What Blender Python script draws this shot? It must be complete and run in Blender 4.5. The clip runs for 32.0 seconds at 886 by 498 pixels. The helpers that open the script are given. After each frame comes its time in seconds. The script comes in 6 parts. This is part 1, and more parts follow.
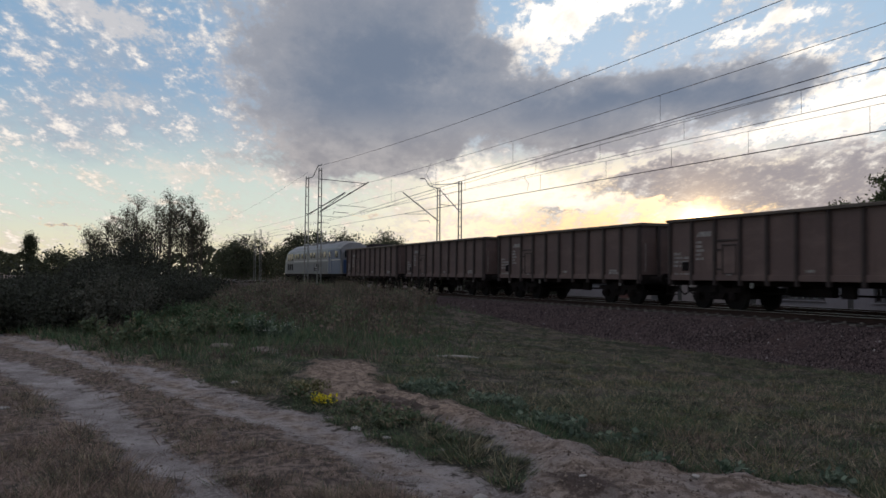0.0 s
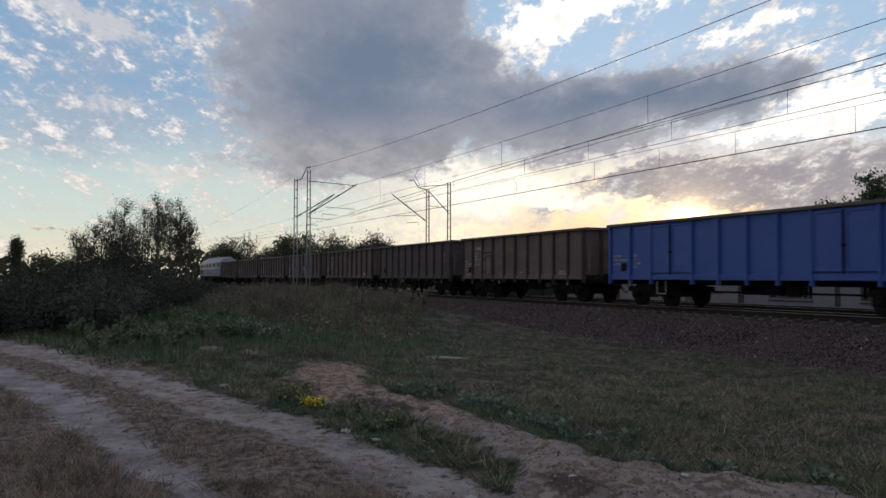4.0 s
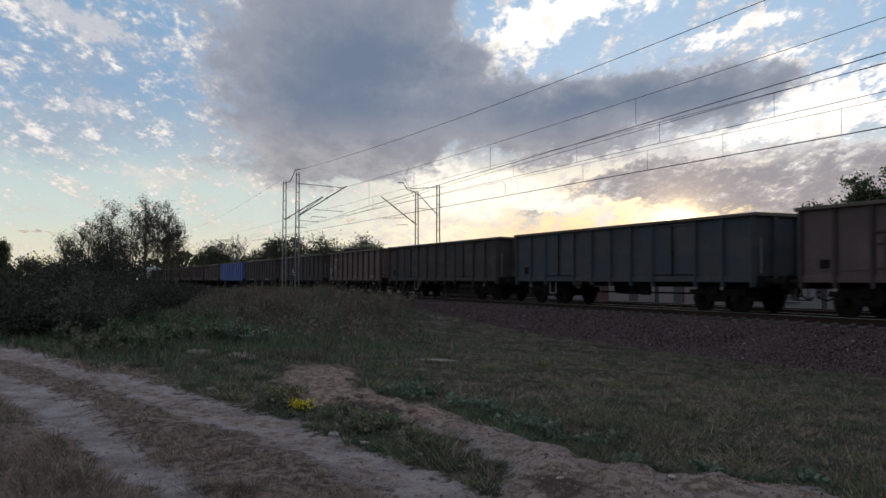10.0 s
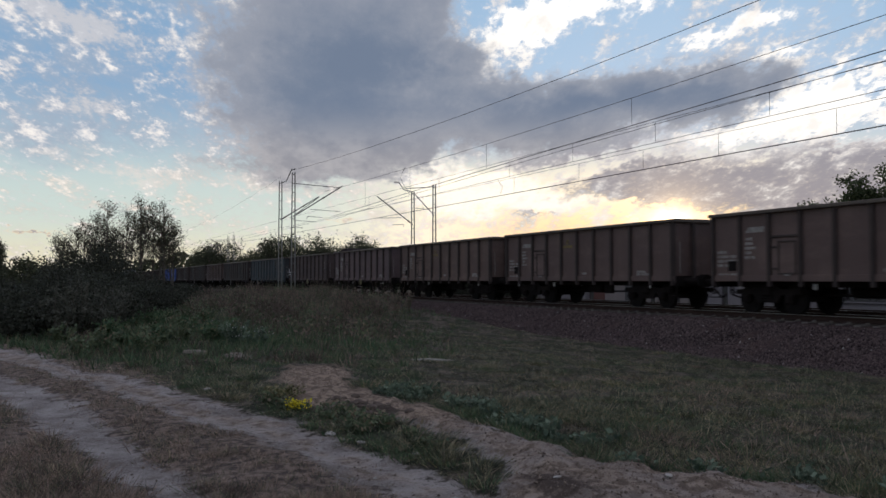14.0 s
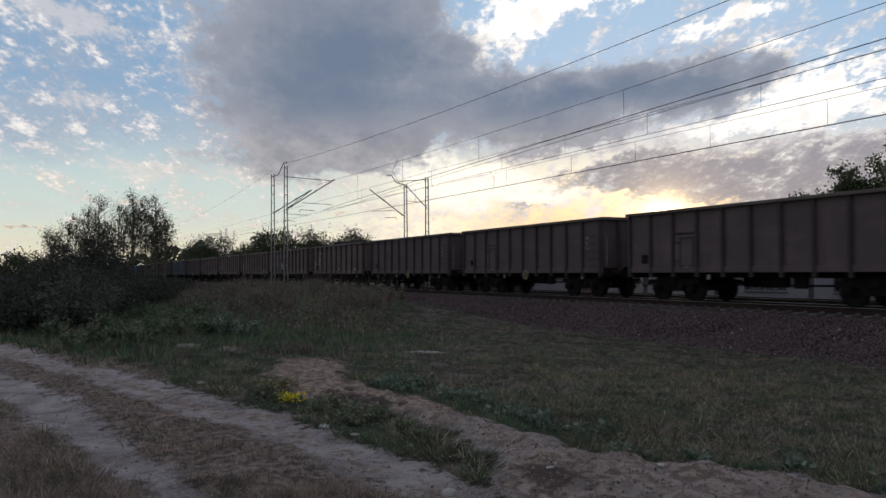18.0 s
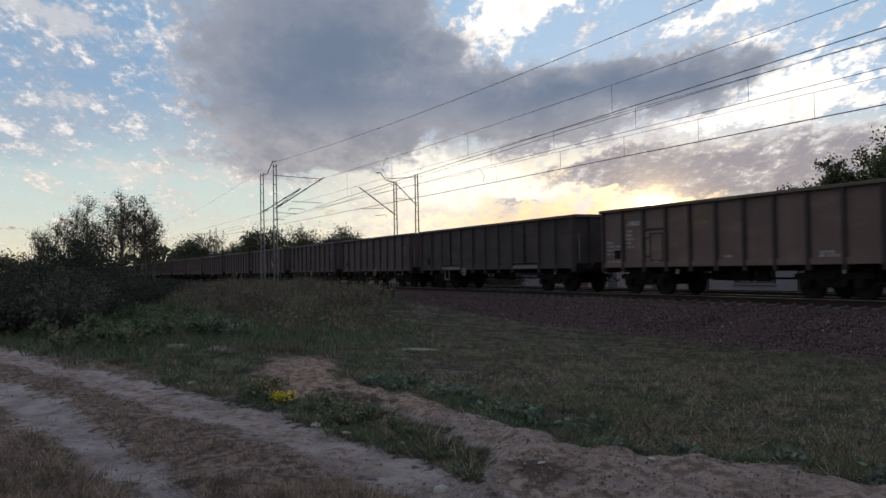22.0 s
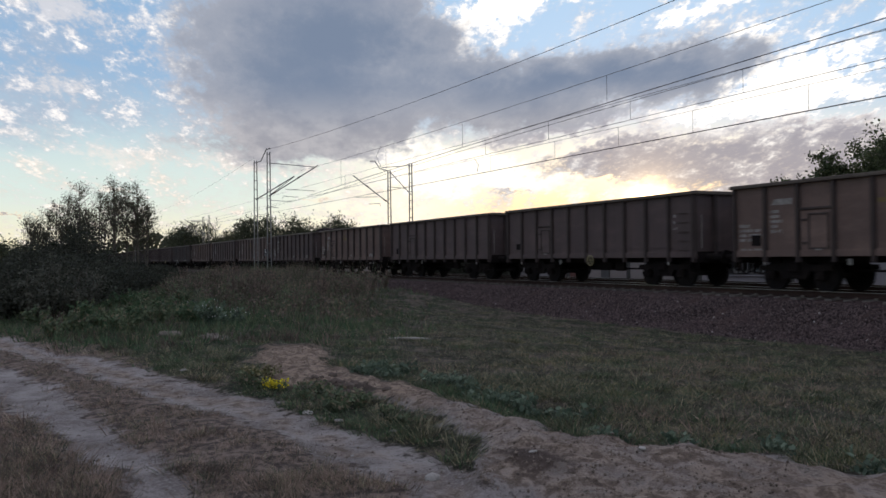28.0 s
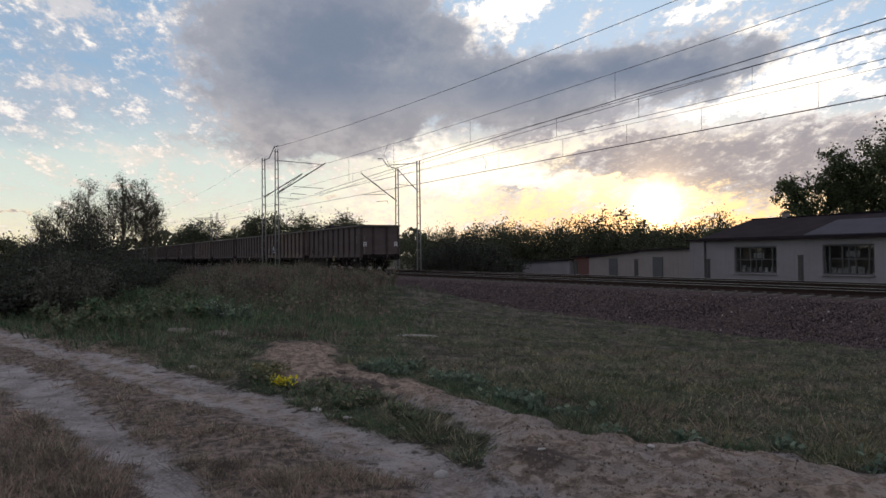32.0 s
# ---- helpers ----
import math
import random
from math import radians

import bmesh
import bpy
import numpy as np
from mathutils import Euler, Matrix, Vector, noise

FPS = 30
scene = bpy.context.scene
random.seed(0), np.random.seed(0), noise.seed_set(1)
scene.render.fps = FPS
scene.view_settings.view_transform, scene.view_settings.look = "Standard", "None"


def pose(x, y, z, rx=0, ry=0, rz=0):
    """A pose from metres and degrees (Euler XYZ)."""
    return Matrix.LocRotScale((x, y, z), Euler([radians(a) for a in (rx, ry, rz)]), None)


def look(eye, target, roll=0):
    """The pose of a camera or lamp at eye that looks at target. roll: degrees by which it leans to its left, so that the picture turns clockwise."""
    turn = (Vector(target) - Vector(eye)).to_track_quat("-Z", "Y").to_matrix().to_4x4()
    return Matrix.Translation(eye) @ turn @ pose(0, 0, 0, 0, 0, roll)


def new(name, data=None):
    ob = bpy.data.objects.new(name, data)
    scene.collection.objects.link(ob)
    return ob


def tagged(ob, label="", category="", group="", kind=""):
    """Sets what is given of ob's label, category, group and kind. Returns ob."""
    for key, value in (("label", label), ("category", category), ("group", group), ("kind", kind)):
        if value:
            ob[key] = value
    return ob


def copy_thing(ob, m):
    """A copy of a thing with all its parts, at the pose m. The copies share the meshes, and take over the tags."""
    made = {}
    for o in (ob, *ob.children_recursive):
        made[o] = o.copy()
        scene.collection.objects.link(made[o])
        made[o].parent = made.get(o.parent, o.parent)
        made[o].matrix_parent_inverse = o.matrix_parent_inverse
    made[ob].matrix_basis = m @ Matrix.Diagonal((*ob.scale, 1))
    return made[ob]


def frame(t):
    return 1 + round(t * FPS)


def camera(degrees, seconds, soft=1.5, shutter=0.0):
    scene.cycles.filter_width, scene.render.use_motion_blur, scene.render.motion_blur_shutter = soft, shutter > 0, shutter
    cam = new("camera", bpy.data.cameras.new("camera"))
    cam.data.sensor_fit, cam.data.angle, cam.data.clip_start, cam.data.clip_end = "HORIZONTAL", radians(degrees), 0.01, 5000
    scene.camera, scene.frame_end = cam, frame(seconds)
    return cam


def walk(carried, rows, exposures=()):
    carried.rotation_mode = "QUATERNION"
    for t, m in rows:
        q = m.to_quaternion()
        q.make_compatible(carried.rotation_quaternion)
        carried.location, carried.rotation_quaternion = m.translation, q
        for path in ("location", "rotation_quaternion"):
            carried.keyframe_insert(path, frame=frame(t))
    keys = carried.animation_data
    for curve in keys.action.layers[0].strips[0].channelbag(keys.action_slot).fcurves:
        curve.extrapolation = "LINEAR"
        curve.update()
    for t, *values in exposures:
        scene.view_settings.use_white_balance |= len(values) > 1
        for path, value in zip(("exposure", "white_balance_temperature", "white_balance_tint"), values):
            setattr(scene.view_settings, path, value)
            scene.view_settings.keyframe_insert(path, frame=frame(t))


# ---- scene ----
EYE_ROWS = [
    (0, -0.0076, -0.0151, 1.6036, 66.446, 1.858, 0.490),
    (0.5, -0.0050, -0.0213, 1.6043, 66.563, 1.851, 0.600),
    (1, -0.0094, -0.0173, 1.6029, 66.608, 1.849, 0.592),
    (1.5, -0.0055, -0.0154, 1.6026, 66.553, 1.869, 0.565),
    (2, -0.0098, -0.0161, 1.6028, 66.236, 1.936, 0.236),
    (2.5, -0.0078, -0.0082, 1.5999, 65.986, 1.971, 0.049),
    (3, -0.0041, -0.0131, 1.6019, 65.794, 1.977, 0.243),
    (3.5, -0.0065, -0.0080, 1.6033, 65.715, 1.996, 0.129),
    (5.5, -0.0067, -0.0079, 1.5997, 65.618, 1.873, 0.212),
    (6, -0.0060, -0.0066, 1.5999, 65.504, 1.853, 0.303),
    (6.5, -0.0025, -0.0048, 1.6024, 65.291, 1.856, 0.274),
    (7, 0.0001, -0.0000, 1.5993, 65.111, 1.889, 0.077),
    (7.5, -0.0069, 0.0039, 1.5985, 64.846, 1.936, 0.029),
    (8, 0.0013, -0.0014, 1.6067, 64.777, 1.991, -0.023),
    (8.5, -0.0011, 0.0002, 1.6057, 64.956, 2.048, 0.191),
    (9, -0.0041, 0.0000, 1.6048, 65.044, 2.107, 0.357),
    (9.5, 0.0035, -0.0021, 1.6054, 65.032, 2.118, 0.239),
    (10, 0.0018, 0.0040, 1.6043, 64.950, 2.124, 0.015),
    (10.5, 0.0042, -0.0044, 1.6057, 64.828, 2.127, -0.018),
    (11, -0.0007, -0.0028, 1.6031, 64.722, 2.146, -0.026),
    (11.5, 0.0067, -0.0019, 1.6031, 64.679, 2.163, -0.134),
    (12, 0.0091, -0.0027, 1.6038, 64.645, 2.160, -0.150),
    (12.5, -0.0074, -0.0013, 1.6042, 64.656, 2.165, -0.076),
    (13, 0.0037, -0.0016, 1.6058, 64.718, 2.170, -0.054),
    (13.5, -0.0037, 0.0008, 1.6008, 64.716, 2.151, 0.004),
    (14, -0.0061, 0.0027, 1.5998, 64.679, 2.111, -0.101),
    (14.5, -0.0062, 0.0019, 1.5981, 64.566, 2.047, -0.081),
    (16.5, 0.0038, -0.0012, 1.5991, 64.211, 1.751, -0.122),
    (17, 0.0011, -0.0031, 1.6005, 64.205, 1.700, -0.056),
    (17.5, 0.0078, 0.0001, 1.5998, 64.213, 1.638, -0.250),
    (18, 0.0077, 0.0013, 1.5967, 64.186, 1.599, -0.411),
    (18.5, -0.0011, -0.0010, 1.5981, 64.102, 1.568, -0.568),
    (19, -0.0027, 0.0101, 1.5980, 64.055, 1.512, -0.800),
    (19.5, 0.0033, 0.0074, 1.5970, 63.962, 1.485, -0.937),
    (20, 0.0004, 0.0109, 1.5985, 63.897, 1.450, -1.054),
    (20.5, 0.0023, 0.0092, 1.5983, 63.818, 1.450, -1.097),
    (21, 0.0048, 0.0114, 1.5991, 63.741, 1.407, -1.048),
    (21.5, 0.0106, 0.0082, 1.5970, 63.635, 1.380, -1.095),
    (22, 0.0064, 0.0109, 1.5952, 63.516, 1.382, -1.088),
    (22.5, 0.0067, 0.0104, 1.5957, 63.391, 1.322, -1.125),
    (23, -0.0009, 0.0122, 1.6000, 63.270, 1.273, -1.015),
    (23.5, 0.0057, 0.0109, 1.5963, 63.232, 1.211, -0.804),
    (24, 0.0048, 0.0136, 1.5927, 63.221, 1.118, -0.832),
    (24.5, 0.0104, 0.0076, 1.5994, 63.209, 1.015, -0.689),
    (25, 0.0065, 0.0153, 1.5927, 63.191, 0.881, -0.914),
    (25.5, 0.0123, 0.0145, 1.5910, 63.127, 0.749, -0.992),
    (27.5, 0.0047, 0.0147, 1.5917, 63.100, 0.559, -0.753),
    (28, 0.0109, 0.0124, 1.5937, 63.080, 0.612, -0.650),
    (28.5, 0.0104, 0.0169, 1.5969, 63.013, 0.623, -0.828),
    (29, 0.0078, 0.0239, 1.5915, 62.893, 0.681, -0.829),
    (29.5, 0.0085, 0.0200, 1.5949, 62.739, 0.693, -0.871),
    (30, 0.0015, 0.0201, 1.5948, 62.675, 0.676, -0.676),
    (30.5, 0.0116, 0.0169, 1.5977, 62.747, 0.628, -0.465),
    (31, 0.0046, 0.0157, 1.5951, 62.893, 0.581, -0.425),
    (31.5, 0.0065, 0.0084, 1.5908, 63.136, 0.514, -0.476),
    (32, 0.0084, 0.0005, 1.5936, 63.604, 0.448, -0.554),
]
RAIL = 0.467          # top of the rails
TRACK_Y = 21.77       # centre line of the near track
FAR_Y = 25.85         # centre line of the far track
SUN_AZ, SUN_EL = 49.0, 3.1   # degrees left of +y, degrees up

EXPOSURES = [(0, -0.05, 6450, 13), (2.5, -0.06, 6200, 13), (10, -0.07, 6200, 13), (18, -0.08, 6200, 13), (21, -0.05, 6200, 13), (25, -0.05, 6200, 13), (28, 0.16, 6200, 13), (30, 0.2, 6200, 13), (31, 0.24, 6250, 14), (32, 0.10, 6480, 14)]

cam = camera(57.0, 32.0, soft=1.55, shutter=0.25)


def eye_pose(x, y, z, yaw, pitch, roll):
    """The camera at x, y, z, turned yaw degrees to the left of +y."""
    a, p = radians(yaw), radians(pitch)
    way = Vector((-math.sin(a) * math.cos(p), math.cos(a) * math.cos(p), math.sin(p)))
    eye = Vector((x, y, z))
    return look(eye, eye + 20 * way, roll)


walk(cam, [(r[0], eye_pose(*r[1:])) for r in EYE_ROWS], EXPOSURES)

# ---- world and sun ----


class Nodes:
    """Short hand for a node tree."""

    def __init__(self, tree):
        self.tree = tree
        tree.nodes.clear()

    def put(self, kind, ins=(), **props):
        n = self.tree.nodes.new(kind)
        for k, v in props.items():
            setattr_plain(n, k, v)
        for k, v in dict(ins).items():
            if isinstance(v, bpy.types.NodeSocket):
                self.tree.links.new(v, n.inputs[k])
            else:
                n.inputs[k].default_value = v
        return n

    def math(self, op, a, b=0.0, clamp=False):
        n = self.put("ShaderNodeMath", {0: a, 1: b})
        n.operation, n.use_clamp = op, clamp
        return n.outputs[0]

    def vmath(self, op, a, b=(0, 0, 0)):
        n = self.put("ShaderNodeVectorMath", {0: a, 1: b})
        n.operation = op
        return n.outputs[0]

    def mix(self, f, a, b, blend="MIX"):
        n = self.tree.nodes.new("ShaderNodeMix")
        n.data_type, n.blend_type = "RGBA", blend
        for i, v in ((0, f), (6, a), (7, b)):
            if isinstance(v, bpy.types.NodeSocket):
                self.tree.links.new(v, n.inputs[i])
            else:
                n.inputs[i].default_value = v if i == 0 else (*v[:3], 1)
        return n.outputs[2]

    def smooth(self, v, lo, hi, a=0.0, b=1.0):
        n = self.put("ShaderNodeMapRange", {0: v, 1: lo, 2: hi, 3: a, 4: b})
        n.interpolation_type = "SMOOTHSTEP"
        return n.outputs[0]

    def noise(self, vec, scale, detail=4.0, rough=0.55, colour=False):
        n = self.put("ShaderNodeTexNoise", {"Vector": vec, "Scale": scale, "Detail": detail, "Roughness": rough})
        return n.outputs["Color" if colour else "Fac"]


def setattr_plain(node, key, value):
    """Only the few node settings that the scene uses."""
    if key == "operation":
        node.operation = value
    elif key == "sky_type":
        node.sky_type = value
    elif key == "vector_type":
        node.vector_type = value
    elif key == "gradient_type":
        node.gradient_type = value


world = bpy.data.worlds.new("evening_sky")
scene.world = world
world.use_nodes = True
W = Nodes(world.node_tree)
direction = W.put("ShaderNodeTexCoord").outputs["Generated"]
sep = W.put("ShaderNodeSeparateXYZ", {0: direction}).outputs
azim = W.math("MULTIPLY", W.math("ARCTAN2", W.math("MULTIPLY", sep[0], -1.0), sep[1]), 5.7296)
elev = W.math("MULTIPLY", W.math("ARCSINE", sep[2]), 5.7296)
flat = W.put("ShaderNodeCombineXYZ", {0: azim, 1: elev}).outputs[0]       # tens of degrees


# places on a flat cloud layer, with the wind blowing towards the middle of the view
layer = W.math("ADD", sep[2], 0.30)
along = W.math("DIVIDE", W.math("ADD", W.math("MULTIPLY", sep[0], -0.927), W.math("MULTIPLY", sep[1], 0.375)), layer)
across = W.math("DIVIDE", W.math("ADD", W.math("MULTIPLY", sep[0], 0.375), W.math("MULTIPLY", sep[1], 0.927)), layer)


def aloft(ka, kb, seed):
    return W.put("ShaderNodeCombineXYZ", {0: W.math("MULTIPLY", along, ka), 1: W.math("MULTIPLY", across, kb), 2: seed}).outputs[0]


def shifted(vec, noise_out, amount):
    return W.vmath("ADD", vec, W.vmath("MULTIPLY", W.vmath("SUBTRACT", noise_out, (0.5, 0.5, 0.5)), amount))


drift = W.noise(aloft(0.7, 1.0, 3.1), 4.5, 6.0, 0.6, True)
ragged = W.noise(aloft(0.7, 1.0, 5.6), 16.0, 6.0, 0.65, True)
warped = shifted(shifted(flat, drift, (0.75, 0.42, 0.0)), ragged, (0.35, 0.18, 0.0))
frayed = shifted(shifted(flat, drift, (0.30, 0.16, 0.0)), ragged, (0.60, 0.24, 0.0))


def blob(az, el, ra, re, turn=0.0, vec=None):
    """A soft patch of the sky round az, el (degrees), 1 in its middle."""
    m = W.put("ShaderNodeMapping", {"Vector": vec or warped, "Location": (az / 10, el / 10, 0), "Rotation": (0, 0, radians(turn)),
                                    "Scale": (ra / 10, re / 10, 1)}, vector_type="TEXTURE")
    return W.put("ShaderNodeTexGradient", {0: m.outputs[0]}, gradient_type="SPHERICAL").outputs["Fac"]


def total(values):
    out = values[0]
    for v in values[1:]:
        out = W.math("ADD", out, v)
    return out


sun_way = (-math.sin(radians(SUN_AZ)) * math.cos(radians(SUN_EL)), math.cos(radians(SUN_AZ)) * math.cos(radians(SUN_EL)), math.sin(radians(SUN_EL)))
SUN_POWER = 0.4
nishita = W.put("ShaderNodeTexSky", sky_type="NISHITA")
nishita.sun_disc, nishita.sun_elevation, nishita.sun_rotation = False, radians(SUN_EL), radians(-SUN_AZ)
nishita.air_density, nishita.dust_density = 1.0, 1.5
facing = W.put("ShaderNodeVectorMath", {0: direction, 1: sun_way}, operation="DOT_PRODUCT").outputs["Value"]
# clear sky: pale and warm low down, blue high up
blue = W.mix(W.smooth(elev, 0.02, 0.48), (0.86, 0.78, 0.52), (0.62, 0.72, 0.65))
blue = W.mix(W.smooth(elev, 0.42, 1.35), blue, (0.245, 0.402, 0.575))
warm_side = W.smooth(facing, 0.89, 0.98)
low = W.smooth(elev, 1.05, 0.35)
clear = W.mix(W.math("MULTIPLY", warm_side, low), blue, (1.04, 0.96, 0.74))
clear = W.mix(W.math("MULTIPLY", W.smooth(facing, 0.955, 0.996), W.smooth(elev, 0.75, 0.2)), clear, (0.92, 0.66, 0.36))
clear = W.mix(W.math("MULTIPLY", W.math("MULTIPLY", W.smooth(facing, 0.86, 0.985), W.smooth(elev, 0.7, 1.2)), 0.75), clear, (0.42, 0.62, 0.80))
clear = W.mix(0.012, clear, nishita.outputs[0], "ADD")


def heap(rows, vec=None):
    return total([W.math("MULTIPLY", blob(*r[:-1], vec), r[-1]) for r in rows])


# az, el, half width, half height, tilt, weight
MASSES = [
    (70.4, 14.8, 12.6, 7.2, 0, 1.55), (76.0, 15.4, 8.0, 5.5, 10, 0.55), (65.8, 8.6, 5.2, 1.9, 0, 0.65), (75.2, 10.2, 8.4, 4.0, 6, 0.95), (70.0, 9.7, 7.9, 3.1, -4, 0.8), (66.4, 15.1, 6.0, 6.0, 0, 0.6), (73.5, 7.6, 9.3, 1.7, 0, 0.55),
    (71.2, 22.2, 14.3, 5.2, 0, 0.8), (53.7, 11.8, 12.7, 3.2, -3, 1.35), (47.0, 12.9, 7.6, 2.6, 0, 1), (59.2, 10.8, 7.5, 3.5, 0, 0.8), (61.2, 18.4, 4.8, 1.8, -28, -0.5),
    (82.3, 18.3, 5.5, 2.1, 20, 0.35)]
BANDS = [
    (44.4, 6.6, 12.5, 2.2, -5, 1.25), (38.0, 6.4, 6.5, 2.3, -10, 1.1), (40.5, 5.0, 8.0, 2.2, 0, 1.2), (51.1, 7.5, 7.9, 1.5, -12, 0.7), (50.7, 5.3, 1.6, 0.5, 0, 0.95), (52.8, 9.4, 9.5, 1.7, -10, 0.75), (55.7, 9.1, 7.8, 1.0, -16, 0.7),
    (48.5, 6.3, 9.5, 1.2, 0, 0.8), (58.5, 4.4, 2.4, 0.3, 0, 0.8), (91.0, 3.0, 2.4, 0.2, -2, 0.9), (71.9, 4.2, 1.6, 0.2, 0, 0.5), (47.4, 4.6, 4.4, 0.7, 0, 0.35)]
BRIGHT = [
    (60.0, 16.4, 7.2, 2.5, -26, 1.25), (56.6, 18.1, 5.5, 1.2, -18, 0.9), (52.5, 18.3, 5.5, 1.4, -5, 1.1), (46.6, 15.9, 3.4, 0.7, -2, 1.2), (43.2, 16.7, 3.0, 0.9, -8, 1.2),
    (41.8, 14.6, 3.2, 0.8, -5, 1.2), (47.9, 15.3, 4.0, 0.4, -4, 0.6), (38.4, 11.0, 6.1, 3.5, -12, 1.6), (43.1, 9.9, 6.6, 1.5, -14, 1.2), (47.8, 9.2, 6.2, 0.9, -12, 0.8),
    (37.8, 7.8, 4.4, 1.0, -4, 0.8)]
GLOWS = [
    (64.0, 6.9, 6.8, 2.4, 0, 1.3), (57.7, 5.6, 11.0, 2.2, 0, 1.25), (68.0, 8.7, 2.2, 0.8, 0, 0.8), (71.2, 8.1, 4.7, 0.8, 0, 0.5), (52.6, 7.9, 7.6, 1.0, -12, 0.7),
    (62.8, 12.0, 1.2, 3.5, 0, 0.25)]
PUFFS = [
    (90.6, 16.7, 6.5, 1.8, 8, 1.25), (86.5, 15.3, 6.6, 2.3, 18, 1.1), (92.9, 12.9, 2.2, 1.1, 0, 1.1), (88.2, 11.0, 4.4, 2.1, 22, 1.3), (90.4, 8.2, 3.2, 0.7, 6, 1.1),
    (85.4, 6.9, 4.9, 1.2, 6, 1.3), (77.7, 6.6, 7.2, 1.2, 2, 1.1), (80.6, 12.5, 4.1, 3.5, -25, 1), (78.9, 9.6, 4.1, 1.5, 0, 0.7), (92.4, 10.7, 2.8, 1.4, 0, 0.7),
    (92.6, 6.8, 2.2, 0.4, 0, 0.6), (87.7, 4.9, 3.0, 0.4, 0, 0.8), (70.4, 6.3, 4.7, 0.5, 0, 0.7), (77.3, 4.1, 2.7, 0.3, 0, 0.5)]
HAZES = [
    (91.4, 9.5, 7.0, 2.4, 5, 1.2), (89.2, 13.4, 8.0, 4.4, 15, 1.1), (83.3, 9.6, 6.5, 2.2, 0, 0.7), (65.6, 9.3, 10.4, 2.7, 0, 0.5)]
big = W.noise(aloft(0.6, 1.0, 2.2), 4.0, 5.0, 0.55)
puffs = W.noise(aloft(0.7, 1.0, 7.7), 11.0, 8.0, 0.60)
fine = W.noise(aloft(0.7, 1.0, 1.3), 48.0, 6.0, 0.66)
streak = W.noise(aloft(0.55, 1.0, 4.4), 18.0, 7.0, 0.64)


def roughly(*weights):
    return total([W.math("MULTIPLY", W.math("SUBTRACT", n, 0.5), k) for n, k in zip((big, puffs, fine, streak), weights)])


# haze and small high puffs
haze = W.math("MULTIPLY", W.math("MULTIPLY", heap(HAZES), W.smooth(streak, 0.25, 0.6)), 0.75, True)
sky_colour = W.mix(haze, clear, (0.39, 0.455, 0.53))
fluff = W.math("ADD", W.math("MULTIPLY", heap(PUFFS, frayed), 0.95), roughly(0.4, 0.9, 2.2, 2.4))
fluff_colour = W.mix(W.smooth(elev, 0.5, 1.0), (0.90, 0.83, 0.70), W.mix(W.smooth(fluff, 0.35, 1.3), (0.41, 0.465, 0.54), (0.77, 0.71, 0.65)))
sky_colour = W.mix(W.math("MULTIPLY", W.smooth(fluff, 0.18, 1.25), W.smooth(elev, 0.36, 0.62, 0.12, 0.66)), sky_colour, fluff_colour)
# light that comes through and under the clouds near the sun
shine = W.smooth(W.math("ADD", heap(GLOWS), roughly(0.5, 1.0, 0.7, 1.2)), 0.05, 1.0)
sky_colour = W.mix(shine, sky_colour, W.mix(shine, (1.02, 0.91, 0.68), (1.25, 1.16, 0.94)))
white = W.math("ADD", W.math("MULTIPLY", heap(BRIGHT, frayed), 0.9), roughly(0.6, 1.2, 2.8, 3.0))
white_cover = W.smooth(white, -0.1, 1.2)
sky_colour = W.mix(white_cover, sky_colour, W.mix(W.smooth(white, 0.2, 0.9), (0.74, 0.75, 0.77), (1.28, 1.22, 1.10)))
lit = W.math("MAXIMUM", shine, white_cover)
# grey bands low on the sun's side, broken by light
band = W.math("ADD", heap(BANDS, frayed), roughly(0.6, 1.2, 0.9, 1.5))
band_colour = W.mix(W.smooth(band, 0.20, 0.85), W.mix(W.smooth(elev, 0.45, 0.9), (0.98, 0.76, 0.46), (0.78, 0.74, 0.71)), (0.335, 0.310, 0.330))
band_colour = W.mix(W.math("MULTIPLY", W.smooth(fine, 0.50, 0.70), 0.35), band_colour, (0.66, 0.55, 0.44))
sky_colour = W.mix(W.math("MULTIPLY", W.smooth(band, 0.05, 0.60), 0.94), sky_colour, band_colour)
# the two heavy masses
over = W.math("MULTIPLY", W.smooth(elev, 1.9, 2.8), 1.1)            # closed cloud overhead
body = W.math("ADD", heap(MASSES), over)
thick = W.math("ADD", body, roughly(0.9, 1.3, 1.0, 1.4))
deep = W.math("SUBTRACT", W.math("ADD", body, roughly(1.2, 0.9, 0.35, 0.7)), W.math("MULTIPLY", lit, 0.25))
fringe = W.mix(lit, W.mix(W.smooth(elev, 0.6, 1.1), (0.66, 0.58, 0.50), (0.48, 0.52, 0.58)), (1.15, 1.08, 0.95))
cloud = W.mix(W.smooth(deep, 0.12, 0.80), fringe, (0.345, 0.365, 0.405))
cloud = W.mix(W.smooth(deep, 0.50, 1.75), cloud, (0.180, 0.226, 0.300))
cloud = W.mix(W.math("MULTIPLY", W.math("MULTIPLY", W.smooth(elev, 1.25, 0.75), W.smooth(deep, 0.2, 0.7)), 0.9), cloud, W.mix(W.smooth(puffs, 0.36, 0.64), (0.345, 0.335, 0.345), (0.50, 0.475, 0.46)))
sky_colour = W.mix(W.smooth(thick, -0.22, 0.80), sky_colour, cloud)
high = W.smooth(elev, 1.95, 3.2)
sky_colour = W.mix(high, sky_colour, W.mix(W.smooth(puffs, 0.3, 0.7), (0.355, 0.365, 0.42), (0.62, 0.64, 0.72)))
towards = W.math("MAXIMUM", facing, 0.0)
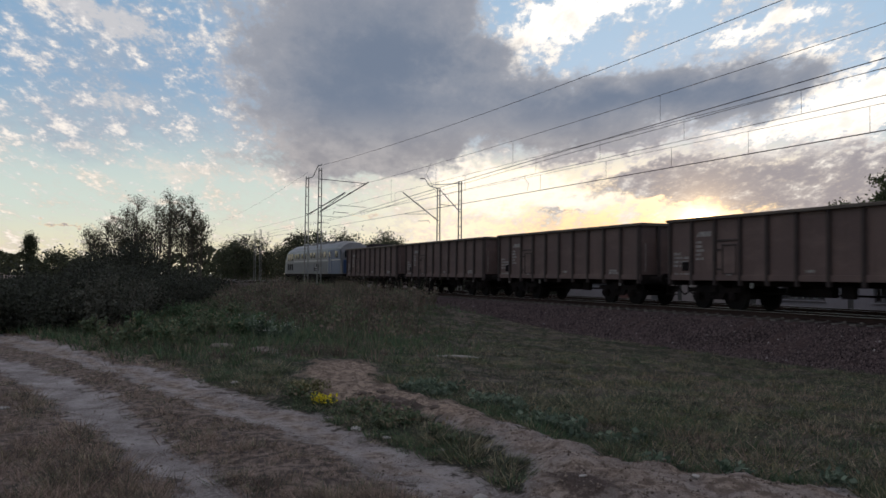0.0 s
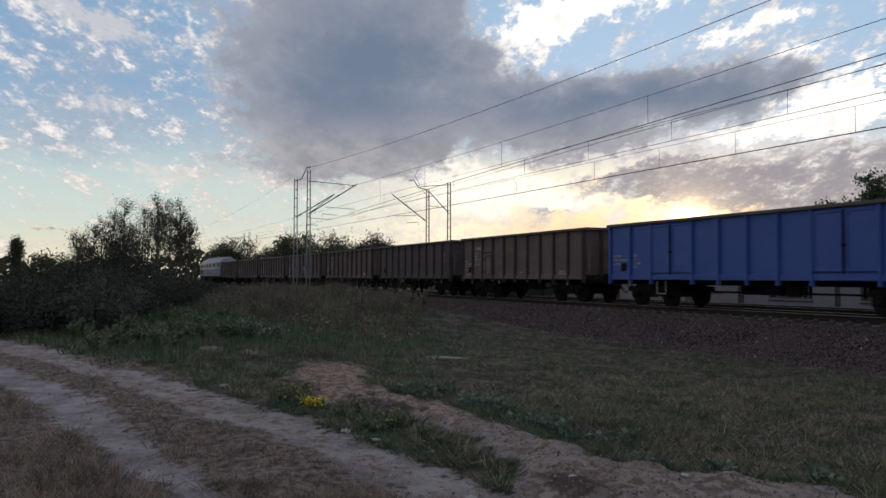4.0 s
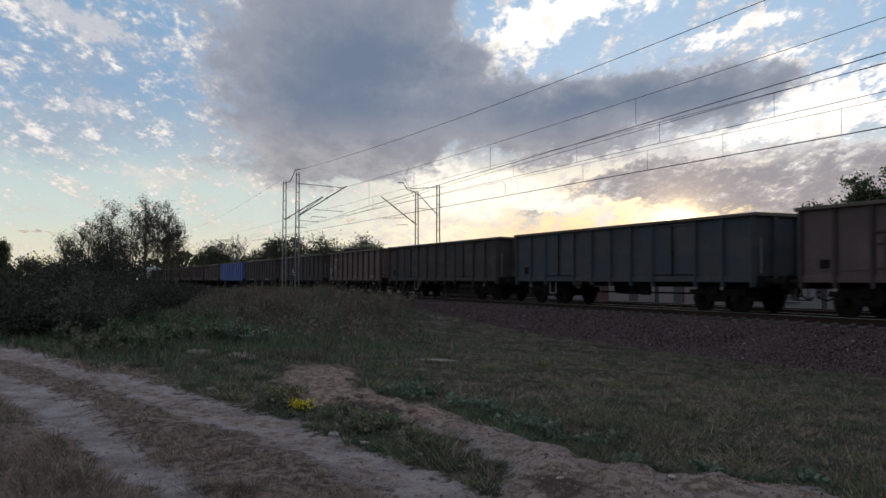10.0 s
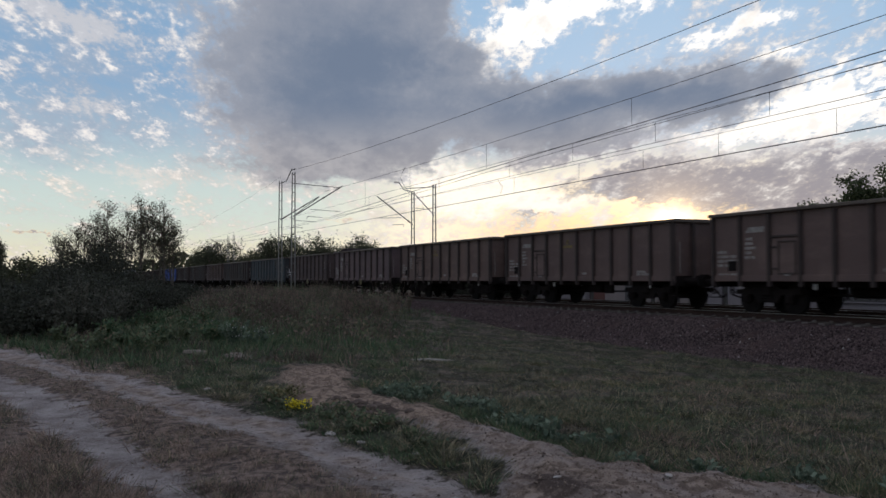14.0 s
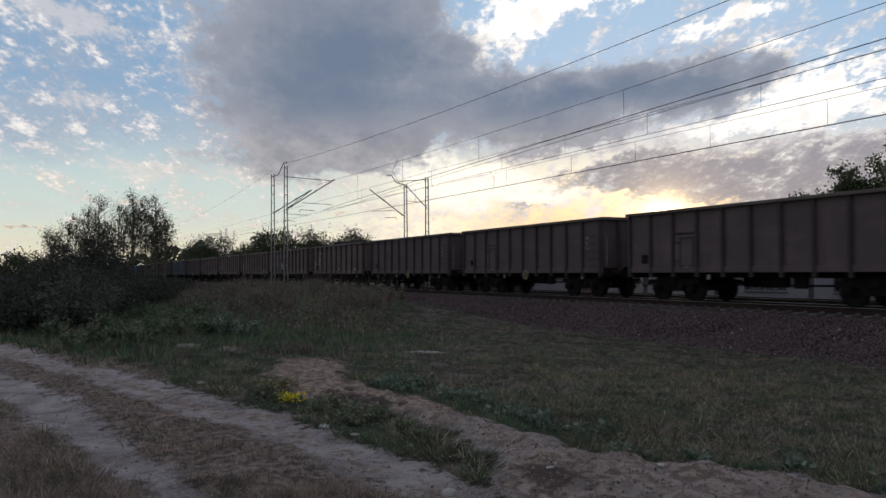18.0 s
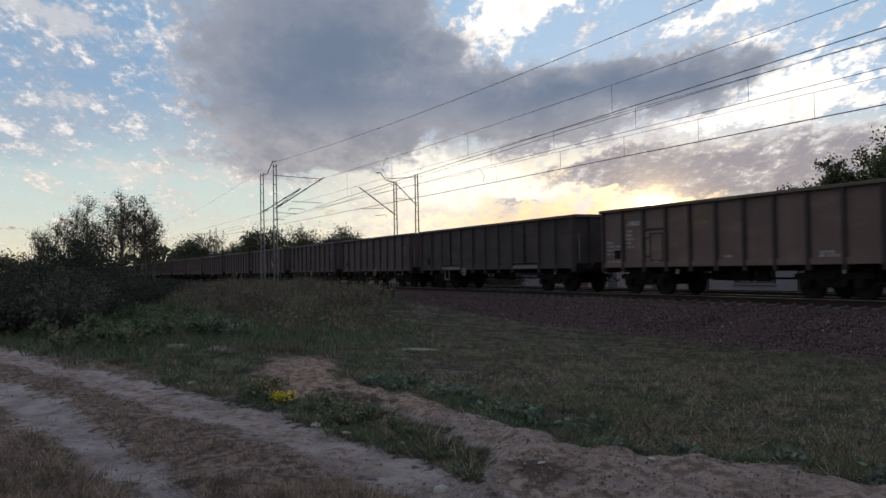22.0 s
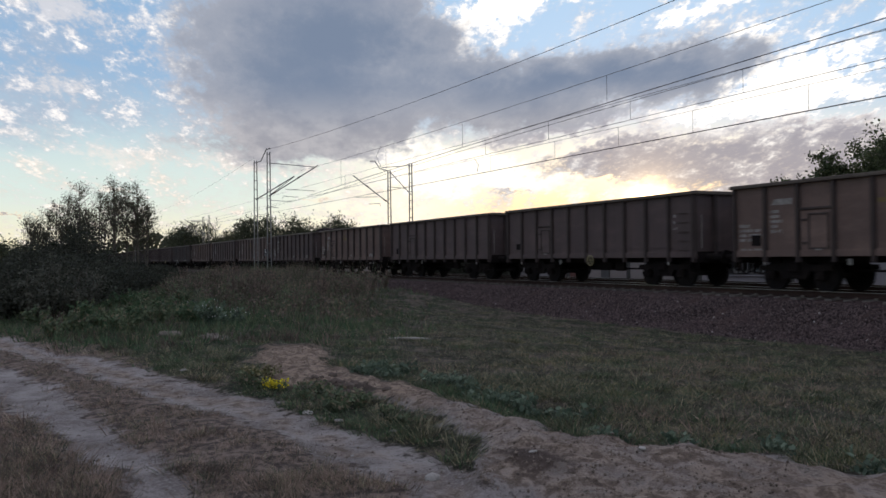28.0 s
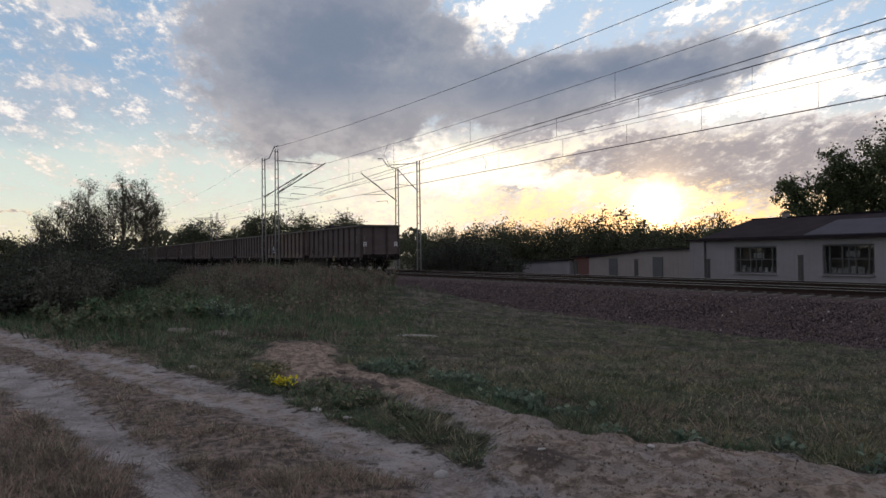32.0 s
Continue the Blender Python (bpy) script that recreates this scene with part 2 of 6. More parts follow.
glow = W.math("ADD", W.math("MULTIPLY", W.math("ADD", W.math("MULTIPLY", W.math("POWER", towards, 800.0), 0.6), W.math("MULTIPLY", W.math("POWER", towards, 3500.0), 2.5)), 1.0), W.math("MULTIPLY", W.math("POWER", towards, 12000.0), 14.0))
sky_colour = W.mix(1.0, sky_colour, W.put("ShaderNodeVectorMath", {0: (1.0, 0.70, 0.34), "Scale": glow}, operation="SCALE").outputs[0], "ADD")
ground_side = W.smooth(elev, -0.05, 0.02)
sky_colour = W.mix(ground_side, (0.07, 0.065, 0.06), sky_colour)
back = W.put("ShaderNodeBackground", {"Color": sky_colour, "Strength": 1.0})
W.put("ShaderNodeOutputWorld", {0: back.outputs[0]})


sun_data = bpy.data.lights.new("sun", "SUN")
sun_data.energy, sun_data.angle, sun_data.color = SUN_POWER, radians(2.0), (1.0, 0.72, 0.45)
sun = new("sun", sun_data)
sun.matrix_world = look(Vector(sun_way) * 100, (0, 0, 0))

# ---- materials ----


def material(name, build):
    m = bpy.data.materials.new(name)
    m.use_nodes = True
    n = Nodes(m.node_tree)
    shader = build(n)
    n.put("ShaderNodeOutputMaterial", {0: shader})
    return m


def principled(n, colour, rough=0.7, metal=0.0, bump=None, strength=0.3, distance=0.02, spec=0.5):
    ins = {"Base Color": colour if isinstance(colour, bpy.types.NodeSocket) else (*colour, 1), "Roughness": rough, "Metallic": metal, "Specular IOR Level": spec}
    if bump is not None:
        ins["Normal"] = n.put("ShaderNodeBump", {"Height": bump, "Strength": strength, "Distance": distance}).outputs[0]
    return n.put("ShaderNodeBsdfPrincipled", ins).outputs[0]


def spot(n):
    return n.put("ShaderNodeTexCoord").outputs["Object"]


def worn(name, base, stain, amount=0.5, rough=0.7, metal=0.0, scale=1.0, streaks=0.0, spec=0.4):
    """Paint, concrete or metal with blotches, fine grain and, where wished, streaks that run down."""

    def build(n):
        v = spot(n)
        geo = n.put("ShaderNodeNewGeometry").outputs["Position"]
        big = n.noise(v, 0.9 * scale, 5.0, 0.6)
        small = n.noise(v, 14.0 * scale, 6.0, 0.65)
        f = n.math("ADD", n.math("MULTIPLY", n.smooth(big, 0.42, 0.68), amount), n.math("MULTIPLY", n.smooth(small, 0.5, 0.75), amount * 0.6), True)
        c = n.mix(f, base, stain)
        if streaks:
            s = n.put("ShaderNodeMapping", {"Vector": v, "Scale": (7.0, 7.0, 0.45)}).outputs[0]
            c = n.mix(n.math("MULTIPLY", n.smooth(n.noise(s, 1.0, 4.0), 0.5, 0.72), streaks), c, [x * 0.55 for x in stain])
        smear = n.put("ShaderNodeMapping", {"Vector": v, "Scale": (0.55, 0.55, 1.5)}).outputs[0]
        c = n.mix(n.math("MULTIPLY", n.smooth(n.noise(smear, 1.0, 7.0, 0.65), 0.46, 0.68), amount), c, [x * 1.1 + 0.004 for x in stain])
        tone = n.put("ShaderNodeObjectInfo").outputs["Random"]
        c = n.mix(n.math("MULTIPLY", tone, 0.18), c, [x * 0.6 for x in base])
        return principled(n, c, rough, metal, small, 0.25, 0.01, spec)

    return material(name, build)


def leafy(name, dark, light, dry=None, patches=0.0, blotch=1.3, depth=0.6):
    def build(n):
        r = n.put("ShaderNodeNewGeometry").outputs["Random Per Island"]
        c = n.mix(r, dark, light)
        if dry:
            c = n.mix(n.smooth(r, 0.82, 0.9), c, dry)
        # noise darkening: shade in the gaps between clumps, put into the colour
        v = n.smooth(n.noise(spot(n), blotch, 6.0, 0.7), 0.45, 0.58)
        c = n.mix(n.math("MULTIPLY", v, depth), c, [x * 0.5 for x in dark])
        if patches:
            c = n.mix(n.math("MULTIPLY", n.smooth(n.noise(spot(n), blotch * 0.9, 8.0, 0.75), 0.50, 0.55), patches), c, n.mix(r, [x * 0.4 for x in dry], dry))
        a = principled(n, c, 0.65, 0.0, spec=0.25)
        t = n.put("ShaderNodeBsdfTranslucent", {"Color": c}).outputs[0]
        return n.put("ShaderNodeMixShader", {0: 0.3, 1: a, 2: t}).outputs[0]

    return material(name, build)


def glass_mat(n):
    return principled(n, (0.02, 0.022, 0.025), 0.06, 0.0, n.noise(spot(n), 2.0, 2.0), 0.03, 0.01, 0.25)


def clear_glass(n):
    b = n.put("ShaderNodeBsdfPrincipled", {"Base Color": (0.9, 0.92, 0.92, 1), "Roughness": 0.03, "IOR": 1.1, "Transmission Weight": 1.0})
    g = n.put("ShaderNodeBsdfGlossy", {"Color": (0.8, 0.82, 0.85, 1), "Roughness": 0.05})
    return n.put("ShaderNodeMixShader", {0: 0.08, 1: b.outputs[0], 2: g.outputs[0]}).outputs[0]


MAT = {
    "brown": worn("brown_wagon_paint", (0.098, 0.064, 0.059), (0.150, 0.100, 0.086), 0.5, 0.75, 0, 0.7, 0.5),
    "dull_brown": worn("dull_brown_wagon_paint", (0.075, 0.0535, 0.0535), (0.112, 0.077, 0.072), 0.5, 0.8, 0, 0.7, 0.5),
    "grey_brown": worn("grey_brown_wagon_paint", (0.1088, 0.07546, 0.07977), (0.1565, 0.1078, 0.1026), 0.5, 0.8, 0, 0.7, 0.5),
    "olive_brown": worn("olive_brown_wagon_paint", (0.1073, 0.07011, 0.06106), (0.1758, 0.1164, 0.09531), 0.5, 0.75, 0, 0.7, 0.4),
    "blue": worn("blue_wagon_paint", (0.03, 0.065, 0.26), (0.05, 0.09, 0.26), 0.4, 0.5, 0, 0.7, 0.2),
    "teal": worn("faded_teal_wagon_paint", (0.029, 0.043, 0.054), (0.060, 0.046, 0.043), 0.55, 0.8, 0, 0.9, 0.6),
    "dark": worn("blackened_green_wagon_paint", (0.03271, 0.02887, 0.03013), (0.06734, 0.04375, 0.04082), 0.6, 0.85, 0, 0.9, 0.5),
    "dark_rust": worn("blackened_rusty_wagon_paint", (0.033, 0.032, 0.032), (0.062, 0.044, 0.040), 0.7, 0.85, 0, 0.9, 0.6),
    # worn dark brown; shade on posts and frames is put into its colour
    "shaded_trim": worn("shaded_trim_paint", (0.041, 0.030, 0.029), (0.064, 0.046, 0.042), 0.5, 0.9, 0, 0.9, 0.4),
    "tail_white": worn("white_marker_enamel", (0.62, 0.6, 0.58), (0.45, 0.42, 0.4), 0.3, 0.6, 0, 6.0),
    "under": worn("oily_underframe", (0.01165, 0.00936, 0.009315), (0.02163, 0.0156, 0.01377), 0.5, 0.95, 0.0, 1.0, 0.0, 0.1),
    "wheel": worn("wheel_steel", (0.01082, 0.00936, 0.009315), (0.02163, 0.01638, 0.01539), 0.5, 0.95, 0.0, 1.0, 0.0, 0.1),
    "bare_edge": worn("rubbed_rim_steel", (0.08, 0.06, 0.05), (0.12, 0.1, 0.08), 0.5, 0.6, 0.2),
    "mark": worn("white_stencil_paint", (0.29, 0.275, 0.262), (0.12, 0.10, 0.094), 0.6, 0.8, 0, 6.0),
    "mark_yellow": worn("yellow_stencil_paint", (0.30, 0.26, 0.14), (0.16, 0.13, 0.08), 0.6, 0.7, 0, 6.0),
    "emblem_yellow": worn("faded_emblem_paint", (0.17, 0.128, 0.045), (0.105, 0.075, 0.05), 0.6, 0.8, 0, 5.0),
    "pale_board": worn("bare_door_board", (0.15, 0.135, 0.12), (0.10, 0.082, 0.072), 0.5, 0.8),
    "loco_white": worn("locomotive_white_paint", (0.112, 0.114, 0.122), (0.078, 0.078, 0.081), 0.35, 0.4),
    "loco_stripe": worn("locomotive_stripe_paint", (0.375, 0.375, 0.375), (0.27, 0.2625, 0.255), 0.4, 0.6),
    "loco_lower": worn("locomotive_lower_paint", (0.128, 0.129, 0.135), (0.085, 0.084, 0.086), 0.4, 0.6),
    "loco_blue": worn("locomotive_blue_paint", (0.018, 0.048, 0.125), (0.026, 0.046, 0.100), 0.3, 0.4),
    "sign_white": worn("sign_white_enamel", (0.6, 0.6, 0.6), (0.45, 0.44, 0.43), 0.3, 0.5),
    "glass": material("dark_window_glass", glass_mat),
    "clear_glass": material("thin_window_glass", clear_glass),
    "mast": worn("galvanised_mast_steel", (0.23, 0.23, 0.225), (0.13, 0.10, 0.08), 0.5, 0.6, 0.4),
    "wire": worn("dark_copper_wire", (0.035, 0.033, 0.033), (0.05, 0.045, 0.04), 0.3, 0.6, 0.5),
    "porcelain": worn("brown_insulator_glaze", (0.12, 0.06, 0.04), (0.08, 0.05, 0.04), 0.3, 0.2),
    "rail": worn("rusty_rail_side", (0.0315, 0.0196, 0.0168), (0.049, 0.0301, 0.0238), 0.5, 0.95, 0.0, 1.0, 0.0, 0.15),
    "rail_top": worn("polished_rail_head", (0.33, 0.318, 0.306), (0.24, 0.216, 0.198), 0.3, 0.42, 1.0),
    "concrete": worn("sleeper_concrete", (0.15, 0.132, 0.122), (0.075, 0.06, 0.052), 0.5, 0.95),
    "post": worn("fence_post_concrete", (0.0595, 0.056, 0.054), (0.035, 0.0315, 0.0306), 0.5, 0.9),
    "stone": worn("pale_field_stone", (0.33, 0.31, 0.295), (0.2, 0.185, 0.17), 0.7, 0.9, 0, 4.0),
    "dirt": worn("pale_dry_earth", (0.17, 0.145, 0.125), (0.085, 0.07, 0.058), 0.7, 0.95, 0, 4.0),
    "plaster": worn("off_white_house_plaster", (0.235, 0.214, 0.226), (0.17, 0.15, 0.154), 0.4, 0.9, 0, 0.5, 0.25),
    "plaster_warm": worn("cream_shed_plaster", (0.246, 0.208, 0.1968), (0.1722, 0.144, 0.1353), 0.4, 0.9, 0, 0.5, 0.25),
    "roof": worn("dark_felt_roof", (0.02, 0.015, 0.018), (0.035, 0.025, 0.0288), 0.5, 1.0, 0, 1.0, 0.3, 0.1),
    "roof_grey": worn("grey_sheet_roof", (0.06375, 0.06375, 0.08), (0.045, 0.042, 0.0496), 0.5, 0.9, 0, 1.0, 0.3, 0.15),
    "red_brick": worn("red_gable_paint", (0.12, 0.05, 0.042), (0.08, 0.045, 0.04), 0.5, 0.85),
    "frame_paint": worn("grey_window_frame", (0.08, 0.076, 0.0777), (0.048, 0.044, 0.042), 0.4, 0.7),
    "curtain": worn("pale_curtain_cloth", (0.21, 0.2016, 0.1953), (0.147, 0.1428, 0.1432), 0.4, 0.9),
    "bark": worn("grey_brown_bark", (0.085, 0.068, 0.055), (0.15, 0.13, 0.11), 0.5, 0.9, 0, 3.0),
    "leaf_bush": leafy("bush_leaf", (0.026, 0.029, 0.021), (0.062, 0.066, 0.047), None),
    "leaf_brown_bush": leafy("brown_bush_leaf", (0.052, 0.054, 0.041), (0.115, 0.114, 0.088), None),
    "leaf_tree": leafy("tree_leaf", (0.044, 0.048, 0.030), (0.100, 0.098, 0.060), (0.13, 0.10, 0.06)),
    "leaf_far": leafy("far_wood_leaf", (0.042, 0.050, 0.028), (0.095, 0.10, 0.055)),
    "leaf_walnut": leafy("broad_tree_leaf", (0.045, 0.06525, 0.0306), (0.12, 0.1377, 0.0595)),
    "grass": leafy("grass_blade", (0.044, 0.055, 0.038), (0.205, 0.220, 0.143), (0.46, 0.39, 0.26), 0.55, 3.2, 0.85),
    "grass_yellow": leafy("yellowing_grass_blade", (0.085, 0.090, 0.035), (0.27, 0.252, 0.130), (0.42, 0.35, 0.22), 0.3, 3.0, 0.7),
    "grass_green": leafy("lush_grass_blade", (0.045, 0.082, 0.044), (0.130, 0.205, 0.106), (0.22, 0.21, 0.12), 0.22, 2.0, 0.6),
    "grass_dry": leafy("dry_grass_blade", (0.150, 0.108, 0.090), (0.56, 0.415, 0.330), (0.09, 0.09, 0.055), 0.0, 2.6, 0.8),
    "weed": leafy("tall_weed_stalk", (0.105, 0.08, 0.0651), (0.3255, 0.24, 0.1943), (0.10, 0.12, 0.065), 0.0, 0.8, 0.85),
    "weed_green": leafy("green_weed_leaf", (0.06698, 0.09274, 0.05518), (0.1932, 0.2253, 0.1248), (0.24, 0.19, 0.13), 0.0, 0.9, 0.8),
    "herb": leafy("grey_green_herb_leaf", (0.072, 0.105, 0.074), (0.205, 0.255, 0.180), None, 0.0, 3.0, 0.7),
    "flower_yellow": leafy("yellow_petal", (0.62, 0.50, 0.02), (0.8, 0.68, 0.05)),
    "flower_white": leafy("white_petal", (0.6, 0.6, 0.58), (0.78, 0.78, 0.75)),
}


def total_of(n, values):
    out = values[0]
    for v in values[1:]:
        out = n.math("ADD", out, v)
    return out


def ground_material(n):
    v = spot(n)
    sand = n.put("ShaderNodeAttribute")
    sand.attribute_name = "sand"
    red = n.put("ShaderNodeAttribute")
    red.attribute_name = "red_soil"
    dry = n.put("ShaderNodeAttribute")
    dry.attribute_name = "dry"
    edge = n.noise(v, 4.5, 10.0, 0.74)
    grit = n.noise(v, 120.0, 5.0, 0.75)
    fine = n.noise(v, 38.0, 6.0, 0.7)
    pebble = n.put("ShaderNodeTexVoronoi", {"Vector": v, "Scale": 22.0}).outputs["Distance"]
    s = n.smooth(n.math("ADD", sand.outputs["Fac"], n.math("MULTIPLY", n.math("SUBTRACT", edge, 0.5), 1.9)), 0.34, 0.66)
    pale = n.mix(n.smooth(n.noise(v, 1.6, 7.0, 0.65), 0.38, 0.62), (0.40, 0.366, 0.360), (0.205, 0.181, 0.175))
    pale = n.mix(n.smooth(fine, 0.45, 0.7), pale, (0.42, 0.385, 0.378))
    lumps = n.noise(v, 9.0, 8.0, 0.68)
    soil = n.mix(n.smooth(lumps, 0.42, 0.58), (0.37, 0.285, 0.222), (0.165, 0.120, 0.096))
    soil = n.mix(n.math("MULTIPLY", n.smooth(fine, 0.5, 0.7), 0.5), soil, (0.40, 0.305, 0.235))
    bare = n.mix(n.smooth(n.math("ADD", red.outputs["Fac"], n.math("MULTIPLY", n.math("SUBTRACT", edge, 0.5), 0.7)), 0.35, 0.65), pale, soil)
    patchy = n.noise(v, 1.1, 8.0, 0.72)
    # turf base kept very dark: shaded gaps between blades painted in
    turf = n.mix(n.smooth(edge, 0.40, 0.60), (0.020, 0.023, 0.014), (0.055, 0.060, 0.037))
    tan = n.mix(n.smooth(edge, 0.42, 0.60), (0.066, 0.054, 0.045), (0.17, 0.137, 0.110))
    turf = n.mix(n.smooth(patchy, 0.48, 0.57), turf, tan)
    straw = n.mix(n.smooth(lumps, 0.40, 0.60), (0.080, 0.064, 0.057), (0.27, 0.208, 0.175))
    cover = n.mix(n.smooth(n.math("ADD", dry.outputs["Fac"], n.math("MULTIPLY", n.math("SUBTRACT", edge, 0.5), 0.9)), 0.3, 0.7), turf, straw)
    bare = n.mix(n.math("MULTIPLY", n.smooth(grit, 0.52, 0.72), 0.55), bare, (0.10, 0.08, 0.068))
    bare = n.mix(n.math("MULTIPLY", n.smooth(grit, 0.46, 0.30), 0.4), bare, (0.42, 0.37, 0.33))
    bare = n.mix(n.math("MULTIPLY", n.smooth(edge, 0.50, 0.68), 0.55), bare, (0.13, 0.105, 0.085))
    damp = n.put("ShaderNodeAttribute")
    damp.attribute_name = "damp"
    bare = n.mix(n.smooth(n.math("ADD", damp.outputs["Fac"], n.math("MULTIPLY", n.math("SUBTRACT", edge, 0.5), 1.2)), 0.35, 0.7), bare, (0.085, 0.064, 0.056))
    c = n.mix(s, cover, bare)
    h = total_of(n, [n.math("MULTIPLY", fine, 0.6), n.math("MULTIPLY", pebble, 0.5), n.math("MULTIPLY", edge, 1.6), n.math("MULTIPLY", lumps, 1.0), n.math("MULTIPLY", grit, 0.25)])
    return principled(n, c, 0.95, 0.0, h, 0.8, 0.06, 0.2)


def ballast_material(n):
    v = spot(n)
    cell = n.put("ShaderNodeTexVoronoi", {"Vector": v, "Scale": 17.0})
    c = n.mix(n.put("ShaderNodeSeparateColor", {0: cell.outputs["Color"]}).outputs[0], (0.022, 0.015, 0.0155), (0.095, 0.064, 0.065))
    c = n.mix(n.smooth(n.noise(v, 0.8, 4.0), 0.4, 0.7), c, (0.062, 0.040, 0.036))
    return principled(n, c, 0.95, 0.0, cell.outputs["Distance"], 0.9, 0.05, 0.2)


def loose_stone_material(n):
    r = n.put("ShaderNodeNewGeometry").outputs["Random Per Island"]
    c = n.mix(r, (0.020, 0.0145, 0.0148), (0.130, 0.095, 0.094))
    c = n.mix(n.smooth(r, 0.994, 0.996), c, (0.27, 0.245, 0.235))
    return principled(n, c, 0.95, spec=0.2)


MAT["ground"] = material("path_and_turf", ground_material)
MAT["ballast"] = material("crushed_stone_bed", ballast_material)
MAT["loose"] = material("loose_ballast_stone", loose_stone_material)

# ---- shape helpers ----


def box(bm, cx, cy, cz, sx, sy, sz, bevel=0.0):
    """A box round a centre, with its edges rounded where wished."""
    made = bmesh.ops.create_cube(bm, size=1.0, matrix=Matrix.Translation((cx, cy, cz)) @ Matrix.Diagonal((sx, sy, sz, 1)))
    if bevel:
        edges = list({e for v in made["verts"] for e in v.link_edges})
        bmesh.ops.bevel(bm, geom=edges, offset=bevel, segments=1, affect="EDGES")
    return bm


def rod(bm, p, q, r0, r1=None, segs=8):
    """A round or tapered bar from p to q."""
    p, q = Vector(p), Vector(q)
    d = q - p
    m = Matrix.Translation((p + q) / 2) @ d.to_track_quat("Z", "Y").to_matrix().to_4x4()
    bmesh.ops.create_cone(bm, cap_ends=True, segments=segs, radius1=r0, radius2=r0 if r1 is None else r1, depth=d.length, matrix=m)
    return bm


def ring(bm, centre, axis, radius, thick, segs=16):
    """A hoop of square section."""
    c, ax = Vector(centre), Vector(axis).normalized()
    u = ax.orthogonal().normalized()
    w = ax.cross(u)
    loops = []
    for i in range(segs):
        a = 2 * math.pi * i / segs
        o = u * math.cos(a) + w * math.sin(a)
        loops.append([bm.verts.new(c + o * (radius + dr) + ax * da) for dr, da in ((-thick, -thick), (thick, -thick), (thick, thick), (-thick, thick))])
    for i in range(segs):
        a, b = loops[i], loops[(i + 1) % segs]
        for j in range(4):
            bm.faces.new((a[j], a[(j + 1) % 4], b[(j + 1) % 4], b[j]))
    return bm


def prism(bm, outline, axis, lo, hi):
    """An outline of (a, b) pairs drawn out along x, y or z between lo and hi."""
    def at(a, b, h):
        return {"x": (h, a, b), "y": (a, h, b), "z": (a, b, h)}[axis]
    low = [bm.verts.new(at(a, b, lo)) for a, b in outline]
    high = [bm.verts.new(at(a, b, hi)) for a, b in outline]
    n = len(outline)
    bm.faces.new(low)
    bm.faces.new(high[::-1])
    for i in range(n):
        bm.faces.new((low[i], low[(i + 1) % n], high[(i + 1) % n], high[i]))
    bmesh.ops.recalc_face_normals(bm, faces=bm.faces)
    return bm


def mesh_of(name, bm, mat):
    me = bpy.data.meshes.new(name)
    bm.to_mesh(me)
    bm.free()
    me.materials.append(mat)
    return me


def part(name, bm, mat, parent, label="", at=None):
    """One mesh under a thing or a part."""
    ob = new(name, mesh_of(name, bm, mat) if isinstance(bm, bmesh.types.BMesh) else bm)
    ob.parent = parent
    if at is not None:
        ob.location = at
    if label:
        ob["label"] = label
    return ob


def thing(name, label, category, at=(0, 0, 0), group="", kind=""):
    ob = new(name)
    ob.location = at
    ob.empty_display_size = 0.2
    return tagged(ob, label, category, group, kind)


def array_mesh(name, verts, faces, mat):
    """A mesh from numpy arrays of points and of equal-sided faces."""
    me = bpy.data.meshes.new(name)
    nv, nf, k = len(verts), len(faces), faces.shape[1]
    me.vertices.add(nv)
    me.vertices.foreach_set("co", np.asarray(verts, np.float32).ravel())
    me.loops.add(nf * k)
    me.loops.foreach_set("vertex_index", np.asarray(faces, np.int32).ravel())
    me.polygons.add(nf)
    me.polygons.foreach_set("loop_start", np.arange(0, nf * k, k, dtype=np.int32))
    me.update(calc_edges=True)
    me.validate()
    me.materials.append(mat)
    return me


def leaves_mesh(name, centres, size, mat, rng, long=1.6, droop=0.0):
    """A small four-sided leaf at each centre, turned at random."""
    n = len(centres)
    d = rng.normal(size=(n, 3))
    d[:, 2] -= droop
    d /= np.linalg.norm(d, axis=1)[:, None]
    e = np.cross(d, rng.normal(size=(n, 3)))
    e /= np.linalg.norm(e, axis=1)[:, None]
    s = size * (0.6 + 0.8 * rng.random((n, 1)))
    v = np.stack([centres - d * s * long / 2, centres + e * s / 2, centres + d * s * long / 2, centres - e * s / 2], 1).reshape(-1, 3)
    return array_mesh(name, v, np.arange(4 * n).reshape(n, 4), mat)


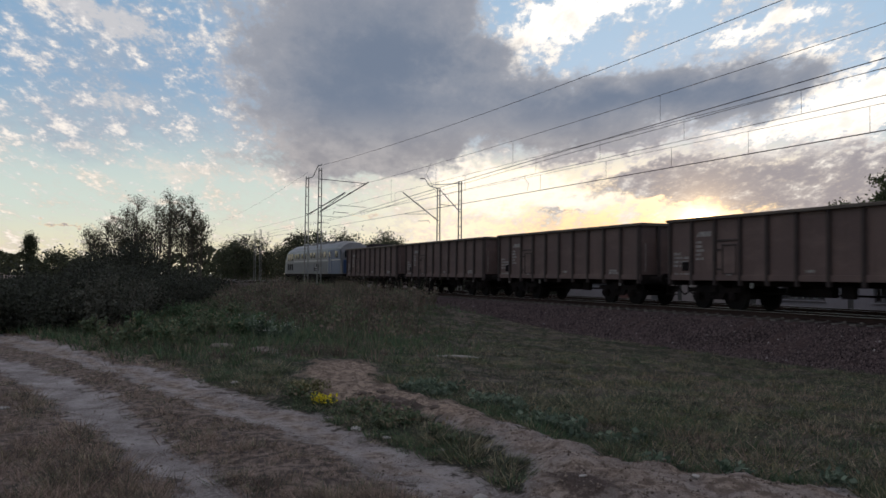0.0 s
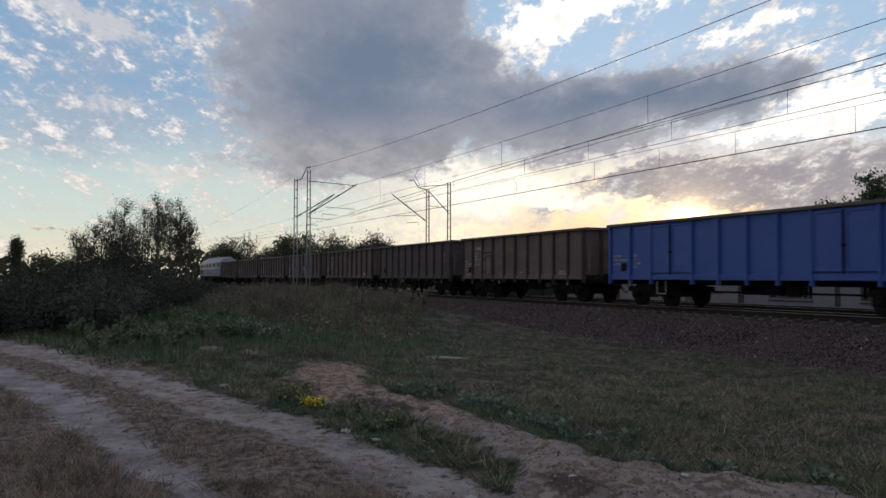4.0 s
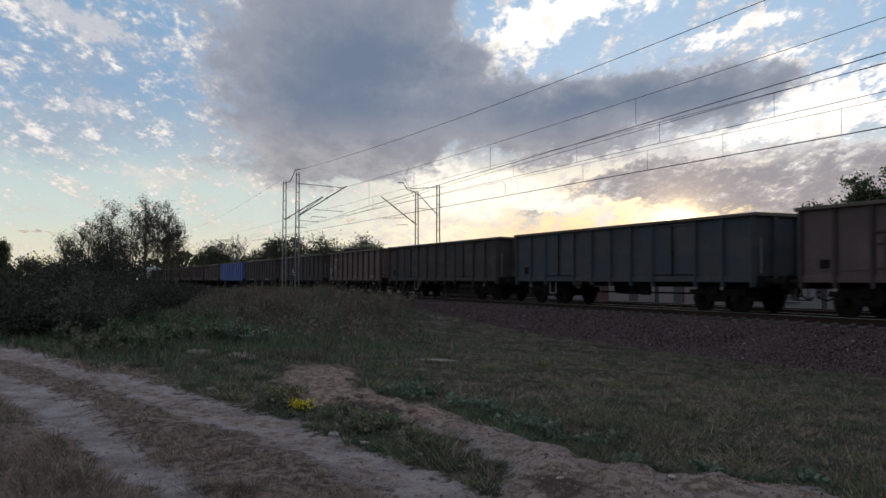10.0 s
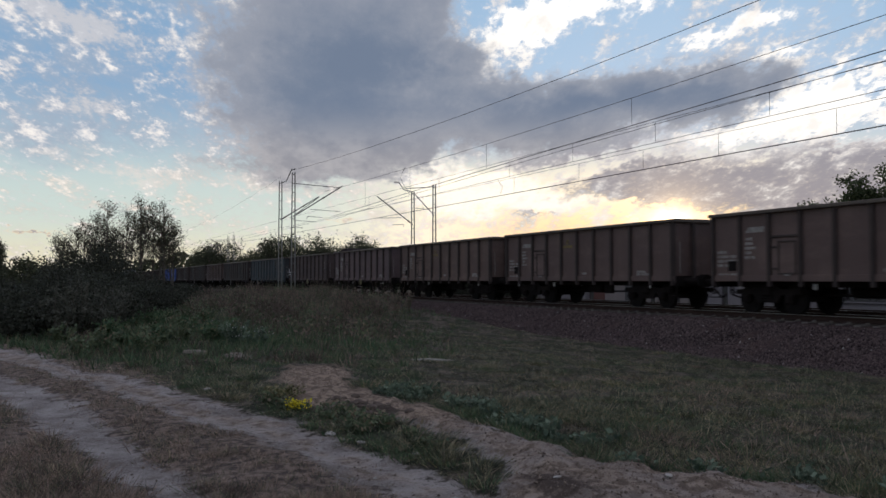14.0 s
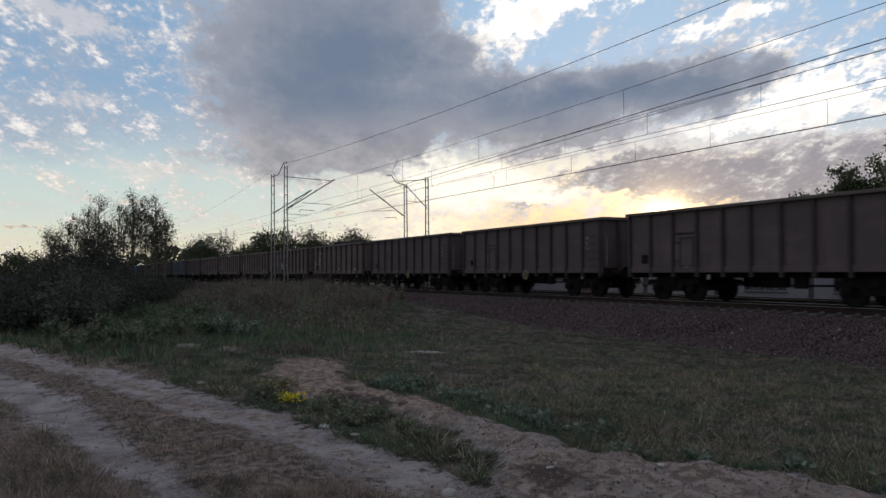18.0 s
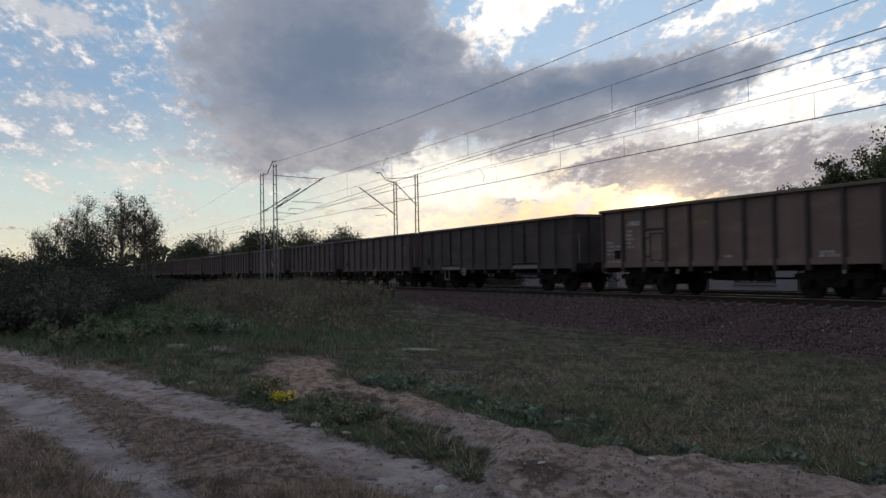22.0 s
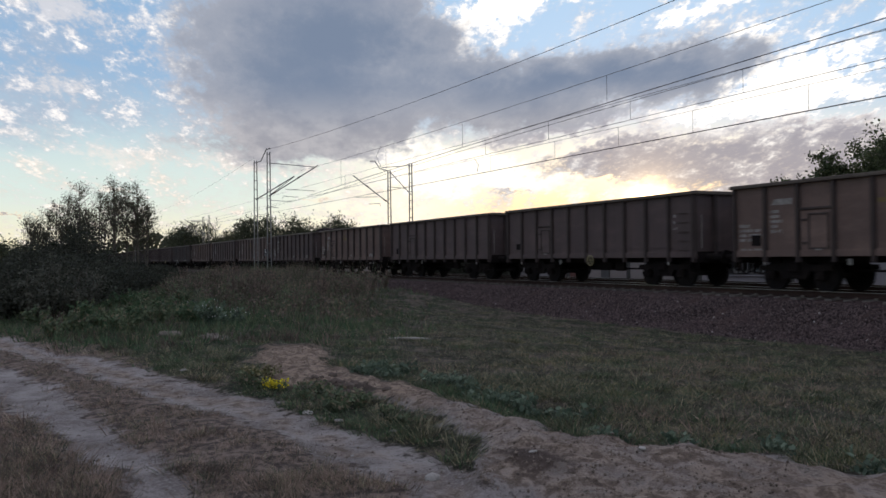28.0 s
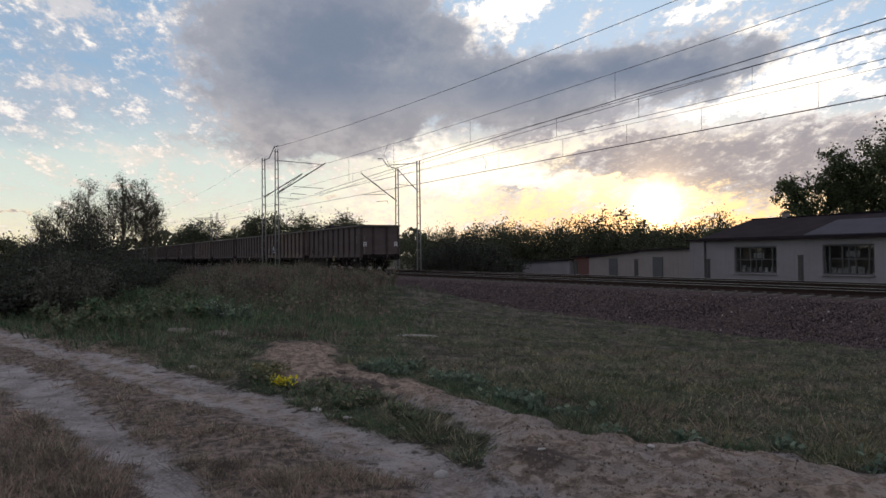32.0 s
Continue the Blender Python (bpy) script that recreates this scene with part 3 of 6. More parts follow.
def blades_mesh(name, roots, height, width, mat, rng, lean=0.35, out=None, bent=False):
    """Grass blades that taper to a tip; out: the way each one leans."""
    n = len(roots)
    a = rng.random(n) * 2 * np.pi
    side = np.stack([np.cos(a), np.sin(a), np.zeros(n)], 1)
    b = rng.random(n) * 2 * np.pi
    bend = np.stack([np.cos(b), np.sin(b), np.zeros(n)], 1) * (lean * rng.random((n, 1)))
    if out is not None:
        bend = bend * 0.5 + np.concatenate([out, np.zeros((n, 1))], 1)
    h = (height * (0.45 + 0.9 * rng.random(n)))[:, None] if np.ndim(height) else height * (0.45 + 0.9 * rng.random((n, 1)))
    up = np.array([0, 0, 1.0])
    w = width * (0.6 + 0.8 * rng.random((n, 1)))
    tip = roots + (up + bend) * h / np.linalg.norm(up + bend * 0.8, axis=1)[:, None]
    if not bent:
        v = np.stack([roots - side * w, roots + side * w, tip + side * w * 0.2, tip - side * w * 0.2], 1).reshape(-1, 3)
        return array_mesh(name, v, np.arange(4 * n).reshape(n, 4), mat)
    mid = roots + up * h * 0.6 + bend * h * 0.25
    v = np.stack([roots - side * w, roots + side * w, mid + side * w * 0.7, mid - side * w * 0.7, tip + side * w * 0.15, tip - side * w * 0.15], 1).reshape(-1, 3)
    f = np.arange(n)[:, None] * 6
    return array_mesh(name, v, np.concatenate([f + np.array([[0, 1, 2, 3]]), f + np.array([[3, 2, 4, 5]])]), mat)



# ---- ground ----
RUT_A = (((-60, -17), (-40, -8.5), (-24.2, -2.07), (-20.5, -0.55), (-15.9, 0.55), (-12.8, 1.55), (-9.75, 2.29), (-7.24, 2.67), (-5.77, 2.93), (0, 3.1), (12, 2.6)),
         ((-60, -18.3), (-40, -9.8), (-21.25, -1.81), (-15.6, -0.02), (-10.6, 1.28), (-8.3, 1.84), (-6.8, 2.1), (-5.67, 2.27), (0, 2.3), (12, 1.8)))
RUT_B = (((-60, -20), (-40, -11.5), (-17.7, -1.51), (-13.4, -0.01), (-9.84, 0.58), (-7.94, 0.86), (-6.15, 1.07), (0, 1.2), (12, 0.6)),
         ((-60, -21.4), (-40, -12.8), (-22, -4.6), (-15.6, -1.5), (-12.5, -0.65), (-9.7, -0.06), (-7.9, 0.28), (-6.3, 0.53), (0, 0.4), (12, -0.2)))
BANK_TOP = ((-16.3, 4.0), (-15.5, 4.4), (-14.7, 4.8), (-13.2, 4.55), (-11.4, 4.05), (-10.7, 4.03), (-9.8, 4.2), (-9.1, 4.28), (-8.4, 4.22), (-7.1, 4.05), (-6.1, 4.2), (-5.4, 4.45), (-4.4, 5.25), (0, 6.4))
BANK_LOW = ((-16.5, 4.3), (-14.4, 3.55), (-12.5, 3.1), (-11.35, 2.85), (-10.1, 2.75), (-9.68, 3.1), (-9.2, 3.37), (-8.5, 3.45), (-7.5, 3.55), (-6.5, 3.38), (-6.0, 3.28), (-5.0, 2.95), (0, 2.6))


def line(points, x):
    return np.interp(x, [p[0] for p in points], [p[1] for p in points])


def step(v, lo, hi):
    s = np.clip((v - lo) / (hi - lo), 0, 1)
    return s * s * (3 - 2 * s)


def strip(points, x, y, soft):
    """1 between the two edges, falling to 0 outside them."""
    return step(line(points[0], x) - y, -soft, soft) * step(y - line(points[1], x), -soft, soft)


def wave(x, y, scale, seed):
    """Cheap smooth noise between -1 and 1."""
    out = 0
    r = np.random.RandomState(seed)
    for i in range(5):
        a, b, c, d = r.normal(size=4)
        out = out + np.sin((x * a + y * b) / scale * 2 + c * 6) * np.sin((x * b - y * a) / scale * 1.7 + d * 6)
    return out / 2.5


def masks(x, y):
    y = y + 0.13 * wave(x, y, 0.55, 31) + 0.07 * wave(x, y, 0.22, 32)
    x = x + 0.25 * wave(x, y, 0.6, 33)
    rut_a, rut_b = strip(RUT_A, x, y, 0.38), strip(RUT_B, x, y, 0.40)
    bank = strip((BANK_TOP, BANK_LOW), x, y, 0.24) * step(x + 0.5 * wave(x, y, 0.9, 34), -16.4, -13.6)
    near = step(-5.2 - x, -1.0, 0.6)
    return rut_a, rut_b, np.maximum(bank, 0), near


def height(x, y):
    x, y = np.asarray(x, float), np.asarray(y, float)
    rut_a, rut_b, bank, _ = masks(x, y)
    z = -0.72 * step(y, 3.5, 17.0)
    # the low mound that carries the tall weeds
    z = z + 0.76 * step(-x, 20, 40) * step(y, 5.0, 13.0) + 0.16 * wave(x, y, 5.0, 8) * step(-x, 22, 30) * step(y, 5, 8)
    z = z + 0.35 * step(-x, 45, 80) * step(y, -4, 1) * step(6 - y, 0, 3)
    z = z - 0.05 * rut_a - 0.06 * rut_b
    z = z + (0.03 + 0.04 * step(x, -11, -8)) * bank + bank * (0.05 * wave(x, y, 0.45, 5) + 0.035 * wave(x, y, 0.19, 6) + 0.035 * np.abs(wave(x * 1.3, y * 0.45, 0.26, 9))) + 0.02 * (rut_a + rut_b) * wave(x, y, 0.35, 7)
    z = z + 0.02 * wave(x, y, 1.1, 2) + 0.05 * wave(x, y, 4.0, 3) * step(y, 3, 6) + 0.008 * wave(x, y, 0.25, 4)
    flat = step(y, 16.8, 17.8) * step(31.5 - y, 0, 2)
    z = z * (1 - flat) + -0.74 * flat
    behind = step(y, 31, 35)
    return z * (1 - behind) - 0.7 * behind


def spread(lo, a, b, hi, fine, grow=1.22):
    """Grid lines: fine between a and b, ever wider out to lo and hi."""
    mid = list(np.arange(a, b + fine / 2, fine))
    left, right, d = [], [], fine
    p = a
    while p > lo:
        d *= grow
        p -= d
        left.append(max(p, lo))
    p, d = b, fine
    while p < hi:
        d *= grow
        p += d
        right.append(min(p, hi))
    return np.array(left[::-1] + mid + right)


def build_ground():
    xs, ys = spread(-3000, -34, 0, 1500, 0.09), spread(-1500, -5, 14, 3000, 0.09)
    gx, gy = np.meshgrid(xs, ys, indexing="ij")
    x, y = gx.ravel(), gy.ravel()
    verts = np.stack([x, y, height(x, y)], 1)
    nx, ny = len(xs), len(ys)
    i, j = np.meshgrid(np.arange(nx - 1), np.arange(ny - 1), indexing="ij")
    a = (i * ny + j).ravel()
    me = array_mesh("ground", verts, np.stack([a, a + ny, a + ny + 1, a + 1], 1), MAT["ground"])
    me.polygons.foreach_set("use_smooth", np.ones(len(me.polygons), bool))
    rut_a, rut_b, bank, _ = masks(x, y)
    patch = np.exp(-((x + 17.4) / 0.8) ** 2 - ((y - 3.5) / 0.3) ** 2) * 0.9
    sand = np.clip(np.maximum.reduce([rut_a * 0.88, rut_b * 0.9, bank * 0.76, patch]), 0, 1)
    dry = np.clip(step(line(RUT_A[0], x) + 0.55 * step(-x, 12, 15) - y, -0.3, 0.3) * 0.95, 0, 1)
    for key, values in (("sand", sand), ("red_soil", np.maximum(bank * (0.55 + 0.45 * step(-x, 7.0, 11.0)), 0.52 * rut_a)), ("dry", dry), ("damp", 0.72 * np.exp(-((x + 5.1) / 0.8) ** 2 - ((y - 3.35) / 0.34) ** 2) + 1.2 * np.exp(-((x + 9.3) / 0.7) ** 2 - ((y - 3.45) / 0.3) ** 2))):
        me.attributes.new(key, "FLOAT", "POINT").data.foreach_set("value", values.astype(np.float32))
    return tagged(new("ground", me), "worn sandy cart track and short patchy turf", "ground", kind="structure")


build_ground()

# ---- railway ----


def build_ballast():
    prof = [(17.75, -0.80), (18.1, -0.66), (18.6, -0.40), (19.2, -0.10), (19.75, 0.14), (20.0, 0.205), (20.4, 0.225), (21.0, 0.25), (23.0, 0.25), (23.8, 0.20), (25.0, 0.25),
            (27.2, 0.25), (27.7, 0.2), (28.6, -0.3), (29.6, -0.8)]
    xs = spread(-1500, -60, 2, 300, 0.25)
    r = np.random.RandomState(4)
    pts = []
    for x in xs:
        for y, z in prof:
            pts.append((x, y + r.normal() * 0.03, z + r.normal() * 0.022))
    k = len(prof)
    i, j = np.meshgrid(np.arange(len(xs) - 1), np.arange(k - 1), indexing="ij")
    a = (i * k + j).ravel()
    me = array_mesh("ballast", np.array(pts), np.stack([a, a + k, a + k + 1, a + 1], 1), MAT["ballast"])
    return tagged(new("ballast", me), "reddish brown crushed stone railway bed", "ballast", kind="structure")


build_ballast()


def build_loose_stones():
    """Single stones on the slope of the bed, each a small rough lump."""
    rng = np.random.default_rng(8)
    n = 60000
    x = -52 + 50 * rng.random(n) ** 0.8
    u = rng.random(n)
    y = 17.6 + 2.5 * u
    z = np.interp(y, (17.6, 18.1, 18.6, 19.2, 19.75, 20.1), (-0.76, -0.66, -0.40, -0.10, 0.14, 0.195))
    s = 0.022 + 0.026 * rng.random(n)
    c = np.stack([x, y, z], 1)
    base = np.array([(1, 0, 0), (0, 1, 0), (-1, 0, 0), (0, -1, 0), (0, 0, 1), (0, 0, -1)], float)
    v = base[None] * (0.7 + 0.6 * rng.random((n, 6, 1))) * s[:, None, None] + rng.normal(size=(n, 6, 3)) * (s * 0.22)[:, None, None]
    v = (v + c[:, None]).reshape(-1, 3)
    f = np.array([(0, 1, 4), (1, 2, 4), (2, 3, 4), (3, 0, 4), (1, 0, 5), (2, 1, 5), (3, 2, 5), (0, 3, 5)])
    faces = (np.arange(n)[:, None, None] * 6 + f[None]).reshape(-1, 3)
    ob = new("loose_stones", array_mesh("loose_stones", v, faces, MAT["loose"]))
    return tagged(ob, "loose reddish grey ballast stones on the slope", "stones", kind="stuff")


build_loose_stones()


def rail_outline(y, top):
    half = [(0.075, -0.172), (0.075, -0.16), (0.012, -0.13), (0.009, -0.05), (0.036, -0.038), (0.036, -0.006)]
    right = [(y + a, top + b) for a, b in half]
    return right + [(2 * y - a, b) for a, b in right[::-1]]


def build_track(name, centre, label, count):
    t = thing(name, label, "railway track", kind="structure")
    for s in (-0.7535, 0.7535):
        r = part("rail", prism(bmesh.new(), rail_outline(centre + s, RAIL), "x", -1500, 250), MAT["rail"], t)
        part("rail_head", box(bmesh.new(), -625, centre + s, RAIL - 0.001, 1750, 0.058, 0.010), MAT["rail_top"], r, "shiny worn running surface of the rail")
    bm = bmesh.new()
    prism(bm, [(-0.15, 0), (0.15, 0), (0.11, 0.2), (-0.11, 0.2)], "y", -1.3, 1.3)
    for sx in (-0.7535, 0.7535):
        box(bm, 0, sx, 0.205, 0.17, 0.34, 0.02)
        for d in (-0.11, 0.11):
            box(bm, 0, sx + d, 0.225, 0.10, 0.06, 0.05)
    me = mesh_of("sleeper", bm, MAT["concrete"])
    for i in range(count):
        part("sleeper", me, None, t, at=(1.5 - 0.6 * i, centre, RAIL - 0.172 - 0.215))
    bm = bmesh.new()
    for i in range(count, 700):
        x = 1.5 - 0.6 * i
        for s in (-0.95, 0.95):
            box(bm, x, centre + s, RAIL - 0.28, 0.25, 0.7, 0.2)
    tagged(part("far_sleepers", bm, MAT["concrete"], t), kind="stuff")
    return t


build_track("railway_track_near", TRACK_Y, "rusty rails on concrete sleepers in crushed stone", 250)
build_track("railway_track_far", FAR_Y, "rusty rails with shiny heads on concrete sleepers", 120)

# ---- overhead line ----
NEAR_MASTS_Y, FAR_MASTS_Y = 18.3, 29.5


def lattice_mast(name, x, y, z0, z1, label):
    """Two upright channels joined by flat battens, on a concrete foot."""
    m = thing(name, label, "railway mast", (x, y, z0), "masts of the overhead line")
    h = z1 - z0
    part("foundation", box(bmesh.new(), 0, 0, 0.1, 0.7, 0.6, 0.5, 0.03), MAT["concrete"], m)
    for s in (-1, 1):
        bm = bmesh.new()
        w0, w1 = 0.17, 0.12
        p0, p1 = Vector((0, s * w0, 0.3)), Vector((0, s * w1, h))
        for dx in (-0.05, 0.05):
            rod(bm, p0 + Vector((dx, 0, 0)), p1 + Vector((dx, 0, 0)), 0.04, 0.034, 4)
        part("upright", bm, MAT["mast"], m)
    n = int(h / 0.75)
    for i in range(n):
        z = 0.6 + (h - 0.8) * i / (n - 1)
        w = 0.17 - 0.05 * z / h
        part("batten", box(bmesh.new(), 0, 0, 0, 0.12, 2 * w + 0.02, 0.05), MAT["mast"], m, at=(0, 0, z))
    return m


def arm(parent, name, p, q, r=0.04):
    return part(name, rod(bmesh.new(), p, q, r, r, 6), MAT["mast"], parent)


def cantilever(mast, reach, low, high, drop, tie=True, twin=False):
    """Tie, raking strut, insulators and steady arm that hold the wires over a track."""
    s = 1 if reach > 0 else -1
    tip = (0.1, reach, high - 0.2)
    if tie:
        arm(mast, "tie_bar", (0, 0, high), tip, 0.032)
    arm(mast, "strut", (0, 0, low), (tip[0], tip[1] + 0.25 * s, tip[2] + 0.15), 0.05)
    if twin:
        arm(mast, "stay", (0, 0, low + 0.04), (0.1, reach * 0.55, low + (high - low) * 0.55 + 0.2), 0.03)
    a, b = Vector((0, 0, low)), Vector(tip)
    for k in (0.10, 0.62):
        bm = bmesh.new()
        c = a.lerp(b, k)
        for i in range(4):
            d = (b - a).normalized() * 0.07 * i
            rod(bm, c + d, c + d + (b - a).normalized() * 0.035, 0.085, 0.06, 8)
        part("insulator", bm, MAT["porcelain"], mast)
    arm(mast, "steady_bar", (0.1, reach * 0.35, high - drop), (0.1, reach * 1.0, high - drop - 0.1), 0.024)
    arm(mast, "steady_arm", (0.1, reach * 0.30, high - drop - 0.6), (0.1, reach * 0.62, high - drop - 0.68), 0.024)
    arm(mast, "steady_arm", (0.1, reach * 0.30, high - drop - 0.6), (0.1, reach * 0.28, high - drop - 0.85), 0.02)


NEAR_X, FAR_X = (-73.2, -68.7), (-68.8, -64.1)
m1 = lattice_mast("overhead_line_mast", NEAR_X[0], NEAR_MASTS_Y, 0.1, 10.55, "tall slim galvanised lattice mast with raking arm")
m2 = lattice_mast("overhead_line_mast", NEAR_X[1], NEAR_MASTS_Y, 0.1, 10.8, "tall slim galvanised lattice mast with long raking arm")
m3 = lattice_mast("overhead_line_mast", FAR_X[0], FAR_MASTS_Y, 0.0, 9.65, "grey lattice mast with arm reaching over the far track")
m4 = lattice_mast("overhead_line_mast", FAR_X[1], FAR_MASTS_Y, 0.0, 9.8, "grey lattice mast with stay beside the far track")
cantilever(m1, 3.3, 6.9, 9.2, 2.3, False)
cantilever(m2, 4.1, 6.9, 9.75, 2.2, True, True)
cantilever(m3, -3.3, 6.6, 9.1, 1.9, False)
arm(m4, "stay", (0, 0, 7.1), (-4.5, 0, 9.5), 0.045)
arm(m4, "tie_bar", (0, 0, 9.6), (-5.6, -0.3, 10.0), 0.035)
arm(m4, "steady_bar", (0, -0.4, 7.6), (0.1, -2.2, 7.7), 0.024)
arm(m1, "top_bracket", (0, 0, 10.25), (2.0, 0, 10.2))
arm(m1, "top_bracket", (2.0, 0, 10.2), (3.9, 0, 11.05))
arm(m2, "top_bracket", (-0.7, 0, 10.95), (0.5, 0, 10.95))
arm(m3, "top_bracket", (0.0, 0, 9.6), (-1.0, -0.5, 9.9))
arm(m3, "top_bracket", (-1.0, -0.5, 9.9), (-1.2, -0.9, 10.6))
arm(m3, "top_bracket", (-1.2, -0.9, 10.6), (-1.4, -1.3, 10.6))
bm = bmesh.new()
box(bm, 0.0, -0.25, 2.1, 0.03, 0.42, 0.6, 0.01)
sign = part("sign_plate", bm, MAT["frame_paint"], m2, "dark railway sign plate on the mast")
for dy, dz, sy, sz in ((-0.1, 0.12, 0.05, 0.3), (0.1, 0.12, 0.05, 0.3), (0, -0.02, 0.2, 0.05), (0, -0.2, 0.28, 0.05)):
    part("sign_bar", box(bmesh.new(), 0.022, -0.25 + dy, 2.1 + dz, 0.012, sy, sz), MAT["sign_white"], sign)
for x, y in ((-158.2, FAR_MASTS_Y), (-152.7, FAR_MASTS_Y), (-168.0, NEAR_MASTS_Y)):
    m = lattice_mast("overhead_line_mast", x, y, 0.0, 9.9, "distant grey lattice mast beside the railway")
    cantilever(m, -4.0 if y > 25 else 4.0, 6.0, 9.0, 2.0)


def wire(name, points, r, label, group="overhead wires"):
    c = bpy.data.curves.new(name, "CURVE")
    c.dimensions, c.bevel_depth, c.bevel_resolution = "3D", r, 1
    s = c.splines.new("POLY")
    s.points.add(len(points) - 1)
    for p, q in zip(s.points, points):
        p.co = (*q, 1)
    c.materials.append(MAT["wire"])
    return tagged(new(name, c), label, "overhead wire", group)


def span(x0, z0, x1, z1, y0, y1, sag, n=16):
    return [(x0 + (x1 - x0) * k, y0 + (y1 - y0) * k, z0 + (z1 - z0) * k - 4 * sag * k * (1 - k)) for k in [i / n for i in range(n + 1)]]


def height_on(points, x):
    for a, b in zip(points, points[1:]):
        if min(a[0], b[0]) <= x <= max(a[0], b[0]):
            k = (x - a[0]) / (b[0] - a[0])
            return a[1] + (b[1] - a[1]) * k, a[2] + (b[2] - a[2]) * k
    return None


def droppers(top, low, xs):
    for x in xs:
        a, b = height_on(top, x), height_on(low, x)
        wire("dropper_wire", [(x, a[0], a[1]), (x, b[0], b[1])], 0.008, "thin dropper wire between carrying and contact wire", "droppers")


feeder = span(NEAR_X[1], 11.0, 6, 10.0, NEAR_MASTS_Y, NEAR_MASTS_Y, 0.75)
wire("feeder_wire", feeder, 0.0115, "dark feeder wire along the mast tops")
wire("feeder_wire", span(-168, 9.9, NEAR_X[0], 10.9, NEAR_MASTS_Y, NEAR_MASTS_Y, 1.0), 0.0072, "dark feeder wire along the mast tops")
carry_1 = span(NEAR_X[1] - 2, 9.5, 8, 9.6, 21.7, 21.5, 0.42)
cont_1 = span(NEAR_X[1], 7.1, 8, 8.55, 21.7, 21.5, -0.1)
wire("carrying_wire", carry_1, 0.0108, "dark carrying wire of the overhead line")
wire("contact_wire", cont_1, 0.0158, "dark copper contact wire over the near track")
wire("contact_wire", [(x, y + 0.35, z) for x, y, z in span(NEAR_X[1], 6.9, 8, 8.05, 21.7, 21.5, -0.35)], 0.0101, "dark copper contact wire over the near track")
droppers(carry_1, cont_1, (-60, -51, -40, -27.2))
carry_2 = span(-160, 8.2, 8, 7.9, 22.3, 21.8, -0.02)
cont_2 = span(-160, 6.7, 8, 7.15, 22.3, 21.8, -0.1)
wire("carrying_wire", carry_2, 0.0086, "dark carrying wire of the overhead line")
wire("contact_wire", cont_2, 0.0108, "dark copper contact wire over the near track")
droppers(carry_2, cont_2, (-60, -47, -38, -32.0, -26.1, -20.2))
carry_3 = span(-160, 8.3, 8, 7.75, 25.6, 25.8, 0.0)
cont_3 = span(-160, 7.6, 8, 6.8, 25.6, 25.8, 0.12)
wire("carrying_wire", carry_3, 0.0086, "dark carrying wire over the far track")
wire("contact_wire", cont_3, 0.0130, "dark copper contact wire over the far track")
wire("contact_wire", span(-160, 7.5, 8, 6.88, 25.3, 26.1, 0.1), 0.0101, "dark copper contact wire over the far track")
droppers(carry_3, cont_3, (-58, -44, -37, -31.6, -26.6, -20.7))
wire("jumper_wire", [(-52.0, 21.7, 9.35), (-52.6, 21.6, 8.7), (-52.2, 21.8, 7.9), (-51.6, 21.9, 7.4)], 0.012, "slack jumper wire between two overhead wires")
wire("jumper_wire", [(-46.0, 25.7, 8.0), (-45.4, 25.7, 7.5), (-45.8, 25.8, 7.1)], 0.012, "slack jumper wire between two overhead wires")

# ---- trees and bushes ----


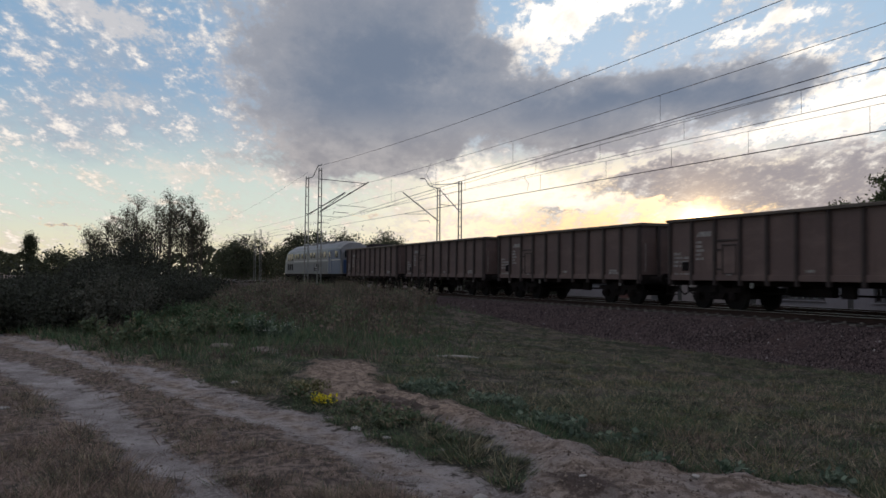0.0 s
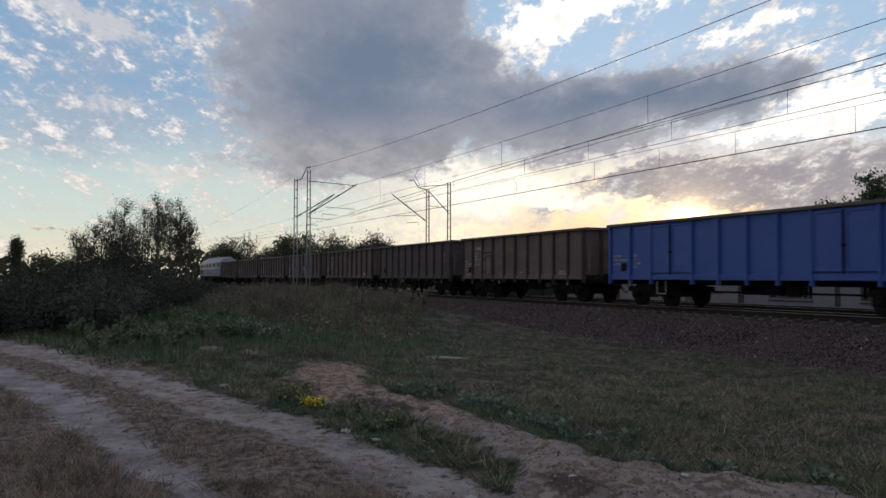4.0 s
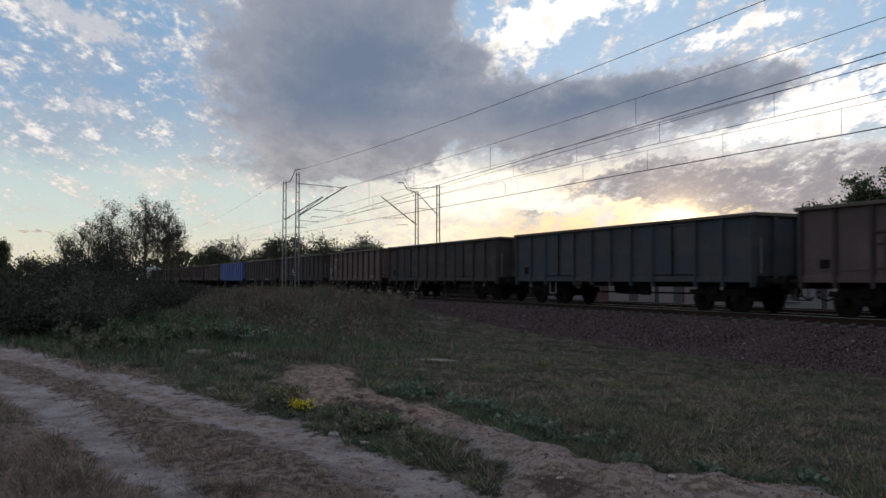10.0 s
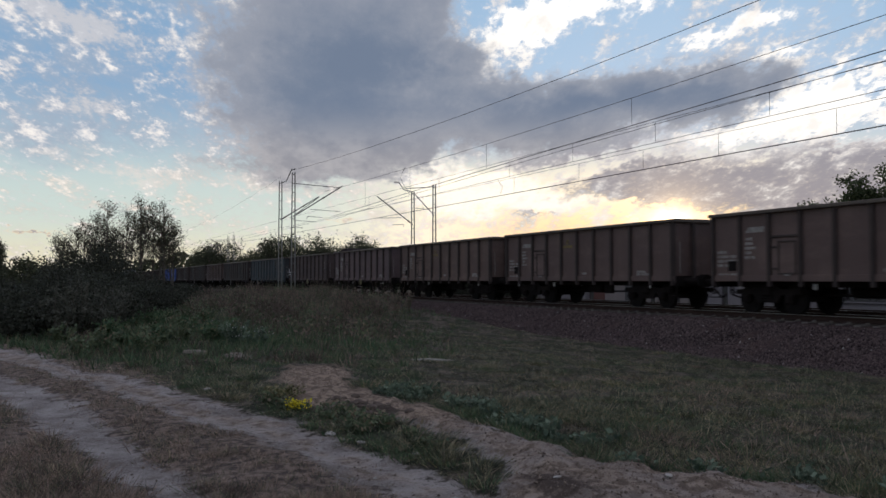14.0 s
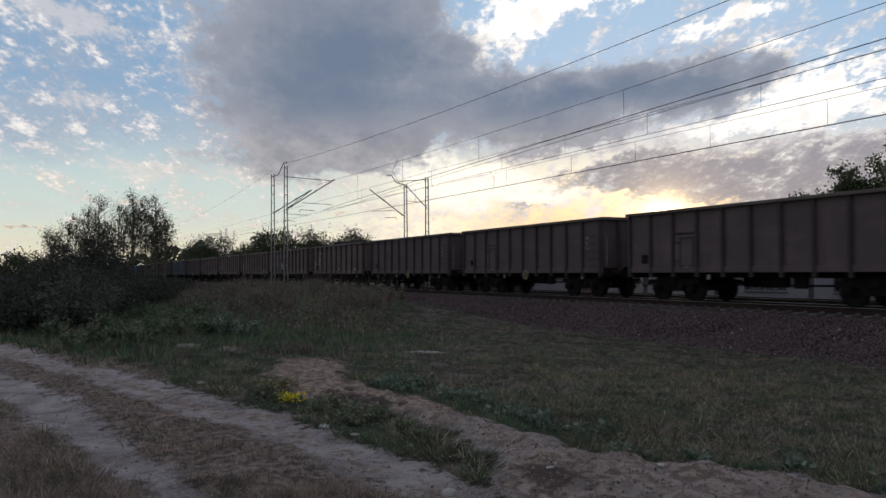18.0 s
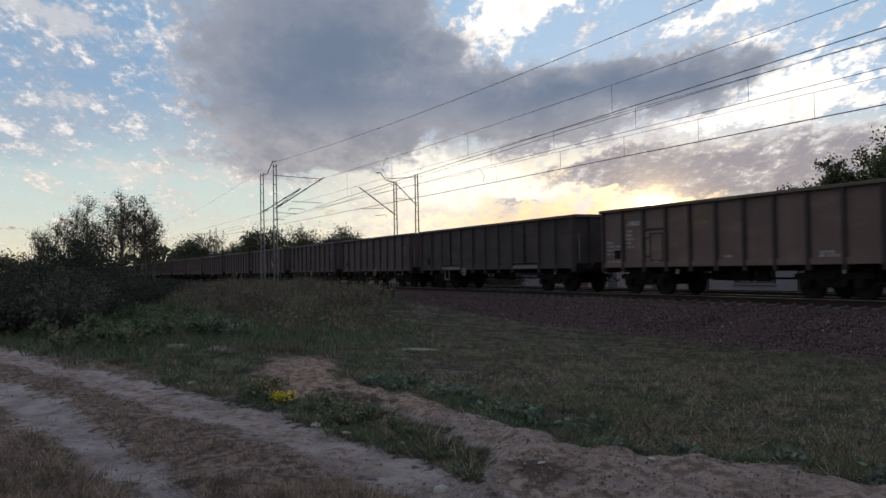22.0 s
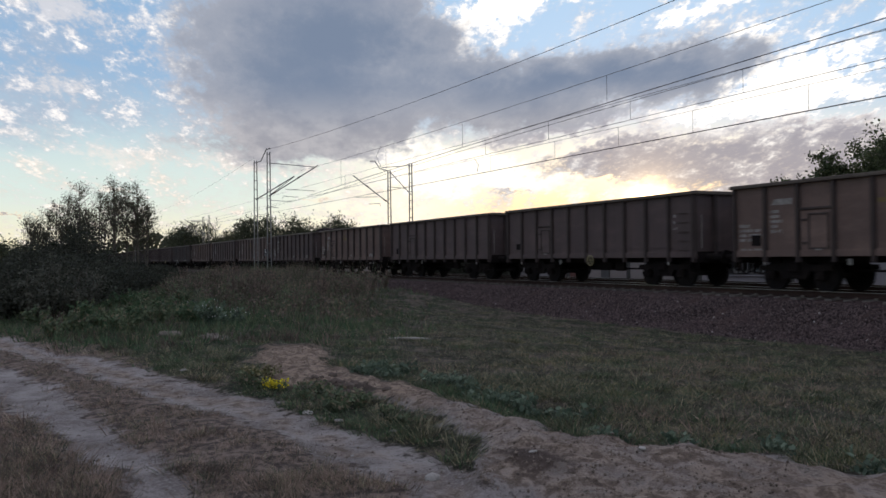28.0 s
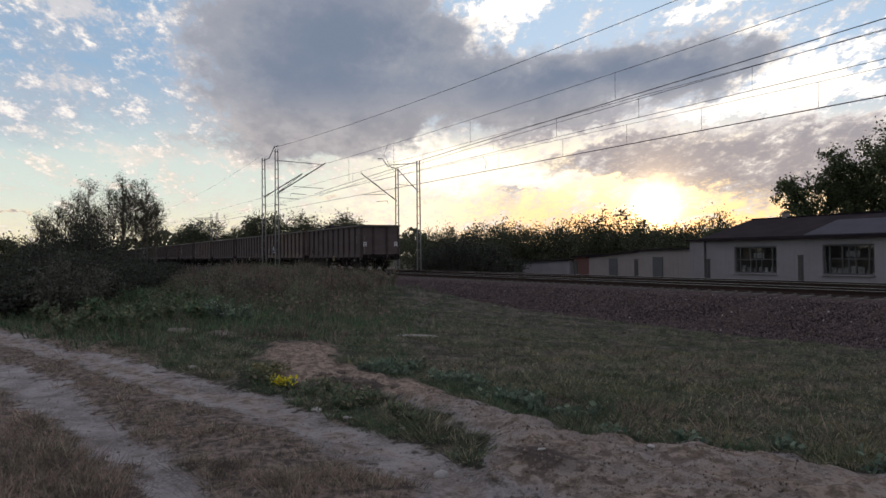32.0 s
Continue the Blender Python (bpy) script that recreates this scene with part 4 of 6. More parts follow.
def tree(name, label, x, y, z, tall, spread_, leaves, size, mat, seed, start=0.3, stems=1, group="", limbs=16, gap=0.55, category="tree", rise=0.0):
    """Tapered stems, limbs and twigs, with small leaves in loose clusters round the twigs."""
    rng = np.random.default_rng(seed)
    t = thing(name, label, category, (x, y, z), group)
    bm = bmesh.new()
    clusters = []
    for s in range(stems):
        base = np.array([rng.normal() * 0.25 * (stems > 1), rng.normal() * 0.25 * (stems > 1), -0.1])
        h = tall * (1 if s == 0 else 0.75 + 0.2 * rng.random())
        lean = rng.normal(size=2) * 0.06 * (1 + 1.5 * (stems > 1))
        pts = [base]
        for i in range(1, 7):
            k = i / 6
            pts.append(base + np.array([lean[0] * h * k + rng.normal() * 0.02 * h, lean[1] * h * k + rng.normal() * 0.02 * h, h * k * 0.94]))
        r = 0.022 * tall / (1 + 0.35 * (stems - 1))
        for i, (a, b) in enumerate(zip(pts, pts[1:])):
            rod(bm, a, b, r * (1 - i / 6.5), r * (1 - (i + 1) / 6.5), 6)
        for j in range(limbs // stems + 1):
            k = start + (0.96 - start) * (j + rng.random()) / (limbs // stems + 1)
            i = min(int(k * 6), 5)
            o = pts[i] + (pts[i + 1] - pts[i]) * (k * 6 - i)
            a = rng.random() * 2 * np.pi
            reach = spread_ * (1.0 - 0.75 * abs(k - start - 0.25 * (1 - start))) * (0.6 + 0.6 * rng.random())
            e = o + np.array([np.cos(a) * reach, np.sin(a) * reach, reach * (0.35 + 0.7 * rng.random() + rise)])
            e[2] = min(e[2], tall)
            rod(bm, o, e, r * 0.38 * (1.1 - k), r * 0.08, 5)
            for _ in range(5):
                q = o + (e - o) * (0.35 + 0.65 * rng.random())
                w = q + rng.normal(size=3) * reach * 0.33
                w[2] = max(w[2], 0.15 * tall)
                rod(bm, q, w, r * 0.1, r * 0.03, 3)
                clusters.append(w)
                clusters.append((q + w) / 2)
        clusters.append(pts[-1])
    part("trunk", bm, MAT["bark"], t)
    c = np.array(clusters)
    pick = rng.integers(0, len(c), leaves)
    weight = rng.random(len(c)) ** 1.2
    keep = rng.random(leaves) < (0.25 + 0.75 * weight[pick])
    pos = c[pick][keep] + rng.normal(size=(keep.sum(), 3)) * spread_ * gap * 0.25
    tagged(part("crown", leaves_mesh("crown", pos, size, mat, rng), None, t), kind="stuff")
    return t


def bush(name, label, x, y, z, wide, deep, tall, leaves, size, mat, seed, group="bushes", category="bush"):
    """Thin stems under a ragged heap of leaf clusters."""
    rng = np.random.default_rng(seed)
    t = thing(name, label, category, (x, y, z), group)
    bm = bmesh.new()
    tips = []
    for _ in range(26):
        a, rr = rng.random() * 2 * np.pi, rng.random() ** 0.5
        foot = np.array([np.cos(a) * wide * 0.3 * rr, np.sin(a) * deep * 0.3 * rr, -0.05])
        h = tall * (1 - 0.55 * rr ** 2) * (0.7 + 0.45 * rng.random())
        tip = np.array([np.cos(a) * wide * 0.5 * rr, np.sin(a) * deep * 0.5 * rr, h])
        tip[:2] += rng.normal(size=2) * 0.12 * wide * 0.4
        mid = (foot + tip) / 2 + rng.normal(size=3) * 0.06
        rod(bm, foot, mid, 0.02, 0.014, 4)
        rod(bm, mid, tip, 0.014, 0.005, 4)
        for k in (0.35, 0.55, 0.75, 0.9, 1.0):
            tips.append((foot + (tip - foot) * k, k))
    tagged(part("branchwork", bm, MAT["bark"], t), kind="stuff")
    c = np.array([p for p, _ in tips])
    pick = rng.integers(0, len(c), leaves)
    pos = c[pick] + rng.normal(size=(leaves, 3)) * np.array([wide * 0.085, deep * 0.085, tall * 0.075])
    pos[:, 2] = np.abs(pos[:, 2])
    tagged(part("foliage", leaves_mesh("foliage", pos, size, mat, rng), None, t), kind="stuff")
    return t


def at(az, d):
    """A place d metres off in the direction az degrees left of +y."""
    return -math.sin(radians(az)) * d, math.cos(radians(az)) * d


def land(x, y):
    return float(height(np.array([x]), np.array([y]))[0])


# slim trees by the bushes
SLIM = ((90.2, 63, 4.6, 0.6), (88.6, 62, 4.9, 0.75), (87.8, 64, 6.2, 0.9), (86.85, 62, 7.0, 1.05), (86.0, 65, 6.6, 1.1), (85.2, 62, 7.5, 1.0), (84.3, 64, 6.4, 1.0), (83.4, 62, 7.0, 1.0), (82.8, 63, 5.6, 0.8), (87.2, 66, 4.4, 1.0))


def upright_tree(x, y, z, tall, wide, seed):
    """Two or three thin trunks with steep limbs and small leaves along them; ragged tips against the sky."""
    rng = np.random.default_rng(seed)
    t = thing("slender_tree", "slender grey-green tree with thin trunks and airy crown", "tree", (x, y, z), "slender trees beside the railway")
    bm = bmesh.new()
    pos = []
    stems = 2 + seed % 2
    for k in range(stems):
        a = rng.random() * 2 * np.pi
        foot = np.array([math.cos(a) * 0.25, math.sin(a) * 0.25, -0.1])
        h = tall * (1.0 if k == 0 else rng.uniform(0.72, 0.92))
        top = foot + np.array([math.cos(a) * wide * 0.45 * (k > 0), math.sin(a) * wide * 0.45 * (k > 0), h])
        mid = (foot + top) / 2 + rng.normal(size=3) * np.array([0.12, 0.12, 0.0])
        rod(bm, foot, mid, 0.075, 0.05, 6)
        rod(bm, mid, top, 0.05, 0.012, 6)
        for j in range(26):
            u = 0.36 + 0.62 * (j + rng.random()) / 26
            o = foot + (mid - foot) * u * 2 if u < 0.5 else mid + (top - mid) * (u - 0.5) * 2
            b = rng.random() * 2 * np.pi
            out = wide * (math.sin(math.pi * (0.16 + 0.80 * u)) ** 0.8) * rng.uniform(0.55, 1.1)
            up = (0.55 + 0.45 * rng.random()) * out + 0.10 * tall * (1 - u)
            e = o + np.array([math.cos(b) * out, math.sin(b) * out, up])
            e[2] = min(e[2], top[2] * 1.01)
            rod(bm, o, e, 0.022, 0.006, 4)
            m = int(rng.uniform(34, 96))
            v = rng.random((m, 1)) ** 0.45
            pos.append(o + (e - o) * v * 1.05 + rng.normal(size=(m, 3)) * np.array([0.13, 0.13, 0.15]) * (0.5 + v))
    part("trunk", bm, MAT["bark"], t)
    tagged(part("crown", leaves_mesh("crown", np.concatenate(pos), 0.054, MAT["leaf_tree"], rng), None, t), kind="stuff")
    return t


for i, (az, d, h, w) in enumerate(SLIM):
    x, y = at(az, d)
    upright_tree(x, y, land(x, y), h, w * 1.3, 20 + i)
r = random.Random(5)
FRONT = [(96.5, 25), (94.2, 25.5), (91.8, 26.5), (89.6, 28), (87.8, 32), (86.4, 37), (85.2, 43), (84.3, 49), (95.2, 30), (92.6, 32), (90.2, 34), (88.2, 39), (86.8, 45), (85.6, 52)]
for i, (az, d) in enumerate(FRONT):
    x, y = at(az, d)
    tall = (1.45 if az < 91 else 1.25) * r.uniform(0.78, 1.32) * (0.92 if d > 40 else 1.0) + 0.012 * (d - 25)
    bush("bush", "dense dark green roadside bush", x, y, land(x, y) - 0.05, 3.6, 3.6, tall, 9000, 0.055, MAT["leaf_bush"], 60 + i)
for i, (az, d, h) in enumerate(((95.8, 44, 1.2), (93.6, 46, 1.2), (91.6, 47, 1.3), (89.8, 52, 2.0), (88.1, 55, 3.7), (86.9, 57, 3.5), (85.0, 58, 1.0), (83.5, 60, 0.9), (82.6, 64, 1.1))):
    x, y = at(az, d)
    bush("tall_bush", "tall dark bush behind the roadside thicket", x, y, land(x, y) - 0.05, 4.6, 4.4, h, 7000, 0.085, MAT["leaf_bush"], 90 + i)
for i, (az, d, h) in enumerate(((89.9, 25.0, 1.35), (88.6, 25.8, 1.5), (87.0, 29, 1.4), (86.2, 33, 1.2))):
    x, y = at(az, d)
    bush("dry_bush", "brownish half-dry bush at the edge of the grass", x, y, land(x, y) - 0.03, 2.0, 1.8, h, 2200, 0.06, MAT["leaf_brown_bush"], 120 + i)


def poplar(x, y, z, tall, wide):
    """A narrow upright tree: steep limbs close to the trunk and dense small leaves."""
    rng = np.random.default_rng(140)
    t = thing("poplar", "distant dark narrow poplar", "tree", (x, y, z))
    bm = rod(bmesh.new(), (0, 0, -0.1), (0, 0, tall * 0.95), 0.16, 0.03, 8)
    pos = []
    for _ in range(70):
        k = 0.08 + 0.85 * rng.random()
        a, out = rng.random() * 2 * np.pi, wide * math.sin(math.pi * min(1, 0.12 + k * 0.86)) ** 0.7 * rng.uniform(0.6, 1.1)
        o = np.array([0, 0, tall * k * 0.85])
        e = o + np.array([math.cos(a) * out, math.sin(a) * out, tall * 0.16])
        rod(bm, o, e, 0.035, 0.01, 4)
        m = 130
        u = rng.random((m, 1)) ** 0.6
        pos.append(o + (e - o) * u + rng.normal(size=(m, 3)) * np.array([0.16, 0.16, 0.3]) * wide)
    part("trunk", bm, MAT["bark"], t)
    tagged(part("crown", leaves_mesh("crown", np.concatenate(pos), 0.15, MAT["leaf_far"], rng), None, t), kind="stuff")
    return t


x, y = at(93.3, 160)
poplar(x, y, -0.5, 9.0, 1.5)
for i, (az, d, h) in enumerate(((96.0, 140, 4.0), (92.2, 130, 5.0), (91.2, 135, 5.0), (97, 120, 3.6))):
    x, y = at(az, d)
    tree("distant_tree", "distant rounded dark tree", x, y, -0.5, h, 2.6, 2400, 0.24, MAT["leaf_far"], 150 + i, 0.15, 2, "", 18, 0.8)

# woods across the railway
r = random.Random(9)
for i in range(30):
    az = 69.5 + 14.0 * i / 29 + r.uniform(-0.25, 0.25)
    d = (165 if az < 77.5 else 205) + r.uniform(-12, 14)
    x, y = at(az, d)
    h = (9.2 if az < 78 else 9.6) * r.uniform(0.84, 1.2)
    tree("woodland_tree", "dark leafy tree in the wood across the railway", x, max(y, 33), -0.7, h, 3.2, 4200, 0.22, MAT["leaf_far"], 200 + i, 0.12, 2, "woodland trees", 22, 0.7)
# hedge and low trees beyond the far track
for i in range(34):
    az = 66.5 - 23.0 * i / 33 + r.uniform(-0.3, 0.3)
    d = max(r.uniform(74, 92), 46 / math.cos(radians(az)))
    x, y = at(az, d)
    h = r.uniform(4.2, 5.6) if i % 5 else r.uniform(5.4, 6.2)
    tree("hedge_tree", "dark leafy hedge tree beyond the railway", x, y, -0.7, h, 2.3, 4200, 0.13, MAT["leaf_far"], 260 + i, 0.06, 3, "hedge trees", 22, 0.6)
for i in range(16):
    az = 66.5 - 7.0 * i / 15 + r.uniform(-0.2, 0.2)
    x, y = at(az, r.uniform(66, 74))
    bush("hedge_bush", "dark low bush beyond the far track", x, max(y, 31.5), -0.75, 5.5, 3.5, r.uniform(2.6, 3.4), 3600, 0.11, MAT["leaf_bush"], 300 + i)
for i, (az, d, h, s) in enumerate(((39.1, 60, 9.1, 1.75), (36.4, 62, 10.2, 2.6), (33.0, 58, 9.8, 3.0))):
    x, y = at(az, d)
    tree("broad_tree", "broad dark green tree behind the white house", x, y, -0.7, h, s, 32000, 0.12, MAT["leaf_walnut"], 330 + i, 0.2, 2, "trees behind the house", 52, 0.40)
# far belt that closes the horizon
def far_belt():
    rng = np.random.default_rng(77)
    n = 60000
    az = np.radians(rng.random(n) * 360)
    d = 420 + 60 * rng.random(n)
    top = 9 + 3 * np.sin(az * 23) + 2.5 * np.sin(az * 61 + 1) + 2 * np.sin(az * 131 + 2)
    z = -1 + (top + 1) * rng.random(n) ** 0.8
    pos = np.stack([-np.sin(az) * d, np.cos(az) * d, z], 1)
    return tagged(new("far_woods", leaves_mesh("far_woods", pos, 2.2, MAT["leaf_far"], rng, 1.2)), "low belt of distant dark woods", "woods", kind="stuff")


far_belt()

# ---- grass, weeds and herbs ----


def polar_points(n, d0, d1, rng, a0=30.0, a1=103.0):
    """Random places between two distances, thicker near by."""
    d = d0 * (d1 / d0) ** rng.random(n)
    a = np.radians(a0 + (a1 - a0) * rng.random(n))
    return -np.sin(a) * d, np.cos(a) * d


def roots_of(x, y):
    return np.stack([x, y, height(x, y) - 0.01], 1)


def bare(x, y):
    rut_a, rut_b, bank, _ = masks(x, y)
    return np.maximum.reduce([rut_a, rut_b, bank])


def tufts(name, label, x, y, per, tall, wide, mat, rng, reach=0.05, lean=0.8, blade=0.0055, kind="grass"):
    """Clumps of blades that lean outwards from their middles."""
    n = len(x)
    k = np.repeat(np.arange(n), per)
    a = rng.random(n * per) * 2 * np.pi
    rr = rng.random(n * per) ** 0.5
    size = (0.6 + 0.9 * rng.random(n))[k]
    out = np.stack([np.cos(a), np.sin(a)], 1) * (rr * lean)[:, None]
    px, py = x[k] + np.cos(a) * rr * reach * size, y[k] + np.sin(a) * rr * reach * size
    tall = np.broadcast_to(tall, n)[k] * size
    me = blades_mesh(name, roots_of(px, py), tall, blade, MAT[mat], rng, 0.5, out)
    return tagged(new(name, me), label, kind, kind="stuff")


def build_grass():
    rng = np.random.default_rng(31)
    # matted turf of the field
    x, y = polar_points(170000, 4.5, 36, rng)
    path_side = line(RUT_A[0], x) - y > 0.05
    keep = (bare(x, y) < 0.45) & (y < 18.0) & ~path_side & (wave(x, y, 0.7, 12) + rng.normal(size=len(x)) * 0.6 > -0.35)
    x, y = x[keep], y[keep]
    pale = step(x, -17, -9) * step(y, 5, 8) * step(wave(x, y, 1.5, 41), -0.3, 0.4)
    straw = rng.random(len(x)) < 0.12 + 0.3 * pale
    for name, sel, mat, label in (("turf", ~straw, "grass", "short patchy green turf"), ("straw_turf", straw, "grass_dry", "dry straw-coloured patches in the turf")):
        tagged(new(name, blades_mesh(name, roots_of(x[sel], y[sel]), 0.036, 0.008, MAT[mat], rng, 2.6)), label, "grass", kind="stuff")
    # clumps in the field
    x, y = polar_points(50000, 5.0, 34, rng)
    lump = wave(x, y, 1.1, 12) + 0.7 * wave(x, y, 0.4, 13)
    keep = (bare(x, y) < 0.4) & (y < 17.9) & (line(RUT_A[0], x) - y < 0.05) & (lump + rng.normal(size=len(x)) * 0.5 > -0.1)
    x, y = x[keep], y[keep]
    lush = step(-x, 11, 14) * step(5.6 - y, -0.8, 0.8) + np.exp(-((y - line(BANK_TOP, x) - 0.3) / 0.3) ** 2) + np.exp(-((y - line(BANK_LOW, x) + 0.5) / 0.4) ** 2) * (x > -11)
    is_lush = rng.random(len(x)) < np.clip(lush, 0, 0.6)
    kind = rng.random(len(x)) + 0.35 * step(x, -17, -9) * step(y, 5, 8) * step(wave(x, y, 1.5, 41), -0.3, 0.4)
    verge = step(-x, 12, 15) * step(line(RUT_A[0], x) + 0.75 - y, -0.3, 0.3)
    is_lush &= rng.random(len(x)) > verge
    kind = kind + 0.6 * verge * rng.random(len(x))
    pale = step(x, -19, -8) * step(y, 4.8, 7) * step(wave(x, y, 1.3, 43), -0.1, 0.5)
    tall = 0.045 * (1 + 0.7 * np.clip(lump[keep], 0, 1.4))
    sort = np.where(is_lush, 3, np.where(kind >= 0.86, 2, np.where(rng.random(len(x)) < 0.75 * pale, 1, 0)))
    for k, name, mat, label, per, lean, blade, grow in ((0, "grass_tufts", "grass", "low green grass clumps in the turf", 9, 1.6, 0.0055, 1.0), (1, "yellow_tufts", "grass_yellow", "yellowing green grass clumps in the turf", 9, 1.6, 0.005, 1.0),
                                                  (2, "straw_tufts", "grass_dry", "low dry grass clumps in the turf", 8, 2.0, 0.0042, 0.95), (3, "lush_tufts", "grass_green", "lush green grass clumps beside the bare bank", 13, 1.3, 0.006, 1.1)):
        sel = sort == k
        tufts(name, label, x[sel], y[sel], per, tall[sel] * grow, 0, mat, rng, 0.08, lean, blade)
    # taller clumps that stand out of the turf
    x, y = polar_points(5200, 5.5, 34, rng)
    keep = (bare(x, y) < 0.3) & (y < 17.6) & (line(RUT_A[0], x) - y < -0.1) & (wave(x, y, 2.2, 45) + rng.normal(size=len(x)) * 0.6 > 0.0)
    x, y = x[keep], y[keep]
    sort = rng.random(len(x)) + 0.3 * wave(x, y, 3.0, 46)
    for lo, hi, name, mat, label, tall in ((-9, 0.5, "green_clumps", "grass", "taller green grass clumps standing in the turf", 0.10), (0.5, 0.72, "dark_clumps", "grass_green", "dark green grass clumps standing in the turf", 0.10),
                                           (0.72, 0.9, "yellow_clumps", "grass_yellow", "yellowing grass clumps standing in the turf", 0.09), (0.9, 9, "straw_clumps", "grass_dry", "dry pale grass clumps standing in the turf", 0.10)):
        sel = (sort >= lo) & (sort < hi)
        tufts(name, label, x[sel], y[sel], 74, tall, 0, mat, rng, 0.17, 1.8, 0.0038)
    # long pale stalks that lie on the turf
    x, y = polar_points(9000, 5.5, 30, rng)
    keep = (bare(x, y) < 0.3) & (y < 17.4) & (line(RUT_A[0], x) - y < -0.1) & (wave(x, y, 1.4, 48) + rng.normal(size=len(x)) * 0.4 > 0.35)
    root = roots_of(x[keep], y[keep]) + np.array([0, 0, 0.035])
    tagged(new("fallen_straw", blades_mesh("fallen_straw", root, 0.26, 0.0042, MAT["grass_dry"], rng, 14.0)), "long pale dry stalks fallen on the turf", "grass", kind="stuff")
    # dry grass along and between the wheel ruts
    x, y = polar_points(32000, 3.6, 34, rng)
    lump = wave(x, y, 0.8, 15) + 0.7 * wave(x, y, 0.3, 16)
    keep = (line(RUT_A[0], x) - y > 0.02) & (bare(x, y) + 0.16 * rng.normal(size=len(x)) < 0.46) & (lump + rng.normal(size=len(x)) * 0.5 > -0.25)
    x, y, lump = x[keep], y[keep], lump[keep]
    crown = np.where(y < line(RUT_B[1], x), 1.15, 0.72) * (1 + 0.5 * np.clip(lump, -0.6, 1.2))
    kind = rng.random(len(x))
    tufts("dry_tufts", "dry brown grass clumps beside the wheel ruts", x[kind < 0.68], y[kind < 0.68], 15, 0.078 * crown[kind < 0.68], 0, "grass_dry", rng, 0.08, 1.6, 0.0032)
    tufts("verge_tufts", "thin green grass clumps beside the wheel ruts", x[kind >= 0.68], y[kind >= 0.68], 13, 0.068 * crown[kind >= 0.68], 0, "grass", rng, 0.07, 1.5, 0.0034)
    # clumps of tall weeds on the mound
    x = -68 + 50 * rng.random(9000)
    y = 4.8 + 12.6 * rng.random(9000)
    lump = wave(x, y, 2.4, 21) + 0.6 * wave(x, y, 0.9, 22)
    mound = step(-x, 18.5, 26) * step(y, 5.0, 9.0) * step(lump, -0.8, 0.5) * step(np.degrees(np.arctan2(-x, y)), 66.5, 72.5)
    keep = rng.random(len(x)) < mound
    x, y, lump = x[keep], y[keep], lump[keep]
    tall = (0.40 + 0.18 * step(y, 8, 13)) * (1 + 0.65 * np.clip(lump, -0.8, 1.3))
    kind = rng.random(len(x)) + 0.25 * wave(x, y, 3.0, 24)
    for name, sel, mat, label in (("dry_weeds", kind < 0.68, "weed", "tall brownish dry weeds on the low mound"), ("green_weeds", kind >= 0.68, "weed_green", "tall green weeds on the low mound")):
        tufts(name, label, x[sel], y[sel], 9, tall[sel], 0, mat, rng, 0.16, 0.45, 0.009, "weeds")
        root = roots_of(x[sel], y[sel])
        k = rng.integers(0, len(root), len(root) * 14)
        up = 0.25 + 0.8 * rng.random(len(k))
        pos = root[k] + np.stack([rng.normal(size=len(k)) * 0.17, rng.normal(size=len(k)) * 0.17, tall[sel][k] * up], 1)
        leaf = new(name.replace("weeds", "weed_leaves"), leaves_mesh(name, pos, 0.055, MAT[mat], rng, 2.0))
        tagged(leaf, "small leaves and seed heads of the tall weeds", "weeds", kind="stuff")
    # rough grass on the slope left of the field and further off
    x, y = polar_points(9000, 15, 75, rng, 45, 104)
    keep = (y < 17.4) & (rng.random(len(x)) < step(-x, 12, 22) * step(np.degrees(np.arctan2(-x, y)), 62, 72)) & (bare(x, y) < 0.4) & (line(RUT_A[0], x) - y < 0.1)
    x, y = x[keep], y[keep]
    g = rng.random(len(x)) + 0.3 * wave(x, y, 4.0, 26) < 0.75
    tufts("rough_grass", "rough green grass on the slope", x[g], y[g], 14, 0.17, 0, "grass_green", rng, 0.14, 0.8, 0.011)
    tufts("rough_dry_grass", "rough dry grass on the slope", x[~g], y[~g], 12, 0.18, 0, "weed", rng, 0.14, 0.8, 0.010)


build_grass()


def plant(name, label, x, y, wide, tall, leaves, size, mat, seed, group, bloom=None, category="plant"):
    """A low leafy plant: stalks, leaves and, where it blooms, flower heads."""
    rng = np.random.default_rng(seed)
    t = thing(name, label, category, (x, y, land(x, y)), group)
    bm = bmesh.new()
    tips = []
    for _ in range(14):
        e = np.array([rng.normal() * wide * 0.3, rng.normal() * wide * 0.3, tall * (0.5 + 0.6 * rng.random())])
        rod(bm, (e[0] * 0.2, e[1] * 0.2, -0.02), e, 0.006, 0.003, 4)
        tips.append(e)
    tagged(part("stalk", bm, MAT[mat], t), kind="stuff")
    c = np.array(tips)
    k = rng.integers(0, len(c), leaves)
    pos = c[k] * (0.3 + 0.7 * rng.random((leaves, 1))) + rng.normal(size=(leaves, 3)) * 0.03
    pos[:, 2] = np.abs(pos[:, 2])
    tagged(part("foliage", leaves_mesh("foliage", pos, size, MAT[mat], rng, 1.5), None, t), kind="stuff")
    if bloom:
        n = 190 if mat == "weed_green" else 34
        k = rng.integers(0, len(c), n)
        pos = c[k] + rng.normal(size=(n, 3)) * np.array([wide * 0.2, wide * 0.2, 0.02]) + np.array([0, 0, 0.02])
        tagged(part("blossom", leaves_mesh("blossom", pos, 0.026, MAT[bloom], rng, 1.0), None, t), kind="stuff")
    return t


